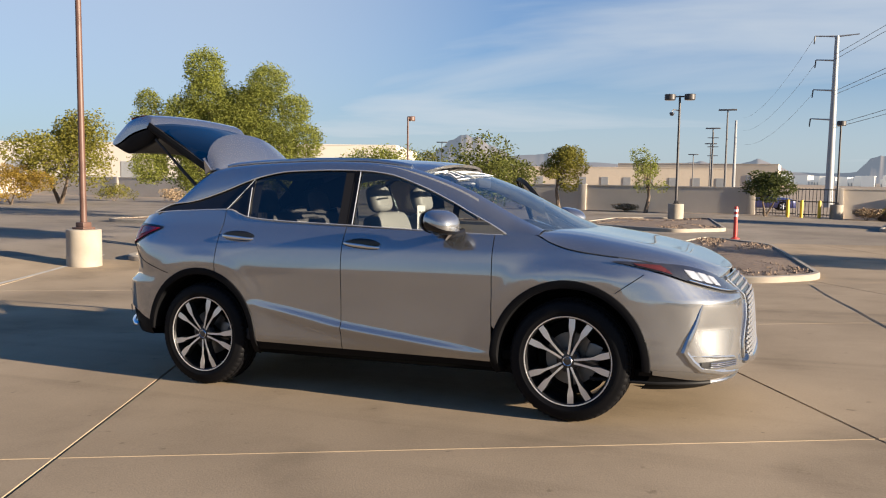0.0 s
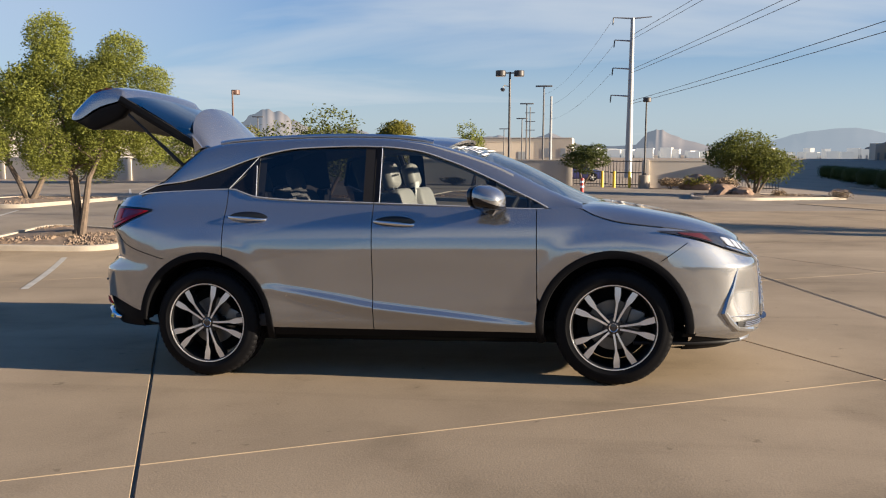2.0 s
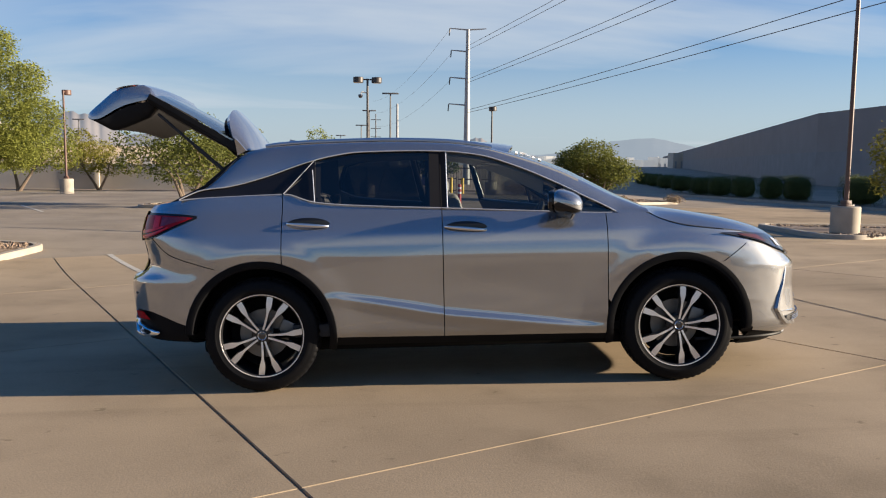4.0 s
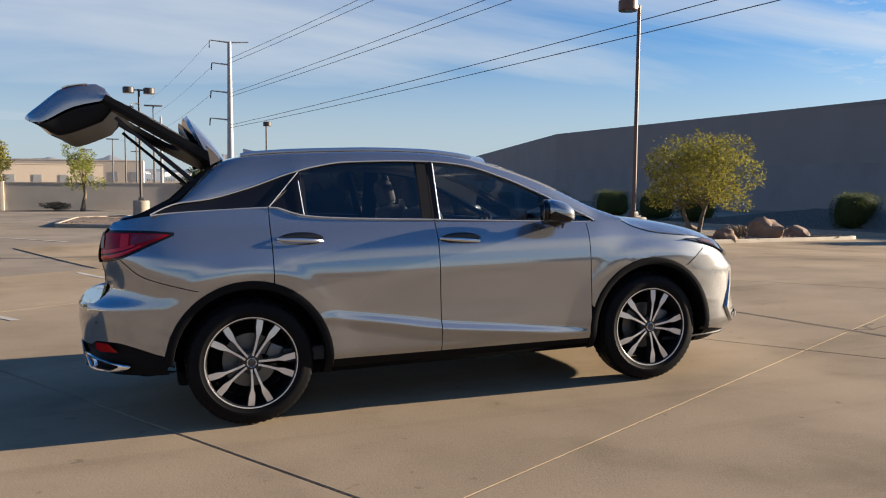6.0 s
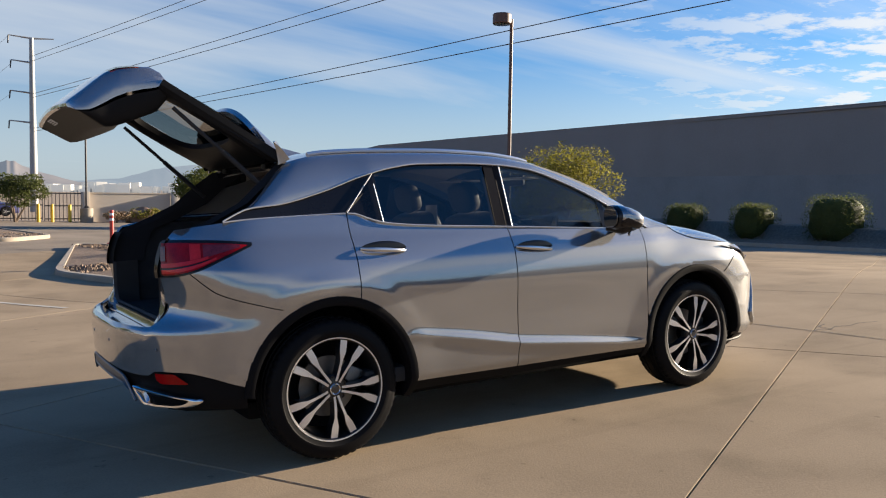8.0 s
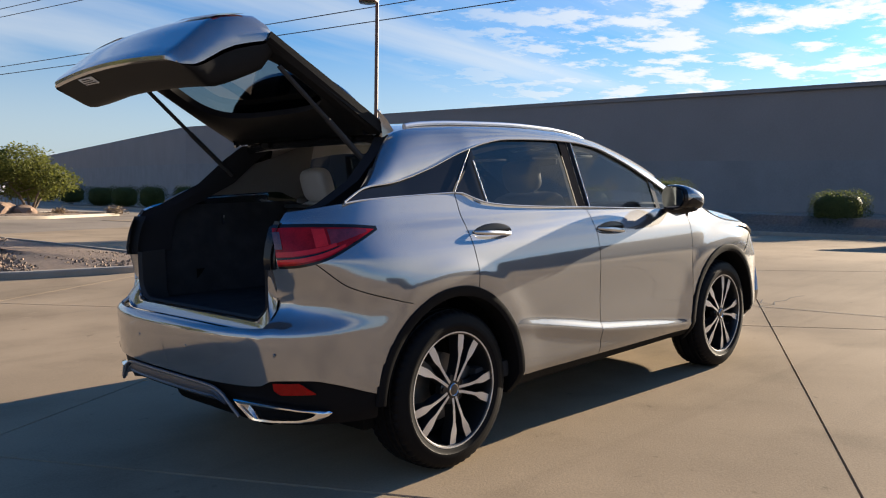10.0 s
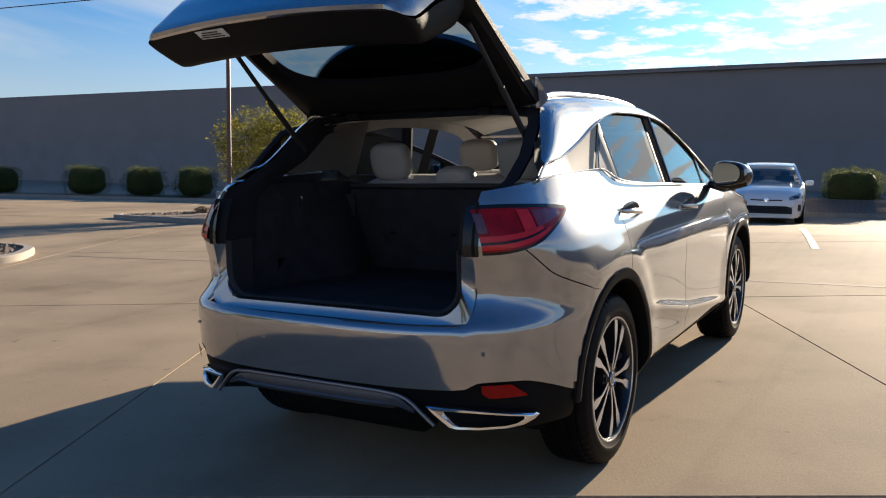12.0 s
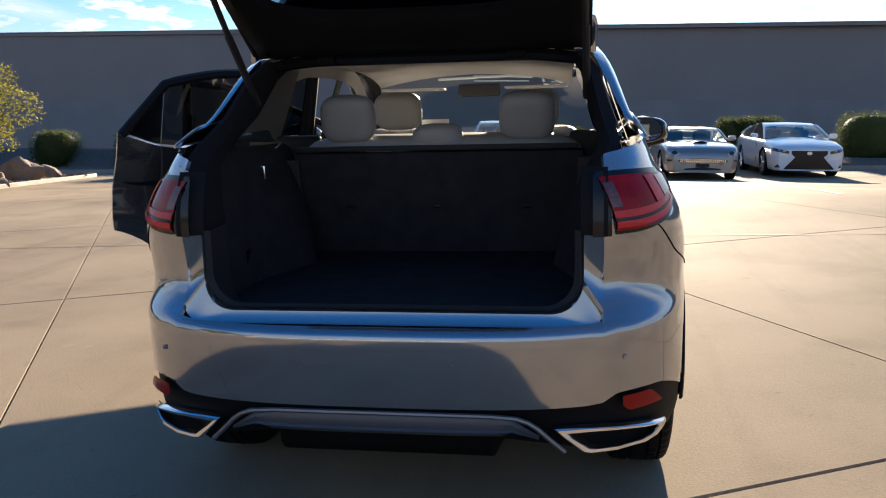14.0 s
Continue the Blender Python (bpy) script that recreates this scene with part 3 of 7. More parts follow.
STATIONS = [("f", a) for a in (90, 88, 85, 81, 77, 73, 69, 65, 61, 57, 53, 49, 45, 41, 37, 33, 29, 25, 21, 17, 13, 9, 6, 4, 2)] + [("s", x) for x in SIDE_X] + \
           [("r", a) for a in (1.5, 3, 5, 7, 9.5, 12, 15, 18, 21, 24, 27, 30, 33, 36, 39, 42, 45, 48, 52, 56, 60, 64, 68, 72, 76, 80, 84, 87, 90)]


def ring_top(st):
    z = 1.0
    for _ in range(4):
        x = plan(st, z).x
        z = hood_edge_z(x) if x > 1.2 else belt_z(x)
    return z


paint_low = curve([(-2.36, 0.530), (-2.275, 0.528), (-2.25, 0.532), (-2.225, 0.557), (-2.12, 0.553), (-2.04, 0.530), (-1.93, 0.485), (-1.84, 0.445), (-1.7, 0.40), (-0.9, 0.362), (0.9, 0.345), (1.7, 0.34), (1.87, 0.335), (2.2, 0.29), (2.5, 0.27)])


def panel_of(c):
    """Which painted panel a face belongs to."""
    if c.x > 1.62 + 0.0 and c.z < 0.812 + (c.x - 1.708) * 0.70 or c.x > 2.05:
        return "front_bumper"
    if c.x > 0.909:
        return "front_fender"
    if 0.906 > c.x > -0.184:
        return "front_door"
    if -0.190 > c.x > -1.242:
        return "rear_door"
    if c.x < -1.248 and (c.x > -1.70 or c.z > 0.835 + (-1.70 - c.x) * 0.36) and not (c.z < 0.79 and c.x < -1.7):
        return "quarter_panel"
    if c.x < -1.248:
        return "rear_bumper"
    return ""


ROWS_UP = 60
PANELS = {}
ring = []
for st in STATIONS:
    top = ring_top(st)
    lo = paint_low(plan(st, 0.4).x)
    ring.append([plan(st, lo + (top - lo) * j / (ROWS_UP - 1)) for j in range(ROWS_UP)])


def arch_r(p):
    return min(math.hypot(p.x - hx, p.z - HUB_Z) for hx in (HUB_X, -HUB_X))


CUT, OPENING, KEPT = set(), set(), set()
for i in range(len(ring) - 1):
    for j in range(ROWS_UP - 1):
        corners = {(i, j), (i + 1, j), (i + 1, j + 1), (i, j + 1)}
        q = (ring[i][j], ring[i + 1][j], ring[i + 1][j + 1], ring[i][j + 1])
        c = (q[0] + q[1] + q[2] + q[3]) / 4
        if arch_r(c) < ARCH and c.z < 0.95:
            CUT |= corners
            continue
        if c.x < -1.9 and c.z > 0.768 and abs(c.y) < 0.654:
            OPENING |= corners
            continue
        KEPT |= corners
        name = panel_of(c)
        if name:
            PANELS.setdefault(name, []).append((i, j))


def panel_bm(name, side, inset=0.0):
    """A painted panel; side -1 is the car's right, 1 its left."""
    bm = bmesh.new()
    made = {}

    def v(i, j):
        if (i, j) not in made:
            p = ring[i][j].copy()
            if (i, j) in CUT:
                hx = HUB_X if p.x > 0 else -HUB_X
                k = ARCH / max(math.hypot(p.x - hx, p.z - HUB_Z), 0.01)
                if p.z > 0.36:
                    p.x, p.z = hx + (p.x - hx) * k, HUB_Z + (p.z - HUB_Z) * k
            elif (i, j) in OPENING and p.z > 0.775:
                p.y = -0.656
            p.y *= -side
            made[i, j] = bm.verts.new((p.x, p.y, p.z))
        return made[i, j]

    for i, j in PANELS[name]:
        try:
            bm.faces.new((v(i, j), v(i + 1, j), v(i + 1, j + 1), v(i, j + 1)))
        except ValueError:
            pass
    bmesh.ops.remove_doubles(bm, verts=bm.verts, dist=2e-4)
    bmesh.ops.recalc_face_normals(bm, faces=bm.faces)
    bmesh.ops.solidify(bm, geom=bm.faces[:], thickness=0.012)
    return bm


car = thing("crossover_car", CAR, "silver-beige crossover, tailgate raised, two doors open, parked on concrete", "car")

for side in (-1, 1):
    where = "right" if side < 0 else "left"
    for name in ("front_bumper", "front_fender", "quarter_panel", "rear_bumper") + (("front_door", "rear_door") if side < 0 else ()):
        part(name, panel_bm(name, side), PAINT, car, smooth=40)


# hood between the tops of the two front fenders
bm = bmesh.new()
rows = []
hood_end = next(x for x in span(2.10, 2.40, 600) if nose_x(hood_edge_z(x)) <= x)
for x in [1.195 + (hood_end - 0.0005 - 1.195) * math.sin(math.pi / 2 * u) for u in span(0, 1, 64)]:
    ze = hood_edge_z(x)
    k = max(0, (x - 1.42) / (nose_x(ze) - 1.42))
    y = side_w(x, ze) * max(0, 1 - k ** 3.5) ** (1 / 3.5) + 0.001
    zc = hood_mid_z(x) - ze
    dip = 0.009 * math.sin(math.pi * (x - 1.195) / (hood_end - 1.195))
    rows.append([Vector((x, y * t, ze + 0.002 + zc * (1 - abs(t) ** 6.5) - dip * (1 - t * t) ** 2)) for t in [0.992 * math.sin(math.pi / 2 * u) for u in span(-1, 1, 45)]])
add_grid(bm, rows)
bmesh.ops.remove_doubles(bm, verts=bm.verts, dist=1e-4)
part("hood", thicken(bm, 0.012), PAINT, car)

# roof, roof sides and pillars
bm = bmesh.new()
rows = []
for x in span(-1.515, 0.285, 37):
    y, ze, zm = edge_y(x), edge_z(x), roof_mid_z(x)
    rows.append([Vector((x + 0.10 * (1 - t * t) * max(0, (x - 0.0) / 0.285), y * t, ze + (zm - ze) * (1 - abs(t) ** 2.6))) for t in span(-1, 1, 31)])
add_grid(bm, rows)
part("roof", thicken(bm, 0.02), PAINT, car)


def strip(x0, x1, lo, hi, side, nx=24, nz=7, off=0.0, yfun=glass_y):
    rows = []
    for x in span(x0, x1, nx):
        a, b = lo(x), hi(x)
        rows.append([Vector((x, side * (yfun(x, a + (b - a) * t) + off), a + (b - a) * t)) for t in span(0, 1, nz)])
    return grid(rows)


def rail_y(x, z):
    """Between the window line and the roof edge."""
    a, b = dlo_up(x), edge_z(x)
    t = min(max((z - a) / max(b - a, 1e-4), 0), 1)
    ya, yb = glass_y(x, a) + 0.004, edge_y(x)
    return ya + (yb - ya) * (1 - math.sqrt(max(0, 1 - t * t)) if t < 1 else 1) * 0.75 + (yb - ya) * t * 0.25


for side in (-1, 1):
    part("roof_side", strip(-1.93, 1.2, lambda x: dlo_up(x) if x < 0.99 else 1.148, edge_z, side, 90, 12, 0, rail_y), PAINT, car)
    part("quarter_glass", strip(-1.94, -1.045, lambda x: belt_z(x) + 0.004 + max(0, (x + 1.248) / 0.205) * (dlo_up(-1.045) - belt_z(-1.248) - 0.01), lambda x: dlo_up(x) - 0.003, side, 28, 6, -0.006), BLACK_GLOSS, car, "gloss black rear quarter pane")
    part("belt_trim", tube([(x, side * (glass_y(x, belt_z(x)) + 0.006), belt_z(x) + 0.002) for x in span(-1.93, -1.25, 20)], 0.0042, 6), BRIGHT, car)
    part("window_trim", tube([(x, side * (glass_y(x, dlo_up(x)) + 0.007), dlo_up(x)) for x in (span(-1.93, 0.98, 70))], 0.0046, 6), BRIGHT, car)
    part("roof_rail", tube([(x, side * (edge_y(x) - 0.02), edge_z(x) + 0.014 - 0.03 * max(0, abs(x + 0.6) - 0.70)) for x in span(-1.38, 0.18, 30)], 0.013, 8), SATIN, car)


def build_door(which, side, owner):
    """Window, pillars and trims of a door, in car coordinates."""
    x0, x1 = (-0.184, 0.955) if which == "front" else (-1.238, -0.190)
    lowz = lambda x: belt_z(x) + 0.006
    upz = lambda x: dlo_up(x) - 0.004
    if which == "front":
        pa = part("window_pane", strip(-0.150, 0.595, lowz, upz, side, 24, 7, -0.008), GLASS_MID, owner)
        part("corner_pane", strip(0.635, 0.955, lowz, upz, side, 10, 5, -0.008), GLASS_MID, owner)
        part("window_bar", strip(0.592, 0.638, lowz, upz, side, 3, 7, -0.001), BLACK_GLOSS, owner)
        part("door_pillar", strip(-0.186, -0.148, lowz, upz, side, 3, 7, -0.001), PILLAR_FILM, owner)
        part("pillar_trim", tube([(-0.149, side * (glass_y(0, z) + 0.002), z) for z in (lowz(-0.15), upz(-0.15))], 0.004, 5), BRIGHT, owner)
    else:
        pa = part("window_pane", strip(-1.03, -0.262, lowz, upz, side, 24, 7, -0.008), GLASS_DARK, owner)
        part("door_pillar", strip(-0.264, -0.192, lowz, upz, side, 3, 7, -0.001), PILLAR_FILM, owner)
        rows = []
        for t in span(0, 1, 8):
            row = []
            for u in span(0, 1, 6):
                x = -1.238 + 0.20 * t + (0.206 - 0.20 * t) * u
                z = lowz(x) + (upz(x) - lowz(x)) * t
                row.append(Vector((x, side * (glass_y(x, z) - 0.002), z)))
            rows.append(row)
        part("window_corner", grid(rows), BLACK_GLOSS, owner)
        part("corner_trim", tube([(-1.240 + 0.20 * t, side * (glass_y(-1.24 + 0.2 * t, lowz(-1.24) + 0.24 * t) + 0.004), lowz(-1.24) + (upz(-1.04) - lowz(-1.24)) * t) for t in span(0, 1, 6)], 0.0035, 5), BRIGHT, owner)
        part("pillar_trim", tube([(-1.032 - 0.02 * t, side * (glass_y(-1.03, 1.25 + 0.27 * t) + 0.002), lowz(-1.03) + 0.265 * t) for t in (0, 0.8)], 0.0035, 5), BRIGHT, owner)
    pa.visible_shadow = False
    part("belt_trim", tube([(x, side * (glass_y(x, belt_z(x)) + 0.006), belt_z(x) + 0.002) for x in span(x0, min(x1, 0.97), 24)], 0.0044, 6), BRIGHT, owner)
    # handle in its cup
    hx, hz = (-0.035, 1.066) if which == "front" else (-1.073, 1.108)
    hw = side_w(hx, hz)
    cup = bmesh.new()
    add_revolve(cup, [(0.001, -0.004), (0.4, -0.003), (0.8, 0.0), (1.0, 0.004)], Matrix.Translation((hx, side * (hw + 0.0015), hz)) @ Matrix.Diagonal((0.148, 1, 0.048, 1)) @ Matrix.Rotation(radians(90 * side), 4, "X"), 28)
    part("handle_cup", cup, BLACK_GLOSS, owner)
    hb = bmesh.new()
    rows = []
    for t in span(-1, 1, 17):
        r = 0.0125 * (1 - 0.45 * t * t)
        cy = hw + 0.030 * (1 - t ** 4) + 0.002
        rows.append([Vector((hx + 0.140 * t, side * (cy + 0.5 * r * math.cos(a)), hz - 0.014 * t * (1 if which == "front" else 0.8) + r * math.sin(a))) for a in span(0, 2 * math.pi, 11)])
    add_grid(hb, rows)
    part("door_handle", hb, CHROME if which == "x" else SATIN, owner)
    return owner


rdoors = [o for o in car.children if o.name.split(".")[0] in ("front_door", "rear_door")]
for o in rdoors:
    build_door("front" if o.name.startswith("front") else "rear", -1, o)

# left doors stand open, hinged at their front edges
HINGES = {"front_door": ((0.90, 0.93), 62), "rear_door": ((-0.19, 0.94), 40)}
for name, ((hx, hy), angle) in HINGES.items():
    m = Matrix.Translation((hx, hy, 0)) @ Matrix.Rotation(radians(-angle), 4, "Z") @ Matrix.Translation((-hx, -hy, 0))
    d = part(name, panel_bm(name, 1), PAINT, car, "open door with black inner trim", smooth=40, m=m)
    build_door(name.split("_")[0], 1, d)
    x0, x1 = (-0.15, 0.86) if name == "front_door" else (-1.05, -0.22)
    rows = []
    for x in span(x0, x1, 18):
        lo = 0.38 if name == "front_door" else max(0.38, HUB_Z + math.sqrt(max(0, 0.60 ** 2 - (x + HUB_X) ** 2)) if x > -HUB_X else 0.9)
        rows.append([Vector((x, side_w(x, lo + (belt_z(x) - lo) * t) - 0.05 - 0.05 * math.sin(math.pi * min(t * 1.1, 1)), lo + (belt_z(x) - lo) * t)) for t in span(0, 1, 12)])
    part("inner_trim", thicken(grid(rows), 0.02), TRIM_DARK, d, "black inner door trim")
    fr = [(x, glass_y(x, belt_z(x)) - 0.01, belt_z(x)) for x in ((x0 - 0.05) if name == "front_door" else -1.225,)] + [(x, glass_y(x, dlo_up(x)) - 0.012, dlo_up(x) - 0.002) for x in (span(-0.17, 0.93, 16) if name == "front_door" else span(-1.03, -0.22, 16))] + [((0.95 if name == "front_door" else -0.2), glass_y(0, 1.2) - 0.01, 1.18)]
    part("window_frame", tube(fr, 0.022, 6), TRIM_BLACK, d)
    part("arm_rest", box(((x0 + x1) / 2, 0.80, 0.98), ((x1 - x0) * 0.7, 0.07, 0.06), 0.02), LEATHER, d, "pale grey arm rest")
    pk = (x0 + 0.32 * (x1 - x0), 0.815, 0.62)
    part("door_pocket", box(pk, ((x1 - x0) * 0.5, 0.03, 0.14), 0.012), TRIM_DARK, d)

# windscreen between the front pillars, with a printed mark
rows = []
for t in span(0, 1, 20):
    x = 0.285 + (1.2 - 0.285) * t
    y, z = edge_y(x) - 0.004, edge_z(x)
    rows.append([Vector((x + (0.10 + 0.06 * t) * (1 - s * s), y * s, z + (0.03 - 0.045 * t) * (1 - s * s))) for s in span(-1, 1, 25)])
ws = part("windscreen", grid(rows), GLASS_CLEAR, car)
ws.visible_shadow = False
part("cowl", grid([[Vector((1.17 + 0.16 * (1 - s * s) + dx, 0.75 * s, 1.150 + dz)) for s in span(-1, 1, 21)] for dx, dz in ((-0.05, 0.03), (0.03, 0.0), (0.10, -0.03))]), TRIM_DARK, car)

# black lower ring: sills, skirts and the wheel arch lips
for side in (-1, 1):
    bm = bmesh.new()
    rows = []
    for st in STATIONS:
        hi = paint_low(plan(st, 0.4).x) + 0.012
        lo = 0.225 if st[0] == "f" else (0.30 if st[0] == "s" else 0.352 + 0.075 * min(max((st[1] - 52) / 26, 0), 1))
        row = []
        for j, z in enumerate(span(lo, hi, 6)):
            p = plan(st, z)
            k = 0.992 if st[0] == "s" else 0.994
            row.append(Vector((p.x * (1 if st[0] == "s" else k), -p.y * side * k, z)))
        p = row[0]
        rows.append([Vector((p.x * 0.93 if st[0] != "s" else p.x, p.y * 0.80, p.z - 0.02))] + row)
    vs = add_grid(bm, rows)
    bmesh.ops.delete(bm, geom=[f for f in bm.faces if arch_r(f.calc_center_median()) < 0.462 and f.calc_center_median().z > 0.0], context="FACES")
    part("lower_cladding", bm, CLADDING, car)
    for hx in (HUB_X, -HUB_X):
        rows = []
        for a in (span(-4, 194, 40) if hx > 0 else span(-14, 177, 40)):
            ca, sa = math.cos(radians(a)), math.sin(radians(a))
            row = []
            for r, o in ((ARCH + 0.007, -0.002), (ARCH + 0.002, 0.007), (ARCH - 0.022, 0.010), (ARCH - 0.043, 0.005), (ARCH - 0.049, -0.03), (ARCH - 0.043, -0.10)):
                x, z = hx + r * ca, max(HUB_Z + r * sa, 0.25)
                row.append((x, z, o))
            rows.append(row)
        out = []
        for row in rows:
            o2 = []
            for x, z, o in row:
                zz = max(z, 0.26)
                y = side_w(x, zz)
                if x > 1.42:
                    k = min((x - 1.42) / (nose_x(zz) - 1.42), 0.99)
                    y *= (1 - k ** 3.5) ** (1 / 3.5)
                if x < -1.55:
                    k = min((x + 1.55) / (tail_x(zz) + 1.55), 0.99)
                    y *= (1 - k ** 3.2) ** (1 / 3.2)
                o2.append(Vector((x, side * (y + o), z)))
            out.append(o2)
        part("wheel_arch", grid(out), CLADDING, car)
        # inner liner of the wheel well
        part("wheel_well", grid([[Vector((hx + 0.455 * math.cos(radians(a)), side * y, HUB_Z + 0.455 * math.sin(radians(a)))) for y in (0.60, 0.90)] for a in span(4, 176, 30)]), UNDER, car)
        part("well_wall", box((hx, side * 0.60, 0.64), (0.95, 0.02, 0.54)), UNDER, car)

part("underbody", box((0.03, 0, 0.29), (3.7, 1.5, 0.10), 0.03), UNDER, car)
part("floor_pan", box((-0.15, 0, 0.38), (2.5, 1.68, 0.06), 0.01), UNDER, car)
part("engine_block", box((1.55, 0, 0.60), (1.3, 1.05, 0.55), 0.05), UNDER, car)


# wheels
def build_wheel():
    m = Matrix.Rotation(radians(90), 4, "X")
    # tyre: grooved tread, lugs on the shoulders, stepped sidewalls
    half = [(0.272, 0.105), (0.276, 0.112), (0.288, 0.1165), (0.300, 0.1185), (0.303, 0.1205), (0.322, 0.1215), (0.326, 0.1195), (0.343, 0.1165), (0.357, 0.1115), (0.366, 0.1060), (0.373, 0.0985), (0.3775, 0.088), (0.3795, 0.078), (0.372, 0.074), (0.372, 0.068), (0.3815, 0.064), (0.3825, 0.036), (0.374, 0.033), (0.374, 0.025), (0.383, 0.022)]
    prof = half + [(r, -h) for r, h in reversed(half)]
    n_seg = 168
    bm = bmesh.new()
    rows = []
    for k in range(n_seg + 1):
        a = 2 * math.pi * k / n_seg
        row = []
        for r, h in prof:
            cut = 0.006 if (k % 3 == 0 and 0.357 < r < 0.3799 and abs(h) > 0.076) else (0.004 if (k % 3 == 1 and 0.3805 < r and 0.03 < abs(h) < 0.066) else 0.0)
            row.append(m @ Vector(((r - cut) * math.cos(a), (r - cut) * math.sin(a), h)))
        rows.append(row)
    add_grid(bm, rows)
    bmesh.ops.remove_doubles(bm, verts=bm.verts, dist=1e-5)
    w = bpy.data.objects.new("wheel", mesh_of(bm, "tyre", RUBBER, 30))
    scene.collection.objects.link(w)
    rim = part("rim", revolve([(0.279, 0.104), (0.273, 0.112), (0.266, 0.108), (0.258, 0.085), (0.250, 0.02), (0.246, -0.10)], m, 56), DARK_ALLOY, w)
    part("rim_lip", revolve([(0.2795, 0.104), (0.2775, 0.1145), (0.2715, 0.1140), (0.270, 0.107)], m, 64), MACHINED, w)
    part("brake_disc", revolve([(0.06, 0.0), (0.165, 0.0), (0.165, -0.02), (0.06, -0.02)], m, 40), DISC, w)
    part("brake_caliper", box((0.12, 0.0, 0.09), (0.10, 0.06, 0.12), 0.02), DISC, w)
    part("back_plate", revolve([(0.001, -0.06), (0.235, -0.06)], m, 40), UNDER, w)
    for k in range(5):
        a = radians(90 + 72 * k)
        for s in (-1, 1):
            # twin spoke: narrow at the hub, splayed at the rim
            bm, face = bmesh.new(), bmesh.new()
            secs = []
            for t in span(0, 1, 17):
                r = 0.040 + (0.266 - 0.040) * t
                off = s * (0.0105 + 0.020 * t + 0.030 * t ** 1.8)
                wide = min(max((t - 0.47) / 0.28, 0), 1)
                half_w = 0.0068 + 0.0022 * t + 0.0128 * wide * wide * (3 - 2 * wide)
                d = 0.100 + 0.005 * math.sin(math.pi * t)
                secs.append((r, off, half_w, d))
            def P(r, o, d):
                return Vector((r * math.cos(a) - o * math.sin(a), -d, r * math.sin(a) + o * math.cos(a)))
            add_grid(bm, [[P(r, o - h * 1.25, d - 0.055), P(r, o - h, d - 0.002), P(r, o + h, d - 0.002), P(r, o + h * 1.25, d - 0.055)] for r, o, h, d in secs])
            add_grid(face, [[P(r, o - h * (0.97 if s < 0 else 0.90), d + 0.001), P(r, o + h * (0.97 if s > 0 else 0.90), d + 0.001)] for r, o, h, d in secs])
            part("spoke", bm, DARK_ALLOY, w)
            part("spoke_face", thicken(face, 0.002), MACHINED, w)
    part("hub", revolve([(0.075, 0.055), (0.072, 0.086), (0.060, 0.097), (0.034, 0.100)], m, 32), DARK_ALLOY, w)
    part("centre_cap", revolve([(0.034, 0.098), (0.033, 0.104), (0.026, 0.106), (0.001, 0.107)], m, 28), LAMP_DARK, w)
    part("cap_ring", revolve([(0.030, 0.1055), (0.0275, 0.1085), (0.025, 0.1065)], m, 28), CHROME, w)
    for k in range(5):
        a = radians(54 + 72 * k)
        part("lug_nut", revolve([(0.001, 0.092), (0.010, 0.092), (0.011, 0.1005), (0.0145, 0.1005), (0.0145, 0.085)], Matrix.Translation((0.057 * math.cos(a), 0, 0.057 * math.sin(a))) @ m, 10), DARK_ALLOY, w)
    return w


wheel = build_wheel()
wheel.parent = car
wheel.matrix_basis = pose(-HUB_X, -HUB_Y + 0.107, HUB_Z, 0, 26, 0)
for x, s, turn in ((HUB_X, -1, 19), (-HUB_X, 1, 40), (HUB_X, 1, 15)):
    copy_thing(wheel, pose(x, s * (HUB_Y - 0.107), HUB_Z, 0, turn, 0) @ (Matrix.Identity(4) if s < 0 else pose(0, 0, 0, 0, 0, 180)))


# ---- car: lamps, grille and bumpers ----
def ring_xy(y, z, rear=False):
    """Front or rear skin point at a given y and height."""
    x0, x1, p = (-1.55, tail_x(z), 3.2 + 0.8 * max(0, min(1, (z - 0.8) / 0.25))) if rear else (1.42, nose_x(z), 3.5)
    k = min(abs(y) / side_w(x0, z), 0.9999)
    return x0 + (x1 - x0) * (1 - k ** p) ** (1 / p)


def skin_patch(x_y, lo, hi, off, side, n=24, nz=6, rear=False):
    """A sheet laid off mm over the skin for |y| from a to b, between two height curves of y."""
    a, b = x_y
    rows = []
    for y in span(a, b, n):
        row = []
        for t in span(0, 1, nz):
            z = lo(y) + (hi(y) - lo(y)) * t
            x = ring_xy(y, z, rear)
            d = Vector((x - (1.42 if not rear else -1.55), y * 0.8)).normalized()
            row.append(Vector((x + off * d.x, side * (y + off * d.y), z)))
        rows.append(row)
    return grid(rows)


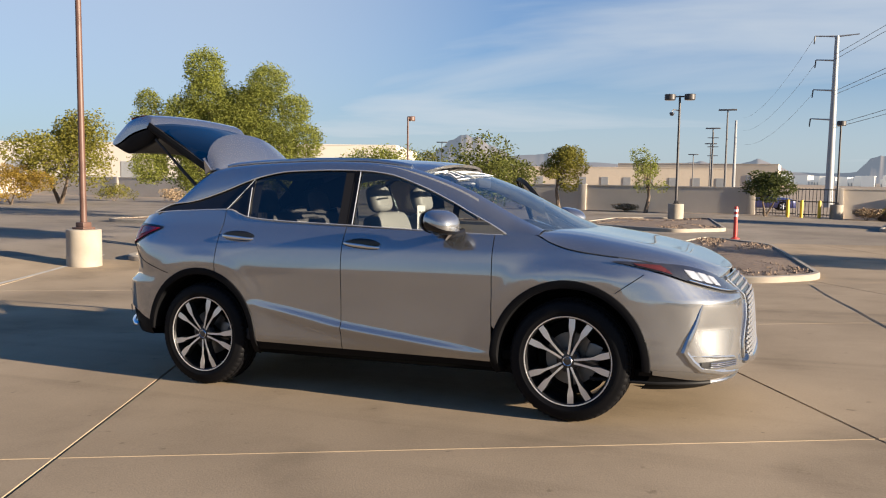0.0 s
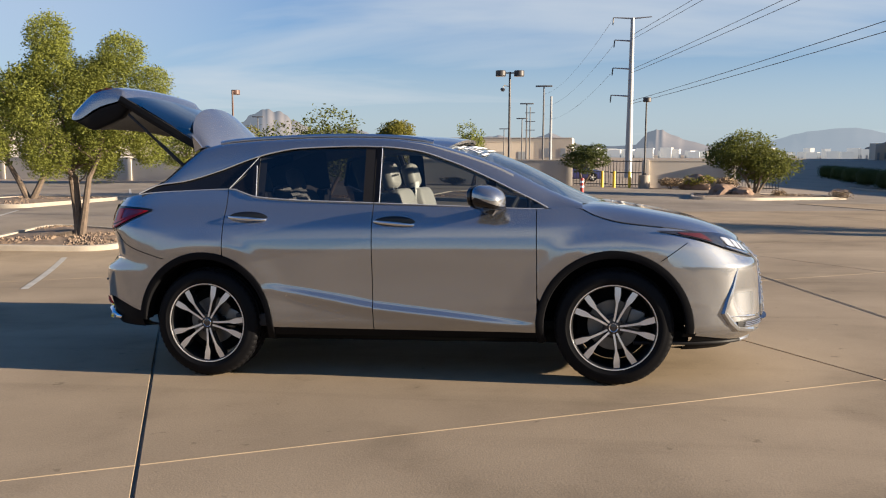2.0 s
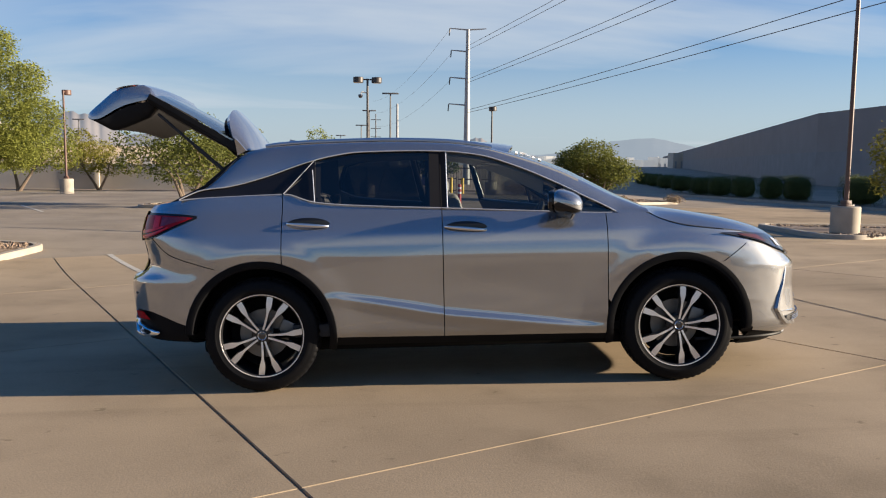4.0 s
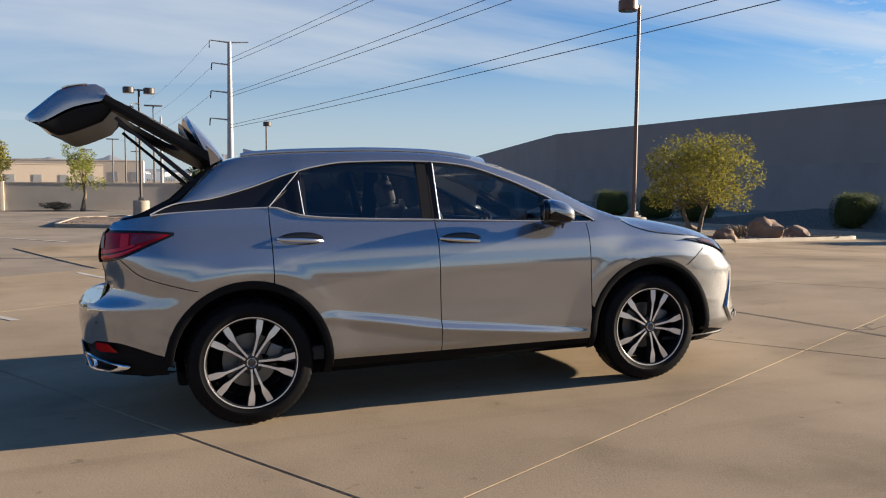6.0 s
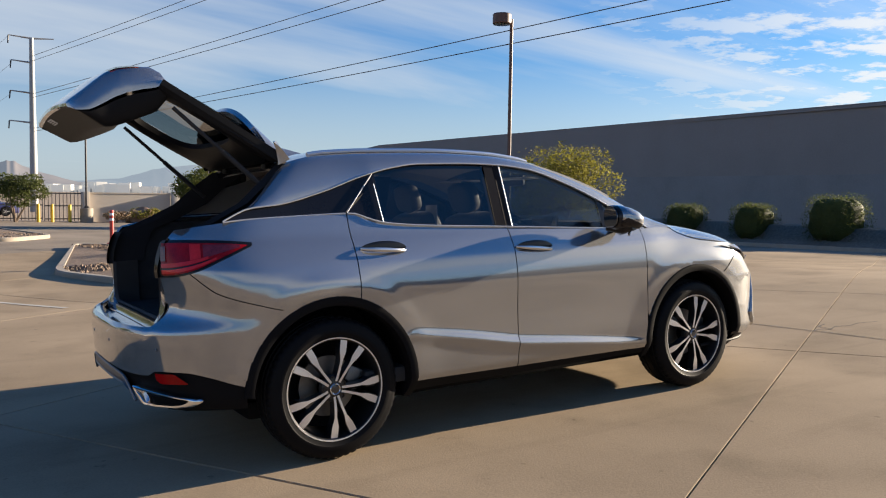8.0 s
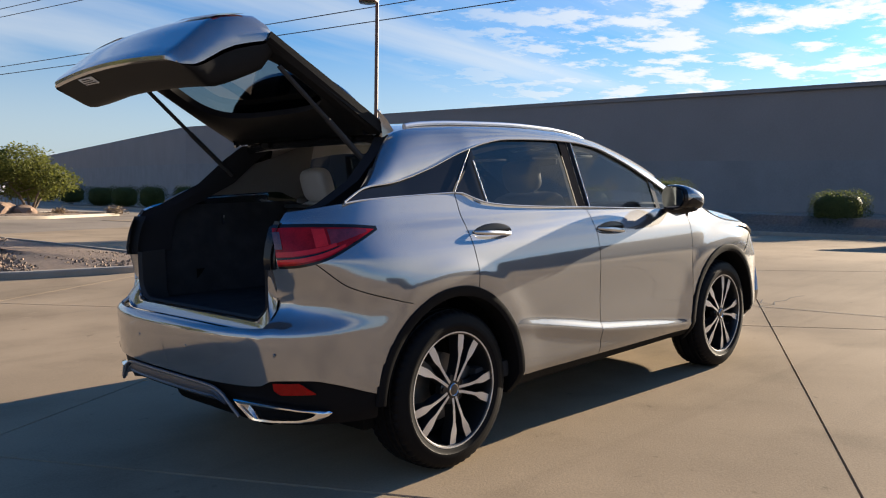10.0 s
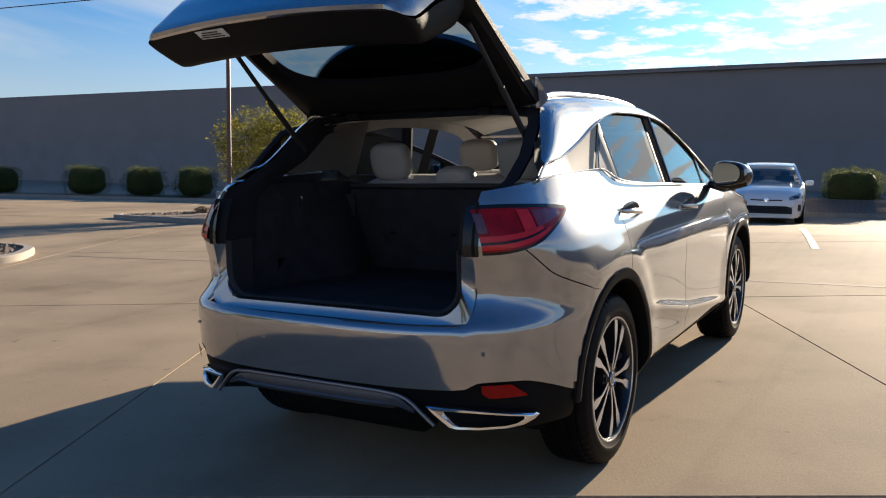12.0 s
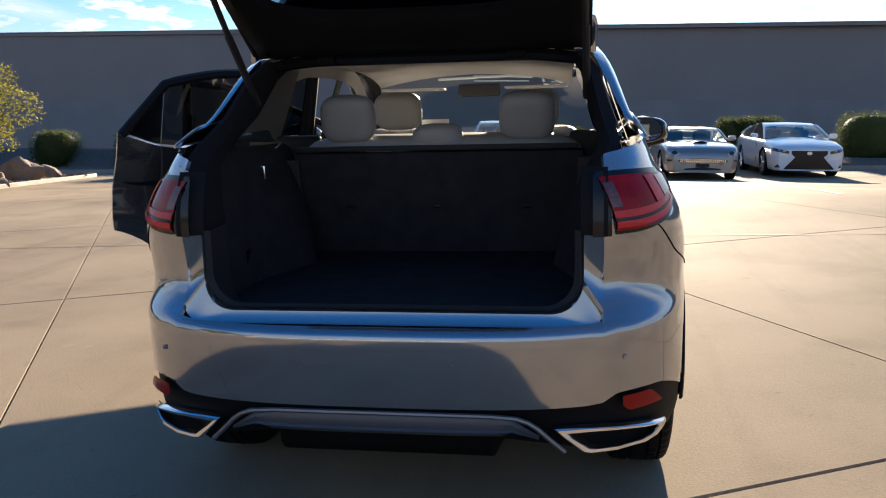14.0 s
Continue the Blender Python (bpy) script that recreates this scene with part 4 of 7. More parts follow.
for side in (-1, 1):
    # headlamp: dark housing, projectors, bright signature, amber tail
    hi = curve([(0.30, 0.798), (0.42, 0.858), (0.546, 0.914), (0.65, 0.950), (0.748, 0.978), (0.82, 0.990), (0.88, 0.999), (0.918, 1.006)])
    lo = curve([(0.30, 0.788), (0.45, 0.800), (0.60, 0.820), (0.70, 0.845), (0.792, 0.880), (0.862, 0.932), (0.906, 0.978), (0.918, 1.003)])
    lamp = part("headlamp", skin_patch((0.33, 0.915), lo, hi, 0.012, side, 34, 7), LAMP_DARK, car, "dark headlamp with bright projectors")
    part("amber_marker", skin_patch((0.845, 0.900), lambda y: lo(y) + 0.010, lambda y: hi(y) - 0.010, 0.016, side, 10, 4), AMBER, lamp)
    for y0, y1 in ((0.585, 0.635), (0.655, 0.705), (0.725, 0.775)):
        part("projector", skin_patch((y0, y1), lambda y: lo(y) + 0.030, lambda y: max(lo(y) + 0.034, lo(y) + (hi(y) - lo(y)) * 0.74), 0.0175, side, 8, 5), BRIGHT, lamp, "bright projector bowl")
    part("lamp_reflector", skin_patch((0.62, 0.78), lambda y: lo(y) + 0.036, lambda y: max(lo(y) + 0.038, hi(y) - 0.036), 0.0150, side, 14, 4), CLEAR_LAMP, lamp, "bright reflector bowl")
    part("daytime_strip", tube([(ring_xy(y, lo(y) + 0.010) + 0.017, side * (y + 0.012), lo(y) + 0.010) for y in span(0.40, 0.80, 24)], 0.0042, 6), CHROME, lamp)
    # side intake frame
    fr = [(0.797, 0.750), (0.829, 0.632), (0.852, 0.55), (0.866, 0.475), (0.846, 0.415), (0.812, 0.372), (0.70, 0.345), (0.58, 0.332), (0.48, 0.328)]
    part("intake_frame", tube([(ring_xy(y, z) - 0.010, side * (y - 0.004), z) for y, z in fr], [0.008, 0.016, 0.020, 0.024, 0.024, 0.023, 0.022, 0.020, 0.012], 8), PAINT, car)
    part("intake_ledge", tube([(ring_xy(y, z) - 0.008, side * (y - 0.004), z) for y, z in ((0.850, 0.450), (0.74, 0.438), (0.61, 0.426), (0.50, 0.396))], [0.008, 0.011, 0.011, 0.006], 8), PAINT, car)
    part("fog_intake", skin_patch((0.58, 0.82), lambda y: 0.372 + 0.05 * abs(y - 0.70), lambda y: 0.420 - 0.06 * abs(y - 0.72), 0.006, side, 14, 5), TRIM_DARK, car, "black slatted lower intake")
    for z in (0.382, 0.394, 0.406):
        part("intake_slat", tube([(ring_xy(y, z) + 0.012, side * (y + 0.008), z) for y in span(0.60, 0.785, 8)], 0.003, 5), SATIN, car)
    # front lip
    part("front_lip", tube([(ring_xy(y, 0.262) + 0.010, side * y, 0.262 + 0.012 * (y / 0.8) ** 2) for y in span(0.0, 0.66, 22)], 0.013, 8), SATIN, car)
    part("lip_end", tube([(ring_xy(y, 0.262) + 0.010, side * y, 0.262 + 0.012 * (y / 0.8) ** 2) for y in span(0.66, 0.86, 10)], 0.013, 8), TRIM_BLACK, car)

# dark seams between the painted panels
for side in (-1, 1):
    seam = curve([(-2.13, 1.055), (-2.10, 1.027), (-2.05, 0.978), (-2.0, 0.938), (-1.915, 0.902), (-1.80, 0.866), (-1.71, 0.840), (-1.68, 0.834)])
    pts = []
    for x in span(-2.11, -1.685, 22):
        z = seam(x)
        k = min((x + 1.55) / (tail_x(z) + 1.55), 0.999)
        p = 3.2 + 0.8 * max(0, min(1, (z - 0.8) / 0.25))
        pts.append((x, side * (side_w(x, z) * (1 - k ** p) ** (1 / p) + 0.0005), z))
    part("panel_seam", tube(pts, 0.0024, 5), UNDER, car)

    def front_pt(x, z, out):
        k = min(max((x - 1.42) / (nose_x(z) - 1.42), 0), 0.999)
        return (x, side * (side_w(x, z) * (1 - k ** 3.5) ** (1 / 3.5) + out), z)
    part("panel_seam", tube([front_pt(x, 0.815 + (x - 1.693) * 0.70, 0.0005) for x in span(1.69, 1.85, 10)], 0.0024, 5), UNDER, car)
    part("hood_seam", tube([front_pt(x, hood_edge_z(x) + 0.001, -0.001) for x in span(1.205, 1.70, 26)], 0.0032, 5), UNDER, car)

# spindle grille
gw = curve([(0.375, 0.40), (0.42, 0.455), (0.50, 0.450), (0.56, 0.41), (0.65, 0.325), (0.74, 0.295), (0.80, 0.305), (0.86, 0.345), (0.895, 0.37)])
rows = []
for z in span(0.385, 0.872, 28):
    rows.append([Vector((ring_xy(gw(z) * t, z) + 0.014, gw(z) * t, z)) for t in span(-1, 1, 31)])
grille = part("grille", grid(rows), BLACK_GLOSS, car, "black spindle grille with chrome mesh")
for k, z in enumerate(span(0.40, 0.862, 17)):
    pts = [(ring_xy(gw(z) * t, z) + 0.024, gw(z) * t * 0.98, z + (0.008 if (i + k) % 2 else -0.008)) for i, t in enumerate(span(-1, 1, 23))]
    part("grille_bar", tube(pts, 0.0052, 5), BRIGHT, grille)
for s in (-1, 1):
    part("grille_frame", tube([(ring_xy(gw(z), z) + 0.002, s * (gw(z) + 0.010), z) for z in span(0.36, 0.868, 26)], 0.012, 8), PAINT, grille)
part("grille_sill", tube([(ring_xy(abs(y), 0.345) + 0.016, y, 0.352 + 0.05 * (abs(y) / 0.46) ** 3) for y in span(-0.46, 0.46, 25)], 0.026, 8), PAINT, grille)
part("hood_lip", tube([(ring_xy(abs(y), 0.875) + 0.010, y, 0.878) for y in span(-0.37, 0.37, 25)], 0.010, 8), PAINT, car)

for side in (-1, 1):
    # tail lamp wrapping round the corner
    sts = [("r", a) for a in span(6.0, 56, 40)]
    zt = curve([(-2.30, 1.190), (-2.15, 1.204), (-1.95, 1.196), (-1.79, 1.180)])
    zb = curve([(-2.30, 1.012), (-2.18, 1.020), (-2.10, 1.040), (-1.95, 1.105), (-1.79, 1.172)])
    pts = [plan(st, 1.1) for st in sts]
    sts = [st for st, p in zip(sts, pts) if p.x < -1.79 and p.y < -0.655]

    def lamp_row(st, lo, hi, off, n=7):
        row = []
        for t in span(0, 1, n):
            p0 = plan(st, 1.1)
            z = lo(p0.x) + (hi(p0.x) - lo(p0.x)) * t
            p = plan(st, z)
            d = Vector((p.x + 1.3, p.y * 0.9, 0)).normalized() * off
            row.append(Vector((p.x + d.x, -side * (p.y + d.y), z)))
        return row
    lamp = part("tail_lamp", grid([lamp_row(st, zb, zt, 0.004) for st in sts]), BLACK_GLOSS, car, "red tail lamp wrapping round the corner")
    zb2, zt2 = (lambda x: zb(x) + 0.012), (lambda x: max(zb(x) + 0.013, zt(x) - 0.014))
    part("lamp_edge", grid([[Vector((ring_xy(y, z, True) - 0.007, side * y, z)) for y in (0.624, 0.645, 0.68)] for z in span(1.014, 1.195, 8)]), BLACK_GLOSS, lamp)
    part("red_lens", grid([lamp_row(st, zb2, zt2, 0.010) for st in sts[1:]]), RED_LAMP, lamp, "deep red lens")
    n_st = len(sts)
    band = lambda lo, hi: ((lambda x: zb2(x) + (zt2(x) - zb2(x)) * lo), (lambda x: zb2(x) + (zt2(x) - zb2(x)) * hi))
    for lo, hi, k0 in ((0.05, 0.17, 0.30), (0.24, 0.37, 0.36)):
        part("light_bar", grid([lamp_row(st, *band(lo, hi), 0.0135, 4) for st in sts[int(n_st * k0):]]), RED_GLOW, lamp, "bright red light bar")
    part("lens_gap", grid([lamp_row(st, *band(0.17, 0.22), 0.0118, 3) for st in sts[int(n_st * 0.34):]]), BLACK_GLOSS, lamp)
    part("outer_lens", grid([lamp_row(st, *band(0.34, 0.93), 0.0130, 5) for st in sts[3:int(n_st * 0.46)]]), ROSE_LENS, lamp, "paler red outer lens")
    part("lens_divider", grid([lamp_row(st, *band(0.38, 0.96), 0.0142, 5) for st in sts[int(n_st * 0.46):int(n_st * 0.60)]]), RED_GLOW, lamp)
    inner_sts = [st for st in sts if plan(st, 1.1).y > -0.712]
    part("reversing_lens", grid([lamp_row(st, *band(0.44, 0.90), 0.0150, 5) for st in inner_sts]), REVERSE_LENS, lamp, "clear reversing lens")
    for q in (0.55, 0.67, 0.79):
        part("lens_rib", tube([lamp_row(st, *band(q, q + 0.02), 0.0152, 2)[0] for st in inner_sts[1:-1]], 0.0012, 4), REVERSE_LENS, lamp)
    # shelf and gutter of the opening
    part("opening_trim", grid([[Vector((x - dx, side * (y - dy), z)) for dx, dy in ((0.02, -0.035), (0.06, 0.0), (-0.02, 0.03), (-0.15, 0.03))] for x, y, z in ((-2.16, 0.625, 1.025), (-2.15, 0.64, 1.10), (-2.10, 0.66, 1.22), (-1.93, 0.68, 1.285), (-1.74, 0.655, 1.38), (-1.58, 0.625, 1.52), (-1.50, 0.58, 1.585))]), PILLAR_FILM, car)
    part("bump_stop", revolve([(0.001, 0.012), (0.012, 0.010), (0.016, 0.004), (0.017, -0.004)], Matrix.Translation((-2.205, side * 0.577, 0.800)) @ Matrix.Rotation(radians(-62), 4, "Y"), 16), PAINT, car)
    part("jamb_panel", grid([[Vector((ring_xy(0.66, z, True) - 0.010 + (0.66 - y) * 0.35, side * y, z)) for y in (0.590, 0.615, 0.645, 0.668)] for z in span(1.016, 1.215, 7)]), TRIM_BLACK, car)
    # rear reflector and exhaust finisher
    part("reflector", skin_patch((0.708, 0.832), lambda y: 0.497 + 0.02 * max(0, (0.728 - y) / 0.02), lambda y: 0.548 - 0.002 * (y - 0.7) - 0.045 * max(0, (y - 0.795) / 0.037), 0.010, side, 16, 5, True), RED_REFL, car, "small red bumper reflector")
    ex = [(0.515, 0.464), (0.60, 0.463), (0.70, 0.452), (0.80, 0.432), (0.850, 0.419), (0.857, 0.411), (0.848, 0.398), (0.828, 0.384), (0.79, 0.377), (0.70, 0.376), (0.62, 0.380), (0.597, 0.386), (0.535, 0.442)]
    ey, ez = sum(y for y, z in ex) / len(ex), sum(z for y, z in ex) / len(ex)
    loops = []
    for k, off in ((1.02, -0.012), (1.0, 0.012), (0.95, 0.017), (0.84, 0.015), (0.80, 0.006), (0.78, -0.05)):
        loop = []
        for y, z in ex + ex[:1]:
            py_, pz_ = ey + (y - ey) * k, ez + (z - ez) * (1 - (1 - k) * 1.9)
            loop.append(Vector((ring_xy(py_, 0.47, True) - off, side * py_, pz_)))
        loops.append(loop)
    part("exhaust_finisher", grid(loops), CHROME, car, "chrome exhaust surround")
    part("exhaust_mouth", grid([[Vector((ring_xy(ey + (y - ey) * k, 0.47, True) + 0.035, side * (ey + (y - ey) * k), ez + (z - ez) * (1 - (1 - k) * 1.2))) for y, z in ex + ex[:1]] for k in (0.02, 0.5, 0.8)]), UNDER, car)
    for y in (0.22, 0.72):
        x = ring_xy(y, 0.665, True)
        part("parking_sensor", revolve([(0.001, 0.002), (0.007, 0.0018), (0.008, -0.002)], Matrix.Translation((x - 0.001, side * y, 0.665)) @ Matrix.Rotation(radians(-90), 4, "Y"), 14), PAINT, car)

bar = [(0.545, 0.392), (0.515, 0.420), (0.465, 0.468), (0.44, 0.486), (0.405, 0.500), (0.33, 0.508), (0.16, 0.511)]
bar_pts = [(y, z) for y, z in bar] + [(-y, z) for y, z in reversed(bar)]
part("bumper_bar", tube([(ring_xy(abs(y), 0.47, True) - 0.012, y, z) for y, z in bar_pts], 0.0080, 8), mat("grey_satin", (0.20, 0.20, 0.215), 0.42, 0.8, 0.06, 5, 200), car, "satin silver lower bumper trim")
rows = []
for y in span(-0.47, 0.47, 25):
    ztop = 0.505 - 0.06 * max(0, (abs(y) - 0.38) / 0.09)
    rows.append([Vector((ring_xy(abs(y), 0.47, True) - o, y, ztop - dz * (1 - 0.8 * max(0, (abs(y) - 0.36) / 0.11)))) for o, dz in ((0.006, 0.0), (0.014, 0.02), (0.010, 0.04), (0.016, 0.047), (-0.03, 0.075), (-0.2, 0.06))])
part("rear_diffuser", grid(rows), mat("grey_diffuser", (0.085, 0.085, 0.092), 0.40, 0.3, 0.1, 6, 200), car)
part("muffler", revolve([(0.02, -0.4), (0.11, -0.36), (0.11, 0.36), (0.02, 0.4)], Matrix.Translation((-1.98, 0.05, 0.32)) @ Matrix.Rotation(radians(90), 4, "X") @ Matrix.Diagonal((1.2, 0.8, 1, 1)), 20), UNDER, car)
# shelf on top of the rear bumper, falling towards the load opening
rows = []
for y in span(-0.656, 0.656, 31):
    x = ring_xy(abs(y), 0.766, True)
    rows.append([Vector((x, y, 0.766)), Vector((x + 0.05, y, 0.757)), Vector((-2.262, y, 0.742)), Vector((-2.236, y, 0.738))])
part("loading_sill", grid(rows), PAINT, car)


def u_path(w, low, r):
    """Half-loop round the load opening: down one side, along the sill, up the other."""
    side_r = [(w, z) for z in span(1.03, low + r, 7)] + [(w - r + r * math.cos(a), low + r - r * math.sin(a)) for a in span(0.15, math.pi / 2, 9)]
    return side_r + [(y, low) for y in span(w - r, r - w, 11)[1:-1]] + [(-y, z) for y, z in reversed(side_r)]


rim_x = lambda z: -2.200 - 0.02 * max(0, min(1, (0.86 - z) / 0.06))
outer, inner = u_path(0.658, 0.740, 0.06), u_path(0.594, 0.782, 0.100)
part("opening_flange", grid([[Vector((max(-2.236, ring_xy(abs(yo), max(zo, 0.76), True) - 0.002), yo, zo)), Vector((max(-2.230, ring_xy(abs(yo), max(zo, 0.76), True) + 0.001), yo * 0.992, zo + 0.006 * (zo < 0.86))), Vector((rim_x(zi), yi * 1.01, zi - 0.004)), Vector((-2.192, yi, zi))] for (yo, zo), (yi, zi) in zip(outer, inner)]), PAINT, car)
part("opening_seal", grid([[Vector((-2.194, yi, zi)), Vector((-2.206, yi * 0.99, zi + 0.006 * (zi < 0.93))), Vector((-2.19, yi * 0.965, zi + 0.014 * (zi < 0.93))), Vector((-2.06, yi * 0.965, zi + 0.006 - 0.04 * (zi < 0.86)))] for yi, zi in inner]), TRIM_DARK, car, "black rubber seal")

# ---- car: cabin ----
part("cargo_floor", box((-1.60, 0, 0.762), (1.06, 1.20, 0.03), 0.006), CARPET, car, "black carpeted load floor")
for side in (-1, 1):
    rows = []
    for x in span(-2.13, -0.98, 14):
        top = min(belt_z(x), 1.285) - 0.02
        bulge = 0.10 * math.exp(-((x + 1.40) / 0.22) ** 2)
        rows.append([Vector((x, side * (0.59 - bulge * (1 - t) + 0.10 * t ** 3), 0.765 + (top - 0.765) * t)) for t in span(0, 1, 8)])
    part("cargo_wall", grid(rows), CARPET, car)
    part("pillar_trim_inner", strip(-1.76, -1.0, lambda x: belt_z(x) + 0.012, lambda x: min(dlo_up(x) + 0.08, edge_z(x) - 0.02), side, 18, 6, -0.06), PILLAR_GREY, car, "grey pillar lining")
    if side < 0:
        part("door_lining", strip(-1.2, 0.9, lambda x: 0.40 if x > -0.85 else 0.40 + min(0.5, (-0.85 - x) * 1.6), lambda x: belt_z(x) - 0.012, side, 26, 8, 0.0, lambda x, z: side_w(x, z) - 0.075), TRIM_DARK, car)
        part("door_armrest", box((-0.55, side * 0.79, 1.00), (0.7, 0.08, 0.06), 0.02), LEATHER, car)
        part("door_armrest", box((0.35, side * 0.79, 0.98), (0.7, 0.08, 0.06), 0.02), LEATHER, car)
    part("window_header", strip(-1.3, 0.75, lambda x: dlo_up(x) - 0.03, lambda x: edge_z(x) - 0.015, side, 30, 5, -0.035), LINING, car)
    # dark box added inside the rear pillar to stop sun leaking past the seat
    part("rear_pillar_lining", box((-1.235, side * 0.71, 1.06), (0.03, 0.25, 0.26), 0.01), TRIM_DARK, car)
    # dark block beside the bench, sized to keep a sun patch off the cargo wall
    part("seat_bolster", box((-1.03, side * 0.655, 1.13), (0.08, 0.21, 0.32), 0.03), TRIM_DARK, car)
    part("centre_pillar", strip(-0.27, -0.15, lambda x: 1.15, lambda x: dlo_up(x) - 0.01, side, 4, 6, -0.03), TRIM_DARK, car)
    part("side_sill", box((-0.15, side * 0.80, 0.40), (2.1, 0.16, 0.09), 0.02), TRIM_DARK, car)
rows = []
for x in span(-1.49, 0.27, 20):
    rows.append([Vector((x, (edge_y(x) - 0.02) * t, edge_z(x) - 0.045 + (roof_mid_z(x) - edge_z(x)) * (1 - t * t))) for t in span(-1, 1, 15)])
part("headliner", thicken(grid(rows), 0.01), LINING, car, "pale grey headliner")
part("tailgate_header", tube([(-1.505, y, 1.588 - 0.12 * max(0, abs(y) - 0.42) ** 1.0) for y in span(-0.60, 0.60, 19)], 0.024, 8), BLACK_GLOSS, car)


def seat(x, y, w, rear=False, facing=0):
    s = bpy.data.objects.new("seat", mesh_of(box((x + 0.26, y, 0.70), (0.54, w, 0.20), 0.07), "seat", LEATHER, 40))
    scene.collection.objects.link(s)
    s.parent = car
    tagged(s, "pale grey leather seat")
    lean = Matrix.Translation((x, y, 0.70)) @ Matrix.Rotation(radians(-16), 4, "Y")
    part("backrest", cushion((0.0, 0, 0.29), (0.18, w, 0.62), lean, 0.3), LEATHER, s)
    return s, lean


def cushion(c, s, m, power=0.45):
    """A plump rounded block: a superellipsoid of full size s."""
    e = lambda a, q: math.copysign(abs(a) ** q, a)
    rows = []
    for u in span(-90, 90, 13):
        cu, su = math.cos(radians(u)), math.sin(radians(u))
        rows.append([m @ Vector((c[0] + s[0] / 2 * e(cu, power) * e(math.cos(radians(v)), power), c[1] + s[1] / 2 * e(cu, power) * e(math.sin(radians(v)), power), c[2] + s[2] / 2 * e(su, power))) for v in span(0, 360, 25)])
    bm = grid(rows)
    bmesh.ops.remove_doubles(bm, verts=bm.verts, dist=1e-4)
    return bm


for y in (-0.37, 0.37):
    s, lean = seat(0.02, y, 0.50)
    hr = part("headrest", cushion((-0.01, 0, 0.715), (0.12, 0.26, 0.20), lean, 0.58), LEATHER, s)
    for d in (-0.06, 0.06):
        part("post", tube([lean @ Vector((0, d, 0.57)), lean @ Vector((0, d, 0.64))], 0.006, 6), CHROME, hr)
s, lean = seat(-0.98, 0, 1.26, True)
part("seat_back_carpet", box((-0.10, 0, 0.28), (0.03, 1.22, 0.58), 0.01, lean), CARPET, s, "black carpeted seat back")
for y in (-0.38, 0.0, 0.38):
    hr = part("headrest", cushion((-0.01, y, 0.69 if y else 0.575), (0.11, 0.235 if y else 0.22, 0.20 if y else 0.16), lean, 0.58), LEATHER, s)
    for d in (-0.06, 0.06):
        part("post", tube([lean @ Vector((0, y + d, 0.54)), lean @ Vector((0, y + d, 0.62 if y else 0.56))], 0.006, 6), CHROME, hr)
    part("tether_hook", box((-0.125, y, 0.33), (0.012, 0.035, 0.012), 0.003, lean), CHROME, s)
part("cover_lip", box((-1.245, 0, 1.235), (0.06, 1.18, 0.02), 0.006), TRIM_DARK, car)
part("dashboard", box((0.98, 0, 1.0), (0.42, 1.36, 0.28), 0.08), TRIM_DARK, car)
part("dash_screen", box((0.80, 0.0, 1.17), (0.02, 0.30, 0.12), 0.008), BLACK_GLOSS, car)
part("console", box((0.45, 0, 0.72), (0.9, 0.24, 0.30), 0.05), TRIM_DARK, car)
st_m = Matrix.Translation((0.60, 0.37, 1.02)) @ Matrix.Rotation(radians(-65), 4, "Y")
wheel_bm = bmesh.new()
add_tube(wheel_bm, [st_m @ Vector((0.185 * math.cos(a), 0.185 * math.sin(a), 0)) for a in span(0, 2 * math.pi, 33)], 0.016, 8, False)
add_box(wheel_bm, (0, 0, 0), (0.36, 0.05, 0.02), 0.005, st_m)
add_box(wheel_bm, (0, 0, 0), (0.12, 0.16, 0.04), 0.015, st_m)
part("steering_wheel", wheel_bm, TRIM_DARK, car)
part("rear_view_mirror", box((0.50, 0, 1.50), (0.04, 0.26, 0.08), 0.02), TRIM_DARK, car)
for y in (-0.36, 0.36):
    part("sun_visor", box((0.25, y, 1.505), (0.17, 0.36, 0.015), 0.006, pose(0, 0, 0)), LINING, car)
part("cargo_lamp", box((-1.70, 0.575, 1.175), (0.012, 0.02, 0.05), 0.004), CHROME, car)

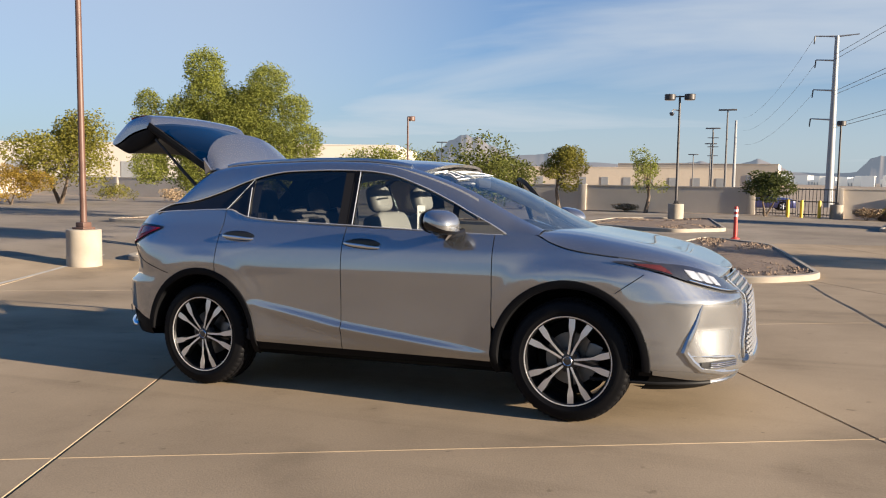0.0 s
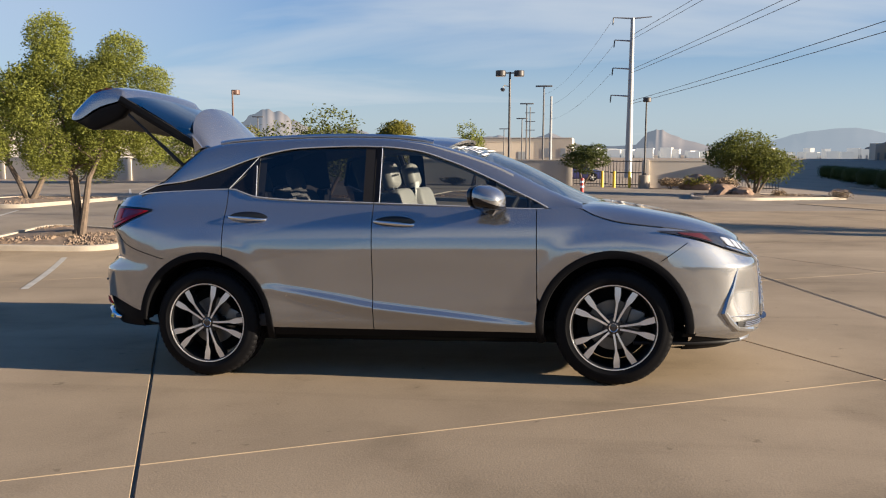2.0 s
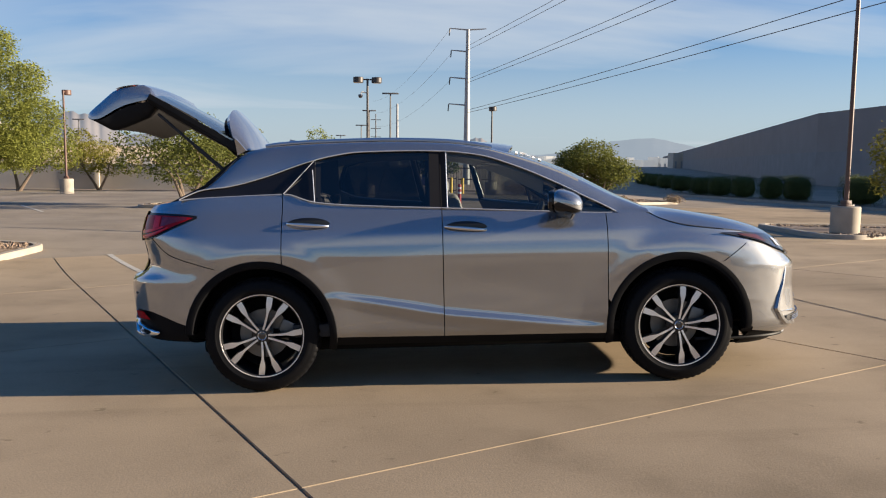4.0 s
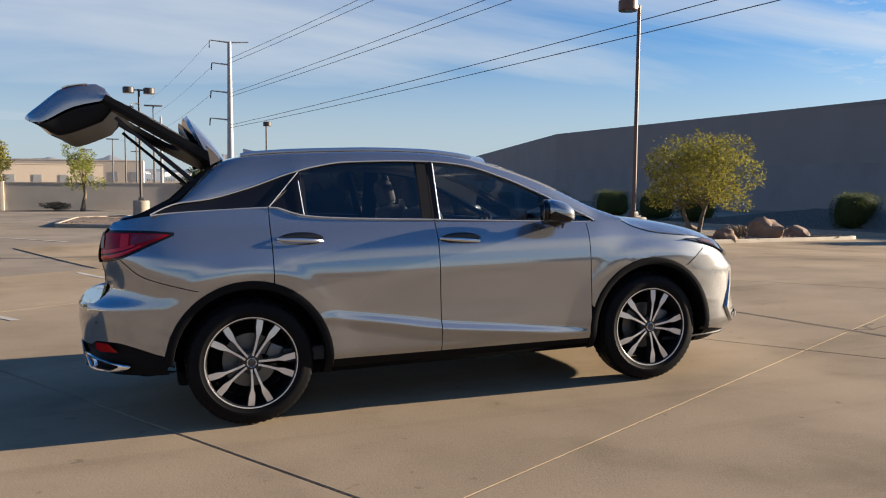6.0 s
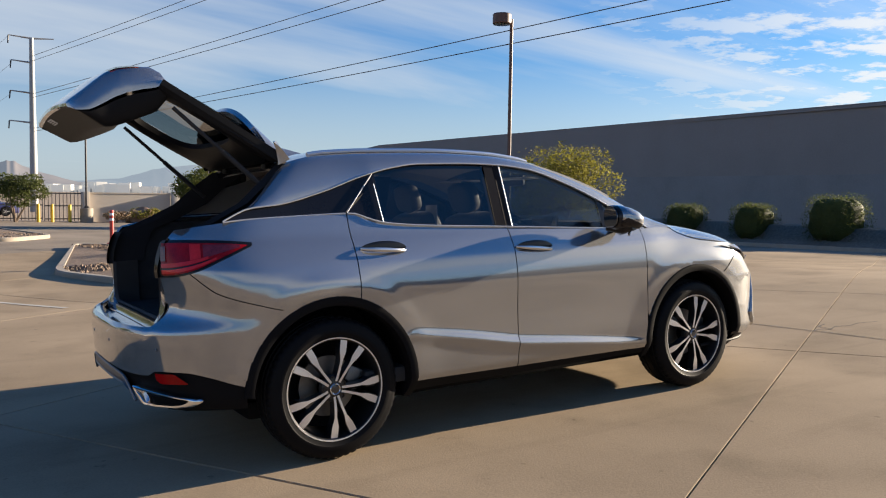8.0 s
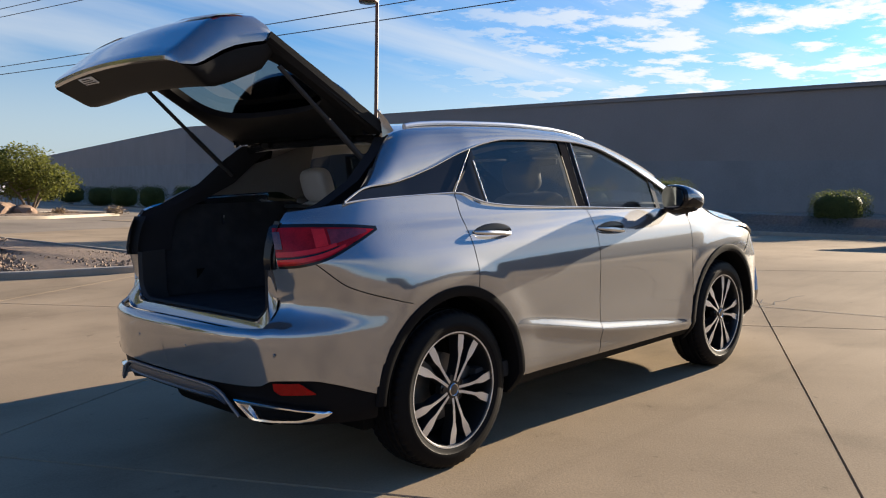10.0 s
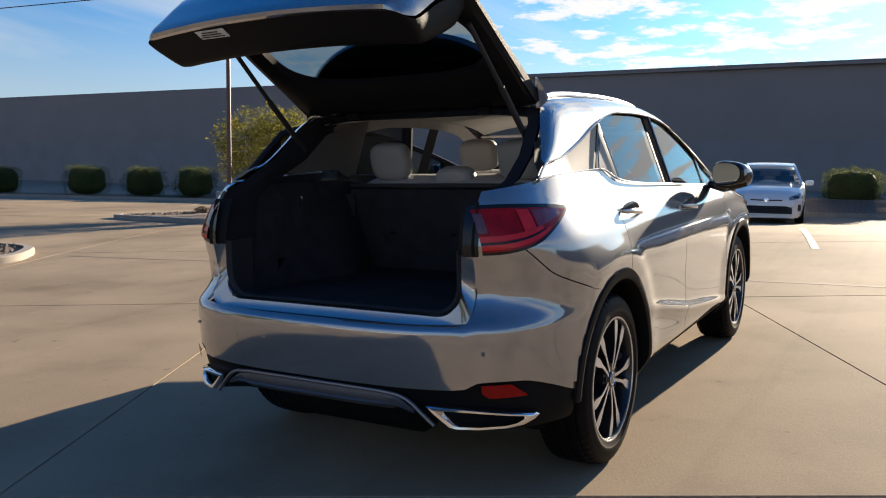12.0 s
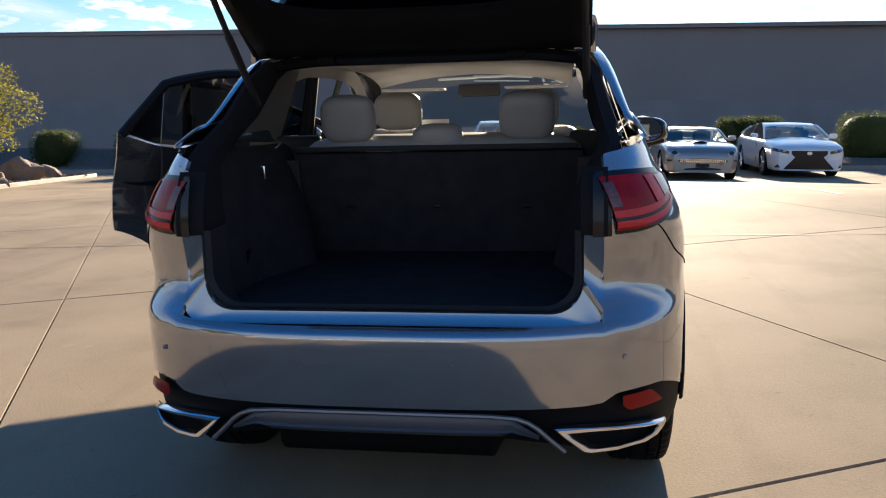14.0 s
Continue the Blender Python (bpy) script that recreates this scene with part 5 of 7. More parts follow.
# ---- car: door mirrors, fin and printed marks ----
def door_mirror(side, owner):
    m = Matrix.Translation((0.595, side * 1.035, 1.235))
    turn = m @ Matrix.Rotation(radians(17 * side), 4, "Z") @ m.inverted()
    e = lambda a, p: math.copysign(abs(a) ** p, a)

    def shell(v0, v1, grow):
        rows = []
        for u in span(-90, 90, 15):
            row = []
            for v in span(v0, v1, 15):
                cu, su, cv, sv = math.cos(radians(u)), math.sin(radians(u)), math.cos(radians(v)), math.sin(radians(v))
                x, y, z = e(cu, 0.7) * e(cv, 0.8), e(su, 0.6), e(cu, 0.7) * e(sv, 0.75)
                front = 1.25 if x > 0 else 0.45
                row.append(turn @ m @ Vector(((0.115 * x * front - 0.02) * grow, 0.110 * y * grow, (0.078 * z * (1.0 - 0.16 * y * side) - 0.030 * max(x, 0)) * grow)))
            rows.append(row)
        bm = grid(rows)
        bmesh.ops.remove_doubles(bm, verts=bm.verts, dist=1e-4)
        return bm
    cap = part("door_mirror", shell(-18, 198, 1.0), PAINT, owner, "silver door mirror with a black lower shell")
    part("mirror_shell", shell(180, 360, 0.985), BLACK_GLOSS, cap)
    part("mirror_foot", tube([(0.60, side * 1.03, 1.17), (0.645, side * 0.97, 1.145), (0.69, side * 0.875, 1.165)], [0.045, 0.032, 0.026], 10), BLACK_GLOSS, cap)
    part("mirror_underside", tube([(0.555, side * 0.935, 1.172), (0.60, side * 1.03, 1.163), (0.61, side * 1.12, 1.175)], [0.028, 0.036, 0.024], 10), BLACK_GLOSS, cap)
    part("mirror_trim", tube([(0.648, side * 0.99, 1.19), (0.665, side * 1.03, 1.15), (0.64, side * 1.04, 1.118)], [0.010, 0.012, 0.008], 8), CHROME, cap)
    part("mirror_bezel", thicken(grid([[turn @ Vector((0.516 + 0.02 * (r > 0.99), side * (1.035 + 0.108 * r * math.copysign(abs(math.cos(q)) ** 0.72, math.cos(q))), 1.236 + (0.078 - 0.012 * math.cos(q)) * r * math.copysign(abs(math.sin(q)) ** 0.8, math.sin(q)))) for q in span(0, 2 * math.pi, 33)] for r in (0.02, 0.5, 0.92, 1.0)]), 0.02), BLACK_GLOSS, cap)
    part("mirror_pane", thicken(grid([[turn @ Vector((0.511, side * (1.035 + 0.092 * r * math.copysign(abs(math.cos(q)) ** 0.72, math.cos(q))), 1.237 + (0.066 - 0.010 * math.cos(q)) * r * math.copysign(abs(math.sin(q)) ** 0.8, math.sin(q)))) for q in span(0, 2 * math.pi, 33)] for r in (0.02, 0.6, 1.0)]), 0.004), MIRROR, cap, "mirror glass")


door_r = next(o for o in car.children if o.name.startswith("front_door") and o.matrix_basis == Matrix.Identity(4))
door_l = next(o for o in car.children if o.name.startswith("front_door") and o.matrix_basis != Matrix.Identity(4))
door_mirror(-1, door_r)
door_mirror(1, door_l)
part("roof_fin", grid([[Vector((-1.30 + 0.19 * t, s * 0.026 * (1 - h) * (1 - t) ** 0.3 * (1 if t < 1 else 0), 1.655 + 0.012 * t + 0.062 * h * (1 - t) ** 0.9)) for s, h in ((-1, 0), (-0.8, 0.5), (0, 1), (0.8, 0.5), (1, 0))] for t in span(0, 1, 9)]), PAINT, car)


def writing(name, body, size, m, material, parent, depth=0.0005):
    cu = bpy.data.curves.new(name, "FONT")
    cu.body, cu.size, cu.extrude = body, size, depth
    cu.align_x = cu.align_y = "CENTER"
    tmp = bpy.data.objects.new(name, cu)
    scene.collection.objects.link(tmp)
    me = bpy.data.meshes.new_from_object(tmp.evaluated_get(bpy.context.evaluated_depsgraph_get()))
    bpy.data.objects.remove(tmp)
    me.materials.append(material)
    ob = new(name, me)
    ob.parent = parent
    ob.matrix_basis = m
    return ob


def screen_point(t, s):
    x = 0.285 + (1.2 - 0.285) * t
    y, z = edge_y(x) - 0.004, edge_z(x)
    return Vector((x + (0.10 + 0.06 * t) * (1 - s * s), y * s, z + (0.03 - 0.045 * t) * (1 - s * s)))


def on_screen(t, s, lift=0.006):
    o = screen_point(t, s)
    v = (screen_point(t - 0.05, s) - screen_point(t + 0.05, s)).normalized()
    u = (screen_point(t, s + 0.05) - screen_point(t, s - 0.05)).normalized()
    n = u.cross(v).normalized()
    u = v.cross(n)
    return Matrix.Translation(o + n * lift) @ Matrix((u, v, n)).transposed().to_4x4()


writing("printed_year", "21", 0.165, on_screen(0.125, -0.72), WHITE_PRINT, ws)
for t, s, w, h in ((0.045, -0.80, 0.17, 0.018), (0.215, -0.76, 0.15, 0.022), (0.08, -0.42, 0.16, 0.05), (0.08, -0.12, 0.20, 0.04), (0.155, -0.22, 0.34, 0.018), (0.10, 0.22, 0.24, 0.04)):
    part("printed_bar", box((0, 0, 0), (w, h, 0.001), m=on_screen(t, s)), WHITE_PRINT, ws)
card = part("price_card", box((0, 0, 0), (0.004, 0.15, 0.19), m=Matrix.Translation((-0.10, 0.18, 1.24))), WHITE_PRINT, car, "pale card marked 21 behind the front seat")
writing("card_number", "21", 0.10, Matrix.Translation((-0.14, 0.03, 0)) @ pose(0.043, 0.15, 1.25, 90, 0, 90), INK, card)

# ---- car: raised tailgate ----
HINGE = Vector((-1.505, 0, 1.606))
GATE = Matrix.Translation(HINGE) @ Matrix.Rotation(radians(62.5), 4, "Y") @ Matrix.Translation(-HINGE)
low_in = lambda z: 1 - 0.075 * max(0, (0.83 - z) / 0.09) ** 2
# closed section of the lower gate: outer skin and inner trim, drawn together at the rounded ends
GATE_OUT = ((-2.150, 1.245), (-2.225, 1.236), (-2.268, 1.205), (-2.302, 1.13), (-2.325, 1.06), (-2.328, 1.00), (-2.314, 0.93), (-2.300, 0.87), (-2.290, 0.82), (-2.284, 0.785), (-2.276, 0.765), (-2.262, 0.760), (-2.248, 0.778))
GATE_IN = ((-2.150, 1.245), (-2.09, 1.205), (-2.058, 1.13), (-2.062, 1.07), (-2.068, 1.01), (-2.075, 0.95), (-2.085, 0.90), (-2.097, 0.870), (-2.115, 0.855), (-2.145, 0.837), (-2.175, 0.820), (-2.210, 0.800), (-2.248, 0.778))
gate_ys = [s * (0.555 + 0.052 * math.sin(math.pi / 2 * u)) for s, us in ((-1, span(1, 0, 8)),) for u in us] + span(-0.53, 0.53, 25) + [0.555 + 0.052 * math.sin(math.pi / 2 * u) for u in span(0, 1, 8)]


def gate_skin(own, other):
    rows = []
    for y in gate_ys:
        f = math.sqrt(max(0.0, 1 - (max(0.0, abs(y) - 0.555) / 0.0521) ** 2))
        row = []
        for (x, z), (x2, z2) in zip(own, other):
            mx, mz = (x + x2) / 2, (z + z2) / 2
            zz = mz + (z - mz) * f
            row.append(Vector((mx + (x - mx) * f + 0.03 * (y / 0.6) ** 2, y * low_in(zz), zz)))
        rows.append(row)
    return grid(rows)


gate = part("tailgate", gate_skin(GATE_OUT, GATE_IN), PAINT, car, "raised silver tailgate with black inner trim", m=GATE)
bm = bmesh.new()
rows = []
for y in span(-0.62, 0.62, 25):
    row = []
    for t in span(0, 1, 14):
        row.append(Vector((-1.590 - 0.570 * t, y * (1 - 0.03 * t), 1.563 - 0.343 * t + 0.016 * math.sin(math.pi * t) + 0.036 * (1 - (y / 0.62) ** 2))))
    rows.append(row)
rear_glass = part("rear_window", grid(rows), GLASS_REAR, gate)
rear_glass.visible_shadow = False
# spoiler over the window, its trailing edge an arc
rows = []
for y in span(-0.60, 0.60, 33):
    d = 0.02 + 0.355 * max(0, 1 - (abs(y) / 0.6) ** 2.4) ** 0.52
    rows.append([Vector((-1.505 - d * t, y, 1.618 + 0.055 * (1 - (y / 0.64) ** 2) - 0.055 * t * t - 0.012 * t)) for t in span(0, 1, 10)])
part("spoiler", thicken(grid(rows), 0.028), PAINT, gate)
rows = []
for y in span(-0.57, 0.57, 33):
    d = 0.015 + 0.34 * max(0, 1 - (abs(y) / 0.572) ** 2.4) ** 0.52
    rows.append([Vector((-1.50 - d * t, y, 1.578 + 0.045 * (1 - (y / 0.64) ** 2) - 0.07 * t * t - 0.012 * t)) for t in span(0, 1, 8)])
part("spoiler_underside", grid(rows), BLACK_GLOSS, gate)
# inner trim: frame round the window and the lower panel
part("inner_panel", gate_skin(GATE_IN, GATE_OUT), TRIM_BLACK, gate, "black inner trim")


def gate_frame(t, y, off):
    """Point of the window frame: down the gate, across it, inwards from it."""
    return Vector((-1.53 - 0.62 * t + 0.5226 * off, y, 1.59 - 0.38 * t - 0.8526 * off + 0.02 * (1 - (y / 0.64) ** 2)))


rows = []
for k in range(73):
    c, d = math.cos(2 * math.pi * k / 72), math.sin(2 * math.pi * k / 72)
    e = (abs(c) ** 3.2 + abs(d) ** 3.2) ** (-1 / 3.2)
    ty, yy = 0.64 + 0.335 * d * e, 0.535 * c * e
    m = max(abs(c), abs(d))
    to, yo = (0.49 + 0.51 * d / m), 0.632 * c / m
    rows.append([gate_frame(ty + (to - ty) * q, yy + (yo - yy) * q, off) for q, off in ((0.0, -0.004), (0.0, 0.030), (0.15, 0.048), (0.5, 0.058), (0.85, 0.045), (1.0, 0.018))])
part("window_surround", grid(rows), TRIM_BLACK, gate, "black moulded frame round the rear window")
for side in (-1, 1):
    part("gate_side", thicken(grid([[gate_frame(t, side * (0.636 - 0.02 * t), off) for off in (-0.015, 0.012, 0.034)] for t in span(0.0, 1.0, 10)]), 0.012), TRIM_BLACK, gate)
    part("side_fin", thicken(grid([[Vector((-1.51 - 0.12 * t, side * (0.640 - 0.01 * h), 1.612 - 0.02 * t - 0.07 * (1 - t) * h)) for h in (0, 0.5, 1)] for t in span(0, 1, 9)]), 0.016), PAINT, gate)
    part("gate_lamp", grid([[Vector((x + 0.03 * (y / 0.6) ** 2 - 0.006, side * y, z)) for x, z in ((-2.286, 1.165), (-2.309, 1.11), (-2.326, 1.055), (-2.327, 1.025))] for y in span(0.30, 0.57, 12)]), RED_LAMP, gate, "red lamp in the tailgate")
    part("strut_rod", tube([(-2.02, side * 0.600, 1.80), (-1.80, side * 0.610, 1.60)], 0.006, 8), SATIN, car)
    part("strut", tube([(-1.86, side * 0.608, 1.655), (-1.605, side * 0.615, 1.425)], 0.014, 10), TRIM_DARK, car, "black tailgate strut")
    part("strut_upper", tube([(-2.10, side * 0.595, 1.872), (-1.84, side * 0.608, 1.637)], 0.0105, 10), TRIM_DARK, car)
    part("hinge", box((-1.52, side * 0.36, 1.585), (0.06, 0.07, 0.03), 0.008), CLADDING, car)
nrm = Vector((0.506, 0, -0.863))
lab_m = Matrix((nrm, (0, 1, 0), nrm.cross(Vector((0, 1, 0))))).transposed().to_4x4()
lab_m.translation = Vector((-2.215, 0.262, 0.798)) + nrm * 0.004
plate = part("instruction_label", box((0, 0, 0), (0.003, 0.15, 0.045), m=lab_m), WHITE_PRINT, gate, "white label with small print")
for k in range(3):
    part("print_bar", box((0.003, 0, 0.012 - 0.012 * k), (0.002, 0.12 - 0.02 * k, 0.004), m=lab_m), INK, plate)


# ---- plants ----
def crown_mesh(name, blobs, count, size, material, seed, droop=0.0, flat=0.6):
    """Many small leaf blades scattered over blobs (centre, radii)."""
    rng = np.random.default_rng(seed)
    vol = np.array([b[1][0] * b[1][1] * b[1][2] for b in blobs]) ** 0.8
    pick = rng.choice(len(blobs), count, p=vol / vol.sum())
    c = np.array([b[0] for b in blobs])[pick]
    r = np.array([b[1] for b in blobs])[pick]
    d = rng.normal(size=(count, 3))
    d /= np.linalg.norm(d, axis=1)[:, None]
    # clumps: leaves gather round sprays near the blob's skin
    rad = rng.uniform(0.3, 0.98, count) ** 0.45
    p = c + d * r * rad[:, None]
    spray = rng.normal(size=(max(count // 26, 4), 3))
    spray /= np.linalg.norm(spray, axis=1)[:, None]
    k = rng.integers(0, len(spray), count)
    tip = c + spray[k] * r * (0.75 + 0.35 * rng.random(len(spray))[k])[:, None]
    near = rng.random(count) < 0.74
    p = np.where(near[:, None], tip + np.clip(rng.normal(size=(count, 3)), -1.7, 1.7) * r * 0.13, p)
    u = rng.normal(size=(count, 3))
    u[:, 2] = u[:, 2] * flat - droop
    u /= np.linalg.norm(u, axis=1)[:, None]
    n = rng.normal(size=(count, 3))
    v = np.cross(u, n)
    v /= np.linalg.norm(v, axis=1)[:, None]
    s = size * rng.uniform(0.6, 1.35, count)[:, None]
    quad = np.stack([p - u * s * 0.5, p + v * s * 0.22, p + u * s * 0.5, p - v * s * 0.22], 1).reshape(-1, 3)
    me = bpy.data.meshes.new(name)
    me.from_pydata(quad.tolist(), [], np.arange(count * 4).reshape(-1, 4).tolist())
    me.materials.append(material)
    return me


def tree(base, top, spread, stems, leaf, count, size, seed, bare=0.32, lobes=9, group="", label="", lean=0.0, squash=1.0, skew=(0, 0), clumps=()):
    """stems: how many trunks fork from the foot; bare: the share of its height below the crown."""
    rng = random.Random(seed)
    z0 = gz(*base)
    h = top - z0
    t = thing("tree", pose(base[0], base[1], z0 - 0.03), label, "tree", group)
    bm, blobs = bmesh.new(), []
    for k in range(stems):
        a = 2 * math.pi * k / stems + rng.uniform(-0.4, 0.4)
        out = spread * (0.30 if stems > 1 else 0.04)
        end = Vector((out * math.cos(a) + lean * h + skew[0], out * math.sin(a) + skew[1], h * (0.50 if clumps else 0.62 if stems > 1 else 0.66)))
        mid = end * 0.45 + Vector((rng.uniform(-0.06, 0.06), rng.uniform(-0.06, 0.06), 0)) * h
        mid.z = h * bare
        r0 = (0.021 if clumps else 0.030) * h / (1 if stems == 1 else 1.35)
        pts = [Vector((0.03 * math.cos(a), 0.03 * math.sin(a), 0)), mid * 0.5 + Vector((0.01, 0.01, 0)), mid, (mid + end) / 2 + Vector((rng.uniform(-0.04, 0.04), rng.uniform(-0.04, 0.04), 0)) * h, end]
        add_tube(bm, pts, [r0 * 1.25, r0, r0 * 0.8, r0 * 0.5, r0 * 0.2], 8)
        for j in range(max(3, lobes // stems)):
            b = rng.uniform(0, 2 * math.pi)
            u = rng.uniform(0.0, 1.0)
            rr = spread * (0.36 + 0.16 * rng.random()) * math.sqrt(max(0.05, 1 - (1.7 * u - 0.75) ** 2))
            tip = Vector((rr * math.cos(b) + skew[0] + (end.x - skew[0]) * 0.5, rr * math.sin(b) + skew[1] + (end.y - skew[1]) * 0.5, h * (bare + 0.13 + (0.78 - bare) * u)))
            if clumps:
                along, z, r = clumps[rng.randrange(len(clumps))]
                tip = Vector((0.795 * along, 0.606 * along, z - z0 - 0.3 * r))
            add_tube(bm, [mid.lerp(end, rng.uniform(0.1, 0.8)), (mid + tip) / 2 + Vector((0, 0, 0.05 * h)), tip], [r0 * 0.42, r0 * 0.28, r0 * 0.08], 5)
            q = spread * rng.uniform(0.17, 0.27)
            blobs.append((tip, (q, q, q * rng.uniform(0.7, 1.0) * squash)))
    blobs.append((Vector((skew[0] + lean * h, skew[1], h * 0.72)), (spread * 0.30, spread * 0.30, h * 0.16)))
    if clumps:
        # a crown of separate heads: how far along the spread, height, radius
        blobs = []
        for along, z, r in clumps:
            for depth in (-0.6, 0.0, 0.6):
                c = Vector((0.795 * along, 0.606 * along, z - z0)) + Vector((-0.606, 0.795, 0)) * depth * r * 1.3 + Vector((rng.uniform(-0.2, 0.2), rng.uniform(-0.2, 0.2), rng.uniform(-0.15, 0.15))) * r
                q = r * rng.uniform(0.62, 0.85)
                blobs.append((c, (q, q, q * rng.uniform(0.9, 1.2))))
    part("trunk", bm, BARK, t)
    ob = new("crown", crown_mesh("crown", blobs, count, size, leaf, seed))
    ob.parent = t
    return t


tree((-9.1, 9.1), 4.15, 2.6, 3, LEAF, 110000, 0.052, 3, 0.30, 18, "lot trees", "tall green tree with a forked trunk and several leafy heads",
     clumps=((-0.38, 3.82, 0.50), (-0.35, 3.25, 0.58), (0.30, 3.05, 0.50), (-0.95, 2.85, 0.48), (0.30, 2.10, 0.62), (1.00, 3.62, 0.52), (0.70, 3.15, 0.52), (1.50, 3.05, 0.50), (1.78, 2.35, 0.48), (-1.55, 3.12, 0.30), (-1.62, 2.55, 0.40), (0.20, 2.60, 0.62),
             (-0.85, 2.35, 0.55), (0.95, 2.20, 0.62), (-1.55, 1.75, 0.45), (-0.60, 1.60, 0.55), (0.45, 1.60, 0.52), (1.40, 1.65, 0.42)))
tree((-17.7, 19.2), 4.3, 3.6, 2, LEAF_DARK, 16000, 0.13, 5, 0.28, 14, "lot trees", "broad dark green tree on a kerbed island")
tree((-36.0, 28.5), 4.4, 5.0, 2, LEAF_GOLD, 14000, 0.17, 8, 0.25, 12, "boundary trees", "green tree by the block wall", skew=(0, 0))
tree((-36.0, 25.3), 1.85, 2.6, 2, LEAF_AMBER, 6000, 0.12, 9, 0.22, 8, "boundary trees", "low orange-gold tree by the block wall")
tree((-29.0, 38.5), 2.2, 3.4, 2, LEAF, 6000, 0.12, 19, 0.15, 8, "boundary trees", "low green tree by the block wall")
tree((-22.2, 40.3), 3.9, 4.6, 2, LEAF, 11000, 0.15, 11, 0.25, 10, "boundary trees", "green tree by the block wall")
tree((-19.0, 43.5), 3.0, 3.4, 2, LEAF_GOLD, 7000, 0.13, 12, 0.30, 8, "boundary trees", "olive-yellow tree by the block wall")
tree((-8.5, 23.5), 2.82, 4.0, 3, LEAF_MID, 9000, 0.13, 13, 0.36, 14, "lot trees", "round-headed tree with three pale stems on a kerbed island", squash=0.8)
tree((-10.6, 42.0), 3.55, 2.4, 1, LEAF_GOLD, 9000, 0.13, 15, 0.30, 10, "boundary trees", "narrow upright yellow-green tree by the block wall")
tree((-5.6, 42.5), 3.35, 2.2, 1, LEAF, 3000, 0.12, 17, 0.25, 8, "boundary trees", "sparse young tree by the block wall")
tree((0.85, 43.0), 2.05, 2.6, 3, LEAF_DARK, 6000, 0.14, 21, 0.28, 10, "boundary trees", "small round dark green tree by the gate", squash=0.8)
tree((8.7, 33.5), 2.25, 3.8, 4, LEAF_MID, 15000, 0.13, 23, 0.34, 14, "boundary trees", "low spreading green tree with many stems beside boulders", squash=0.75)
tree((12.3, 13.3), 2.75, 2.35, 2, LEAF_GOLD, 14000, 0.08, 29, 0.26, 22, "lot trees", "golden-green tree on a gravel island beside the lamp post", squash=0.95)


def bush(base, w, h, seed, leaf=LEAF_DARK, count=14000, boxy=True, label="clipped dark green shrub along the warehouse", group="clipped shrubs", size=0.055):
    z0 = gz(*base)
    t = thing("shrub", pose(base[0], base[1], z0 - 0.02), label, "shrub", group)
    bm = bmesh.new()
    rng = random.Random(seed)
    for k in range(5):
        a = 2 * math.pi * k / 5
        add_tube(bm, [(0.05 * math.cos(a), 0.05 * math.sin(a), 0), (0.25 * w * math.cos(a), 0.25 * w * math.sin(a), h * 0.6)], [0.02, 0.008], 5)
    part("stems", bm, BARK, t)
    blobs = []
    if boxy and group in ("clipped shrubs", "hedge"):
        # clipped: an even block with softened corners
        for i, j, k in [(q % 3 - 1, q // 3 % 3 - 1, q // 9 - 1) for q in range(27)]:
            pull = 0.90 if abs(i) + abs(j) + abs(k) == 3 else 1.0
            blobs.append((Vector((i * 0.27 * w * pull + rng.uniform(-0.03, 0.03) * w, j * 0.27 * w * pull + rng.uniform(-0.03, 0.03) * w, h * (0.50 + 0.25 * k * pull + rng.uniform(-0.03, 0.03)))), (w * 0.20, w * 0.20, h * 0.22)))
    for k in range(0 if blobs else 16):
        blobs.append((Vector((rng.uniform(-0.36, 0.36) * w, rng.uniform(-0.36, 0.36) * w, h * rng.uniform(0.30, 0.80))), (w * 0.24, w * 0.24, h * 0.22)))
    if boxy and group in ("clipped shrubs", "hedge"):
        rows = []
        for i in range(13):
            a = math.pi * (i / 12 - 0.5)
            row = []
            for k in range(25):
                b = 2 * math.pi * k / 24
                d = Vector((math.cos(a) * math.cos(b), math.cos(a) * math.sin(b), math.sin(a)))
                e = (abs(d.x) ** 3.4 + abs(d.y) ** 3.4 + abs(d.z) ** 3.4) ** (-1 / 3.4) * (1 + rng.uniform(-0.05, 0.05))
                row.append(Vector((d.x * e * w * 0.375, d.y * e * w * 0.375, h * (0.50 + 0.39 * d.z * e))))
            rows.append(row)
        part("inner_foliage", grid(rows), leaf, t)
    ob = new("crown", crown_mesh("crown", blobs, count, size, leaf, seed))
    ob.parent = t
    return t


SHRUBS = [(22.4, 17.6, 1.25, 1.35), (22.4, 14.4, 1.2, 1.35), (22.4, 11.2, 1.5, 1.6), (22.6, 5.4, 1.3, 1.25), (22.6, -0.3, 1.35, 1.25), (22.6, -9.6, 1.5, 1.5),
          (22.6, 27.2, 1.35, 1.4), (22.7, 30.8, 1.5, 1.4), (22.8, 35.3, 1.6, 1.5), (23.0, 42.9, 1.7, 1.5), (23.0, 46.5, 1.5, 1.5), (23.2, 51.6, 1.8, 1.5), (23.2, 56.0, 2.0, 1.5)] + [(23.4 + 0.7 * k, 60.5 + 4.6 * k, 2.0 + 0.1 * (k % 3), 1.45 + 0.1 * (k % 2)) for k in range(0, 10, 2)]
for k, (x, y, w, h) in enumerate(SHRUBS):
    bush((x, y), w * (1.3 if y < 40 else 1.1), h * 1.15, 40 + k)
for k in range(3):
    bush((23.2, -5.6 - 0.6 * k), 1.0, 1.62, 70 + k, label="clipped green hedge against the warehouse wall", group="hedge")
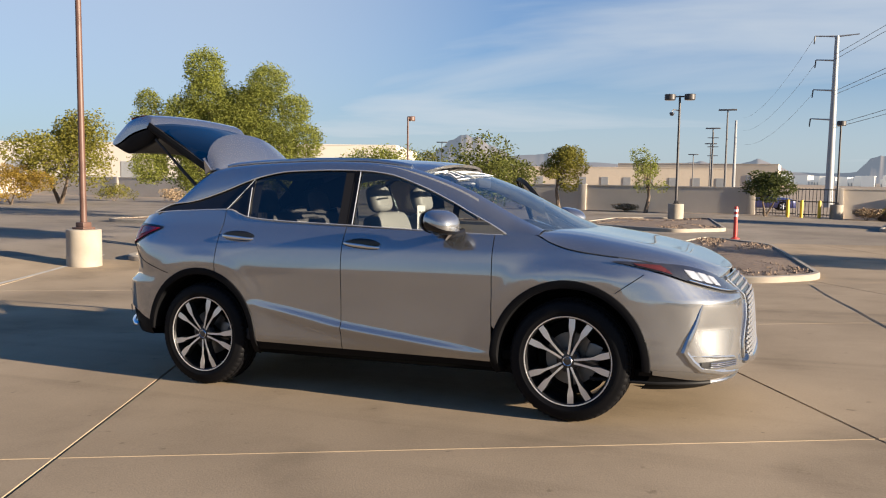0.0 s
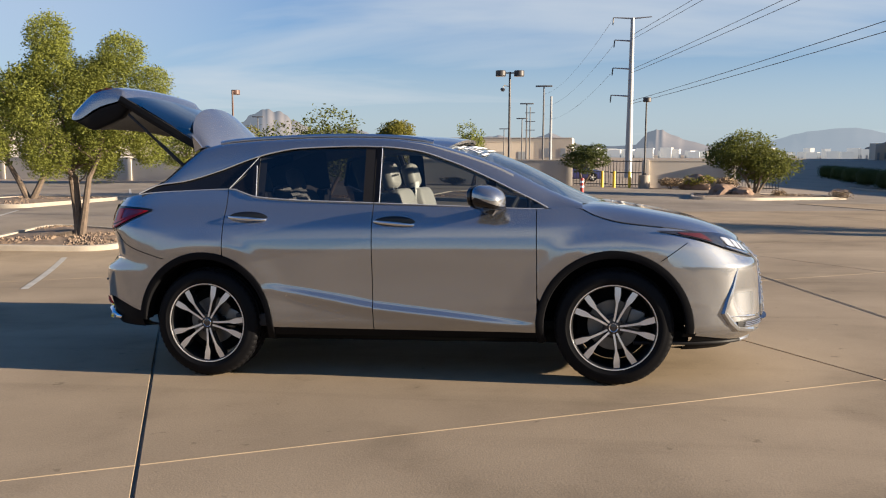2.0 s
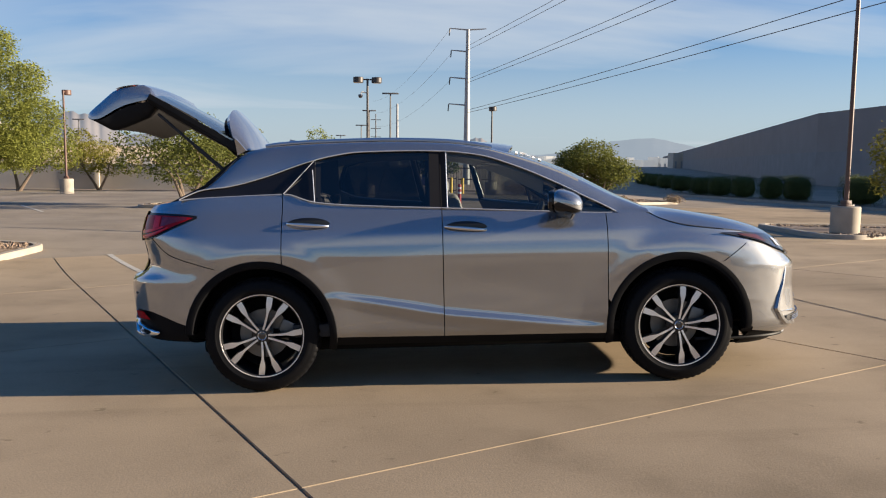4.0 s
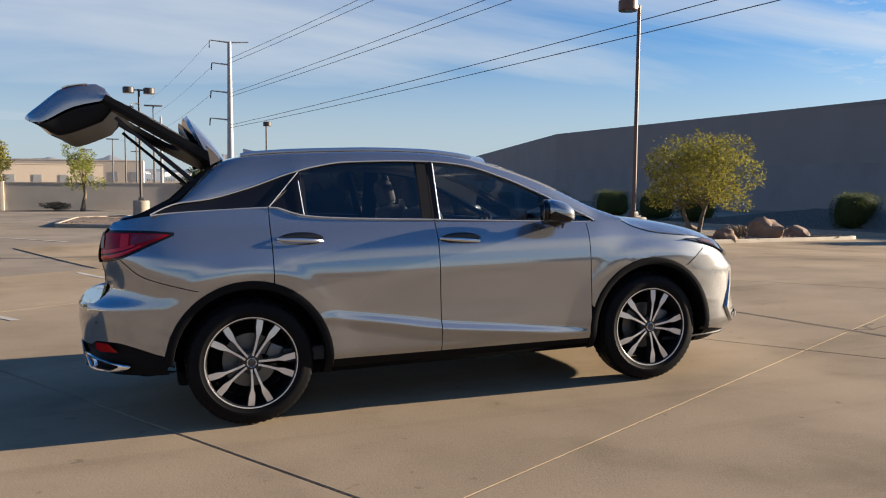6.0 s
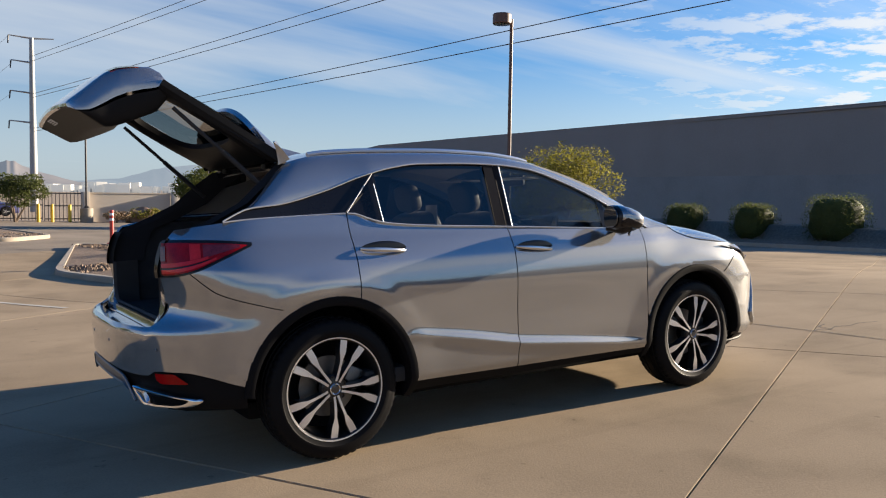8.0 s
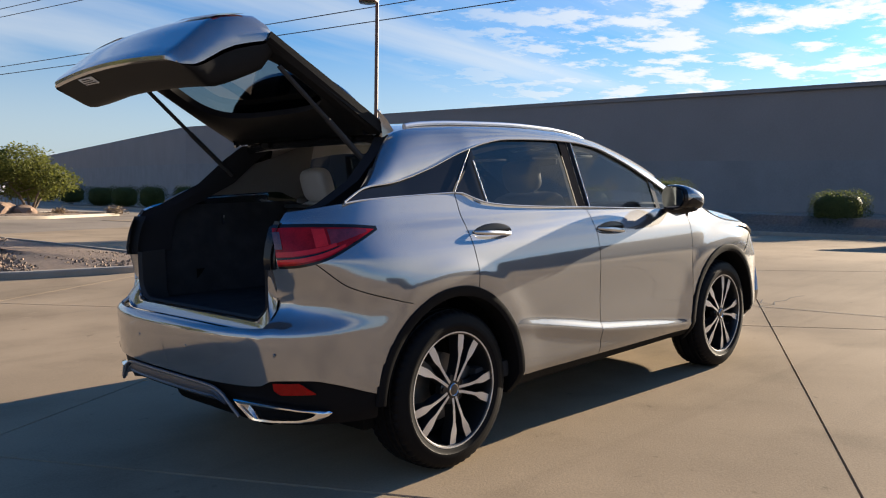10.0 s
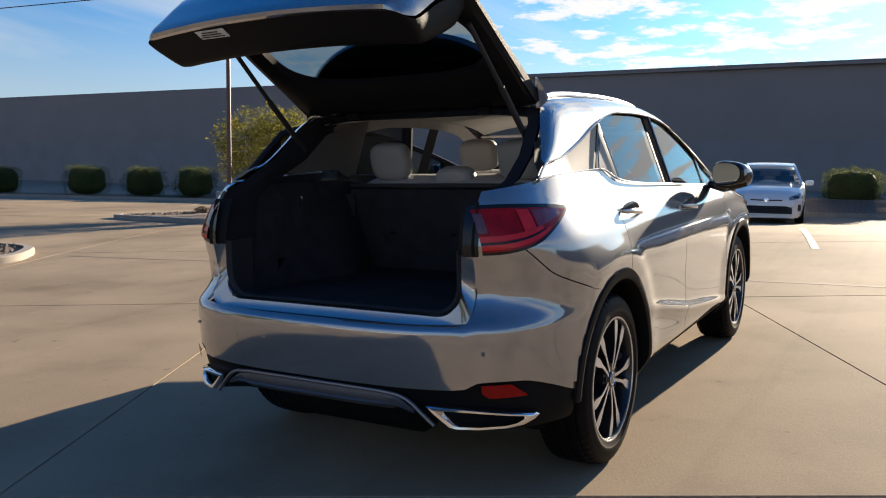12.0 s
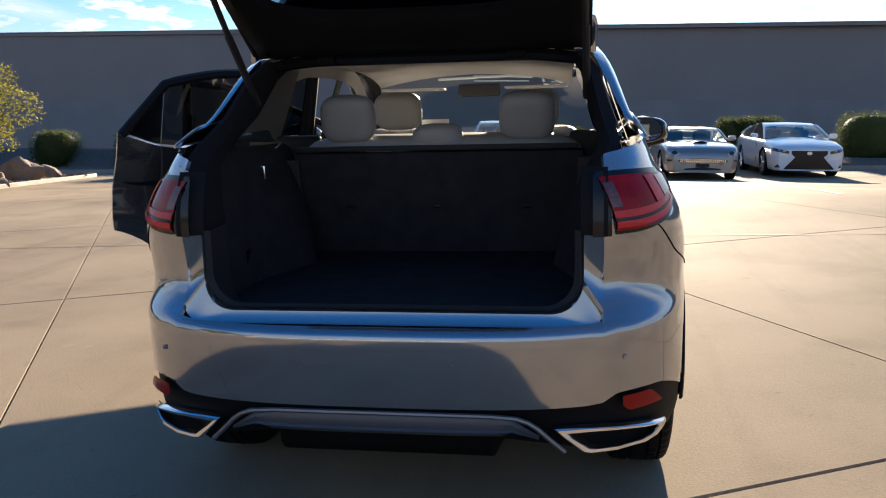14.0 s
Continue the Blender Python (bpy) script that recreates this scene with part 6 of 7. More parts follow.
for k, (x, y, w, h) in enumerate([(14.6, 14.4, 0.8, 0.45), (15.6, 14.4, 0.6, 0.5), (16.5, 14.3, 0.7, 0.35), (9.6, 32.6, 0.7, 0.4), (12.4, 33.6, 0.9, 0.5), (10.9, 14.6, 0.5, 0.3)]):
    bush((x, y), w, h, 90 + k, DRY, 900, label="dry brown tuft on gravel", group="dry tufts", size=0.07)
for k, (x, y, w, h) in enumerate([(5.9, 43.6, 1.5, 0.7), (7.6, 43.9, 1.8, 0.9), (9.3, 44.0, 1.6, 0.8), (-38.5, 35.0, 2.6, 1.2), (-34.0, 36.0, 2.4, 0.9), (-13.5, 43.6, 2.4, 0.9), (-7.0, 44.0, 1.6, 0.5)]):
    bush((x, y), w, h, 110 + k, LEAF_GOLD if k % 2 else DRY, 1600, label="loose shrub at the foot of the block wall", group="wall shrubs", size=0.12)


def boulder(base, s, seed):
    bm = bmesh.new()
    bmesh.ops.create_icosphere(bm, subdivisions=3, radius=1.0)
    noise.seed_set(seed)
    for v in bm.verts:
        n = v.co.normalized()
        k = 1 + 0.34 * noise.noise(n * 1.5 + Vector((seed, 0, 0))) + 0.12 * noise.noise(n * 4)
        v.co = Vector((n.x * s[0] * k, n.y * s[1] * k, max(n.z * s[2] * k, -s[2] * 0.4)))
    ob = part("boulder", bm, ROCK, smooth=28)
    ob.matrix_basis = pose(base[0], base[1], gz(*base) + s[2] * 0.36, 0, 0, seed * 47)
    return tagged(ob, "rough reddish-brown boulder on gravel", "boulder", "boulders")


for k, (x, y, s) in enumerate([(13.0, 13.0, (0.35, 0.30, 0.32)), (14.9, 13.6, (0.55, 0.45, 0.48)), (12.9, 14.6, (0.4, 0.4, 0.3)), (7.2, 32.3, (0.8, 0.6, 0.45)), (7.9, 31.9, (0.6, 0.5, 0.35)), (7.4, 44.0, (0.9, 0.6, 0.6)), (16.2, 13.8, (0.4, 0.35, 0.3))]):
    boulder((x, y), s, k + 2)


# ---- kerbed islands ----
def rounded(poly, r=0.6, n=6):
    out = []
    m = len(poly)
    for i in range(m):
        p, a, b = Vector(poly[i]), Vector(poly[i - 1]), Vector(poly[(i + 1) % m])
        u, v = (a - p).normalized(), (b - p).normalized()
        k = min(r, (a - p).length / 2.2, (b - p).length / 2.2)
        for t in span(0, 1, n):
            out.append((p + u * k) * (1 - t) ** 2 + p * 2 * t * (1 - t) + (p + v * k) * t * t)
    return out


def island(poly, label, seed, stones=700, r=0.6):
    t = thing("planting_island", pose(0, 0, 0), label, "island", "planting islands", "structure")
    out = rounded(poly, r)
    c = sum(out, Vector((0, 0))) / len(out)
    ins = [p + (c - p).normalized() * 0.16 for p in out]
    bm = bmesh.new()
    n = len(out)
    rows = []
    for p, q in zip(out + out[:1], ins + ins[:1]):
        g = gz(p.x, p.y)
        e = p + (q - p).normalized() * 0.02
        rows.append([Vector((p.x, p.y, g - 0.05)), Vector((p.x, p.y, g + 0.085)), Vector((e.x, e.y, g + 0.105)), Vector((q.x, q.y, g + 0.105)), Vector((q.x, q.y, g + 0.02))])
    add_grid(bm, rows)
    part("kerb", bm, KERB, t, "pale concrete kerb")
    rows = [[Vector((c.x + (p.x - c.x) * k, c.y + (p.y - c.y) * k, gz(p.x, p.y) + 0.07 + 0.06 * (1 - k * k) + 0.02 * noise.noise(Vector((p.x * 2 * k, p.y * 2, seed))))) for p in ins + ins[:1]] for k in (0.02, 0.3, 0.6, 0.85, 1.0)]
    part("gravel_bed", grid(rows), GRAVEL, t)
    rng = random.Random(seed)
    verts, faces = [], []
    for _ in range(stones):
        p = rng.choice(ins)
        k = math.sqrt(rng.random()) * 0.97
        x, y = c.x + (p.x - c.x) * k + rng.uniform(-0.15, 0.15), c.y + (p.y - c.y) * k + rng.uniform(-0.15, 0.15)
        z = gz(x, y) + 0.08 + 0.05 * (1 - k * k)
        s = rng.uniform(0.02, 0.055)
        b = len(verts)
        a0 = rng.random() * 6
        verts += [(x + s * math.cos(a0 + i * 2.1), y + s * math.sin(a0 + i * 2.1), z - 0.01) for i in range(3)] + [(x, y, z + s * 0.8)]
        faces += [(b, b + 1, b + 3), (b + 1, b + 2, b + 3), (b + 2, b, b + 3)]
    me = bpy.data.meshes.new("stones")
    me.from_pydata(verts, [], faces)
    me.materials.append(GRAVEL)
    ob = new("stones", me)
    ob.parent = t
    tagged(ob, kind="stuff")
    return t


island([(2.0, 8.8), (3.1, 9.9), (2.0, 17.0), (0.2, 19.0), (-1.2, 12.0), (-0.2, 9.7)], "gravel island with a pale kerb and red post", 1, 1500)
island([(0.35, 24.3), (-1.1, 22.3), (-5.2, 24.5), (-5.0, 31.0), (-1.2, 34.0)], "gravel island with a pale kerb round a lamp post", 2, 900)
island([(8.7, 11.7), (9.4, 11.3), (10.8, 12.2), (13.75, 12.75), (18.5, 13.5), (18.5, 16.5), (9.0, 16.0)], "gravel island with boulders, a tree and a lamp post", 3, 1500)
island([(-10.4, 7.2), (-7.8, 7.9), (-7.6, 10.4), (-10.8, 10.6)], "gravel island with a pale kerb round a tree", 4, 700)
island([(-10.2, 22.9), (-7.0, 22.6), (-6.6, 24.6), (-9.8, 25.2)], "gravel island with a pale kerb round a tree", 5, 500)
island([(-19.5, 15.6), (-15.6, 15.8), (-15.6, 21.5), (-19.5, 21.5)], "gravel island with a pale kerb round a tree", 6, 400)
island([(5.4, 29.2), (8.0, 29.6), (13.0, 34.0), (12.0, 37.5), (6.0, 34.5)], "gravel island with boulders and a spreading tree", 7, 600)
island([(20.6, -20), (24.5, -20), (25.5, 62), (20.8, 62)], "long planted strip before the warehouse", 8, 1200, 0.4)


# ---- lamp posts ----
def lamp_post(base, top, heads, material, label, ped=0.62, ped_r=0.30, turn=0.0, cctv=False, r=0.06):
    z0 = gz(*base)
    t = thing("lamp_post", pose(base[0], base[1], z0, 0, 0, turn), label, "lamp post", "lamp posts")
    h = top - z0
    part("concrete_base", revolve([(0.001, ped), (ped_r - 0.02, ped), (ped_r, ped - 0.02), (ped_r, -0.1)], None, 28), KERB, t, "pale concrete base")
    part("base_plate", box((0, 0, ped + 0.02), (r * 4.6, r * 4.6, 0.04), 0.008), material, t)
    part("base_cover", box((0, 0, ped + 0.08), (r * 3.2, r * 3.2, 0.12), 0.015), material, t)
    part("pole", tube([(0, 0, ped), (0, 0, h - 0.1)], [r, r * 0.8], 12), material, t)
    for s in heads:
        hd = part("lamp_head", revolve([(0.001, 0.13), (0.24, 0.12), (0.26, 0.10), (0.26, -0.10), (0.24, -0.12), (0.001, -0.125)], Matrix.Translation((0.42 * s, 0, h - 0.16)) @ Matrix.Diagonal((0.9, 0.9, 1.05, 1)), 24), material, t, "drum-shaped lamp head")
        part("lens", revolve([(0.22, -0.135), (0.001, -0.14)], Matrix.Translation((0.42 * s, 0, h - 0.16)), 20), CLEAR_LAMP, hd)
        part("arm", box((0.11 * s, 0, h - 0.14), (0.24, 0.06, 0.06), 0.01), material, t)
    if cctv:
        part("camera_arm", tube([(0, 0, h - 0.75), (-0.25, 0, h - 0.70), (-0.32, 0, h - 0.78)], 0.025, 8), WHITE_WALL, t)
        part("camera_dome", revolve([(0.001, 0.06), (0.10, 0.04), (0.11, -0.02), (0.07, -0.10), (0.001, -0.12)], Matrix.Translation((-0.32, 0, h - 0.86)), 18), LAMP_DARK, t)
    return t


lamp_post((9.55, 12.2), 5.95, (-1,), POLE_BROWN, "brown steel lamp post with one drum head on a concrete base", 0.72, 0.32, turn=18, r=0.055)
lamp_post((-2.45, 32.0), 5.35, (-1, 1), POLE_DARK, "dark steel lamp post with two drum heads and a camera", 0.75, 0.34, turn=8, cctv=True)
lamp_post((4.45, 44.0), 4.85, (-1,), POLE_DARK, "dark steel lamp post with one drum head on a concrete base", 0.75, 0.34, turn=90)
lamp_post((-10.33, 6.29), 6.2, (-1,), POLE_BROWN, "brown steel lamp post on a pale concrete base", 0.72, 0.33, turn=180, r=0.065)
lamp_post((-18.3, 37.2), 5.05, (1,), POLE_BROWN, "brown steel lamp post with one drum head", 0.75, 0.34, turn=90)


def tall_light(base, top, label="tall dark pole with a flat light bar"):
    z0 = gz(*base)
    t = thing("light_mast", pose(base[0], base[1], z0), label, "light mast", "light masts")
    part("mast", tube([(0, 0, -0.2), (0, 0, top - z0)], [0.085, 0.045], 8), POLE_FAR, t)
    part("light_bar", box((0, 0, top - z0), (1.1, 0.16, 0.10), 0.02), POLE_FAR, t)
    return t


for b, top in (((-1.85, 49.5), 6.0), ((-3.9, 62.0), 5.6), ((-5.4, 76.0), 5.0), ((-8.6, 90.0), 4.4), ((-55, 62), 7.5), ((-48, 60), 6.6), ((-30.5, 70), 5.0)):
    tall_light(b, top)

# ---- transmission line ----
TOWER = (4.8, 72.0)
tower = thing("transmission_pole", pose(TOWER[0], TOWER[1], -0.6), "grey steel transmission pole with arms and insulators", "power pole")
part("shaft", tube([(0, 0, -0.5), (0, 0, 14.4)], [0.36, 0.17], 14), POLE_GREY, tower)
ARMS = [(14.35, -1.7, 1.7), (12.35, -1.55, 0), (9.85, -1.65, 0), (7.4, -1.75, 0)]
for z, a, b in ARMS:
    part("arm", tube([(a, 0, z + 0.12), (0, 0, z), (b, 0, z + 0.12)], [0.045, 0.08, 0.045], 6), POLE_GREY, tower)
    part("insulator", tube([(a, 0, z + 0.1), (a - 0.05, 0, z - 0.55)], [0.06, 0.05], 6), POLE_DARK, tower)
pole2 = thing("transmission_pole", pose(-1.4, 50.5, -0.4), "slim grey distant transmission pole", "power pole")
part("shaft", tube([(0, 0, -0.3), (0, 0, 5.8)], [0.12, 0.07], 8), POLE_GREY, pole2)
pole3 = thing("transmission_pole", pose(-2.95, 52.5, -0.4), "lattice-armed distant transmission pole", "power pole")
part("shaft", tube([(0, 0, -0.3), (0, 0, 5.2)], [0.06, 0.035], 8), POLE_FAR, pole3)
for z in (3.6, 4.2, 4.8):
    part("arm", box((0, 0, z), (0.7, 0.05, 0.05)), POLE_FAR, pole3)


def wire(p0, p1, sag, r=0.020):
    n = 24
    return tube([Vector(p0).lerp(Vector(p1), t) - Vector((0, 0, sag * 4 * t * (1 - t))) for t in span(0, 1, n)], r, 5, False)


WIRES = [((4.8, 72.0, z0), (25.3, -5.2, z1)) for z0, z1 in ((6.1, 9.15), (6.35, 9.9), (8.9, 12.8), (9.2, 13.5), (11.9, 16.0), (12.3, 16.6))]
for k, (p0, p1) in enumerate(WIRES):
    ob = part("power_line", wire(p0, p1, 0.35), POLE_DARK)
    tagged(ob, "thin dark overhead power line", "power line", "power lines")
for x, z in ((3.1, 13.8), (3.2, 11.5), (3.1, 9.0)):
    ob = part("power_line", wire((x, 72, z), (-8, 160, z - 0.5), 1.5, 0.012), POLE_DARK)
    tagged(ob, "thin dark overhead power line", "power line", "power lines")

# ---- boundary wall, gate and posts ----
bw = thing("boundary_wall", pose(0, 0, 0), "tan concrete block wall along the lot", "wall", kind="structure")
for p0, p1 in (((-62.0, 47.0), (0.0, 45.2)), ((4.6, 45.4), (9.6, 45.6)), ((-62.0, 47.0), (-60.0, 0.0))):
    part("wall_run", wall_slab(p0, p1, 0.2, -0.8, 1.12), CMU, bw)
    part("wall_cap", wall_slab(p0, p1, 0.23, 1.12, 1.19, 0.03), CMU, bw)
for x in (-50, -40, -30, -20, -10, 0.0, 4.6, 9.6):
    part("pilaster", box((x, 45.3 + (0.03 * -x if x < 0 else 0.05), 0.22), (0.42, 0.42, 2.0), 0.02), CMU, bw)


def bar_gate(x0, x1, y, label):
    t = thing("metal_gate", pose(0, 0, 0), label, "gate", "gates")
    z0, h = gz((x0 + x1) / 2, y), 1.62
    for z in (0.12, 0.85, h - 0.08):
        part("rail", box(((x0 + x1) / 2, y, z0 + z), (x1 - x0, 0.05, 0.06)), POLE_DARK, t)
    n = int((x1 - x0) / 0.16)
    for x in span(x0, x1, n):
        part("bar", box((x, y, z0 + h / 2), (0.03, 0.03, h)), POLE_DARK, t)
    return t


bar_gate(0.3, 2.4, 45.3, "black steel sliding gate")
bar_gate(2.5, 4.4, 45.3, "black steel sliding gate")
g3 = bar_gate(9.8, 12.4, 45.8, "black steel gate with white notices")
for x in (10.6, 11.5):
    part("notice", box((x, 45.7, 0.55), (0.36, 0.03, 0.36), 0.01), WHITE_PRINT, g3)
for x, y in ((2.0, 43.6), (2.7, 43.8), (3.6, 44.0)):
    ob = part("bollard", revolve([(0.001, 0.95), (0.07, 0.93), (0.09, 0.88), (0.09, -0.1)], None, 18), YELLOW)
    ob.matrix_basis = pose(x, y, gz(x, y))
    tagged(ob, "yellow steel bollard beside the gate", "bollard", "yellow bollards")
post = thing("marker_post", pose(1.02, 18.3, gz(1.02, 18.3)), "red plastic marker post on a gravel island", "marker post")
part("post", revolve([(0.001, 1.0), (0.05, 1.0), (0.055, 0.96), (0.055, 0.15), (0.12, 0.13), (0.12, 0.1)], None, 18), BOLLARD_RED, post)
for z in (0.72, 0.86):
    part("band", revolve([(0.0565, z), (0.0565, z + 0.06)], None, 18), WHITE_PRINT, post)

# ---- lot lines ----
for p0, p1 in (((-9.5, 3.7), (-11.2, 7.6)), ((-3.5, 4.8), (-6.2, 9.6)), ((-6.1, 3.4), (-8.0, 7.0)), ((-1.6, 7.3), (-3.3, 10.6)), ((7.7, -2.5), (12.5, -2.25)), ((7.4, -0.85), (11.5, -0.2)), ((8.4, -4.55), (12.5, -4.2)),
               ((-13.5, 12.0), (-15.0, 15.0)), ((-12.0, 20.0), (-14.5, 24.0)), ((-6.0, 19.0), (-4.0, 16.6)), ((-18.0, 26.0), (-21.0, 31.0)), ((-4.5, 27.0), (-7.0, 31.0))):
    strip_on_lot("line_marking", p0, p1, 0.10, LINE, 0.004 if in_apron(*p0) else -0.008, "worn pale parking line", "line")
strip_on_lot("kerb_line", (-27, 33.2), (-0.2, 38.5), 0.22, KERB, 0.10, "pale kerb along the far lot edge", "kerb", 30)

# ---- distance ----
def far_block(name, x0, y0, x1, y1, z0, z1, depth, material, label, category, bays=0):
    t = thing(name, pose(0, 0, 0), label, category, "far buildings")
    part("wall", wall_slab((x0, y0), (x1, y1), depth, z0, z1), material, t)
    part("parapet", wall_slab((x0, y0), (x1, y1), depth + 0.1, z1, z1 + 0.25, 0.1), material, t)
    for k in range(bays):
        a, b = (k + 0.3) / bays, (k + 0.62) / bays
        p, q = Vector((x0, y0)).lerp(Vector((x1, y1)), a), Vector((x0, y0)).lerp(Vector((x1, y1)), b)
        part("window", wall_slab(p, q, 0.05, z0 + (z1 - z0) * 0.15, z0 + (z1 - z0) * 0.55, 0.12), POLE_GREY, t)
    return t


far_block("warehouse_far", -190, 128, -85, 168, -1, 8.6, 60, WHITE_WALL, "pale distant warehouse behind the trees", "building", 8)
far_block("warehouse_far", -98, 215, -14, 224, -1, 4.6, 40, BEIGE, "long low beige distant warehouse", "building", 14)
far_block("warehouse_far", -60, 300, -5, 300, -1, 7.2, 40, BEIGE, "wide beige warehouse in the distance", "building", 9)
rng = random.Random(4)
for k in range(40):
    x = -20 + k * 6.2 + rng.uniform(-2, 2)
    w, h = rng.uniform(2.5, 4.5), rng.uniform(3.0, 6.2)
    far_block("city_block", x, 640 + rng.uniform(-30, 30), x + w, 640, -4, h, 8, HAZE_CITY, "pale distant city block in haze", "building", 2)
far_block("city_block", 152, 470, 166, 470, -3, 7.5, 10, BEIGE, "pale distant city block in haze", "building", 4)


def ridge(name, pts, dist, seed, label, material=None):
    """A mountain as a rough cone field between azimuth points (direction x, y, height)."""
    bm = bmesh.new()
    rows = []
    noise.seed_set(seed)
    for i in range(len(pts) - 1):
        (x0, y0, h0), (x1, y1, h1) = pts[i], pts[i + 1]
        n = 12
        for j in range(n + (1 if i == len(pts) - 2 else 0)):
            t = j / n
            d = Vector((x0 + (x1 - x0) * t, y0 + (y1 - y0) * t, 0)).normalized()
            h = (h0 + (h1 - h0) * t) * dist
            h *= 1 + 0.06 * noise.noise(Vector((i + t, seed, 0)) * 2.3)
            row = []
            for k, u in enumerate((0, 0.25, 0.5, 0.75, 1.0)):
                r = dist * (0.86 + 0.14 * u) * (1 + 0.002 * noise.noise(Vector((i + t, k, seed)) * 0.8))
                row.append(Vector((d.x * r, d.y * r, max(-8, h * u ** 0.8 * (1 + 0.03 * noise.noise(Vector((i + t, k * 0.7, seed + 3)) * 0.9)) - 2))))
            row.append(Vector((d.x * dist * 1.1, d.y * dist * 1.1, -8)))
            rows.append(row)
    add_grid(bm, rows)
    ob = part(name, bm, material or HAZE_ROCK, smooth=60)
    return tagged(ob, label, "mountain", "far mountains", "structure")


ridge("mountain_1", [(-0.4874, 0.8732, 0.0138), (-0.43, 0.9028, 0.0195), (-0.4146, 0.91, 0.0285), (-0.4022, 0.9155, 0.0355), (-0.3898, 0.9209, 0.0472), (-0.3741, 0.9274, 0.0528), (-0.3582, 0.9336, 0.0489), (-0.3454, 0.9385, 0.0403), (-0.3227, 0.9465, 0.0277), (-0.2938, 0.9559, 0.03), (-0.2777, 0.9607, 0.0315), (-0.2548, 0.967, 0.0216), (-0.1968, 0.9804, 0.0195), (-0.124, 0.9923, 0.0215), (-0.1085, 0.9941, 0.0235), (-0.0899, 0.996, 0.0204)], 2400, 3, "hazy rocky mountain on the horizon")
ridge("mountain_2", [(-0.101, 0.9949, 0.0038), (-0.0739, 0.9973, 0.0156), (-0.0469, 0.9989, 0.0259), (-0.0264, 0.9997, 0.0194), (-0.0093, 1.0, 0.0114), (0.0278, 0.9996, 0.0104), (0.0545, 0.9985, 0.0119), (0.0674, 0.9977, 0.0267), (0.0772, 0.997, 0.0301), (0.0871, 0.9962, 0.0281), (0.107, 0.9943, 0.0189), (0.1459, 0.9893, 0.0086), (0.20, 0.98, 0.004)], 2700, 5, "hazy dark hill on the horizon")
ridge("mountain_4", [(0.10, 0.995, 0.008), (0.1459, 0.9893, 0.0096), (0.1896, 0.9819, 0.0129), (0.2136, 0.9769, 0.0207), (0.2372, 0.9715, 0.0272), (0.2831, 0.9591, 0.0303), (0.311, 0.9504, 0.0241), (0.3484, 0.9374, 0.018), (0.42, 0.9075, 0.012)], 3050, 11, "very pale hazy ridge on the horizon", HAZE_RIDGE)
ridge("mountain_3", [(-0.99, 0.14, 0.004), (-0.9, 0.43, 0.010), (-0.8, 0.6, 0.014), (-0.7, 0.71, 0.012), (-0.6, 0.8, 0.010), (-0.52, 0.854, 0.008), (-0.47, 0.883, 0.008)], 2900, 7, "low hazy ridge on the horizon", HAZE_RIDGE)


# ---- parked cars before the warehouse ----
from mathutils.bvhtree import BVHTree


def road_wheel(parent, x, y, r, rim_mat, spokes=5):
    """Tyre with a spoked rim; y tells the side."""
    s = 1 if y > 0 else -1
    m = Matrix.Translation((x, y, r)) @ Matrix.Rotation(radians(-90 * s), 4, "X")
    k = r / 0.33
    w = part("wheel", revolve([(0.235 * k, -0.10), (0.29 * k, -0.105), (0.325 * k, -0.085), (0.33 * k, 0.0), (0.325 * k, 0.085), (0.29 * k, 0.105), (0.235 * k, 0.10)], m, 40), RUBBER, parent)
    part("rim", revolve([(0.24 * k, 0.10), (0.225 * k, 0.095), (0.215 * k, 0.03), (0.001, 0.01)], m, 32), DARK_ALLOY, w)
    bm = bmesh.new()
    for i in range(spokes):
        a = 2 * math.pi * i / spokes
        d = Vector((math.cos(a), math.sin(a), 0))
        add_tube(bm, [m @ (d * 0.02 + Vector((0, 0, 0.085))), m @ (d * 0.13 * k + Vector((0, 0, 0.09))), m @ (d * 0.228 * k + Vector((0, 0, 0.085)))], [0.035, 0.022, 0.028], 6)
    part("spokes", bm, rim_mat, w)
    return w


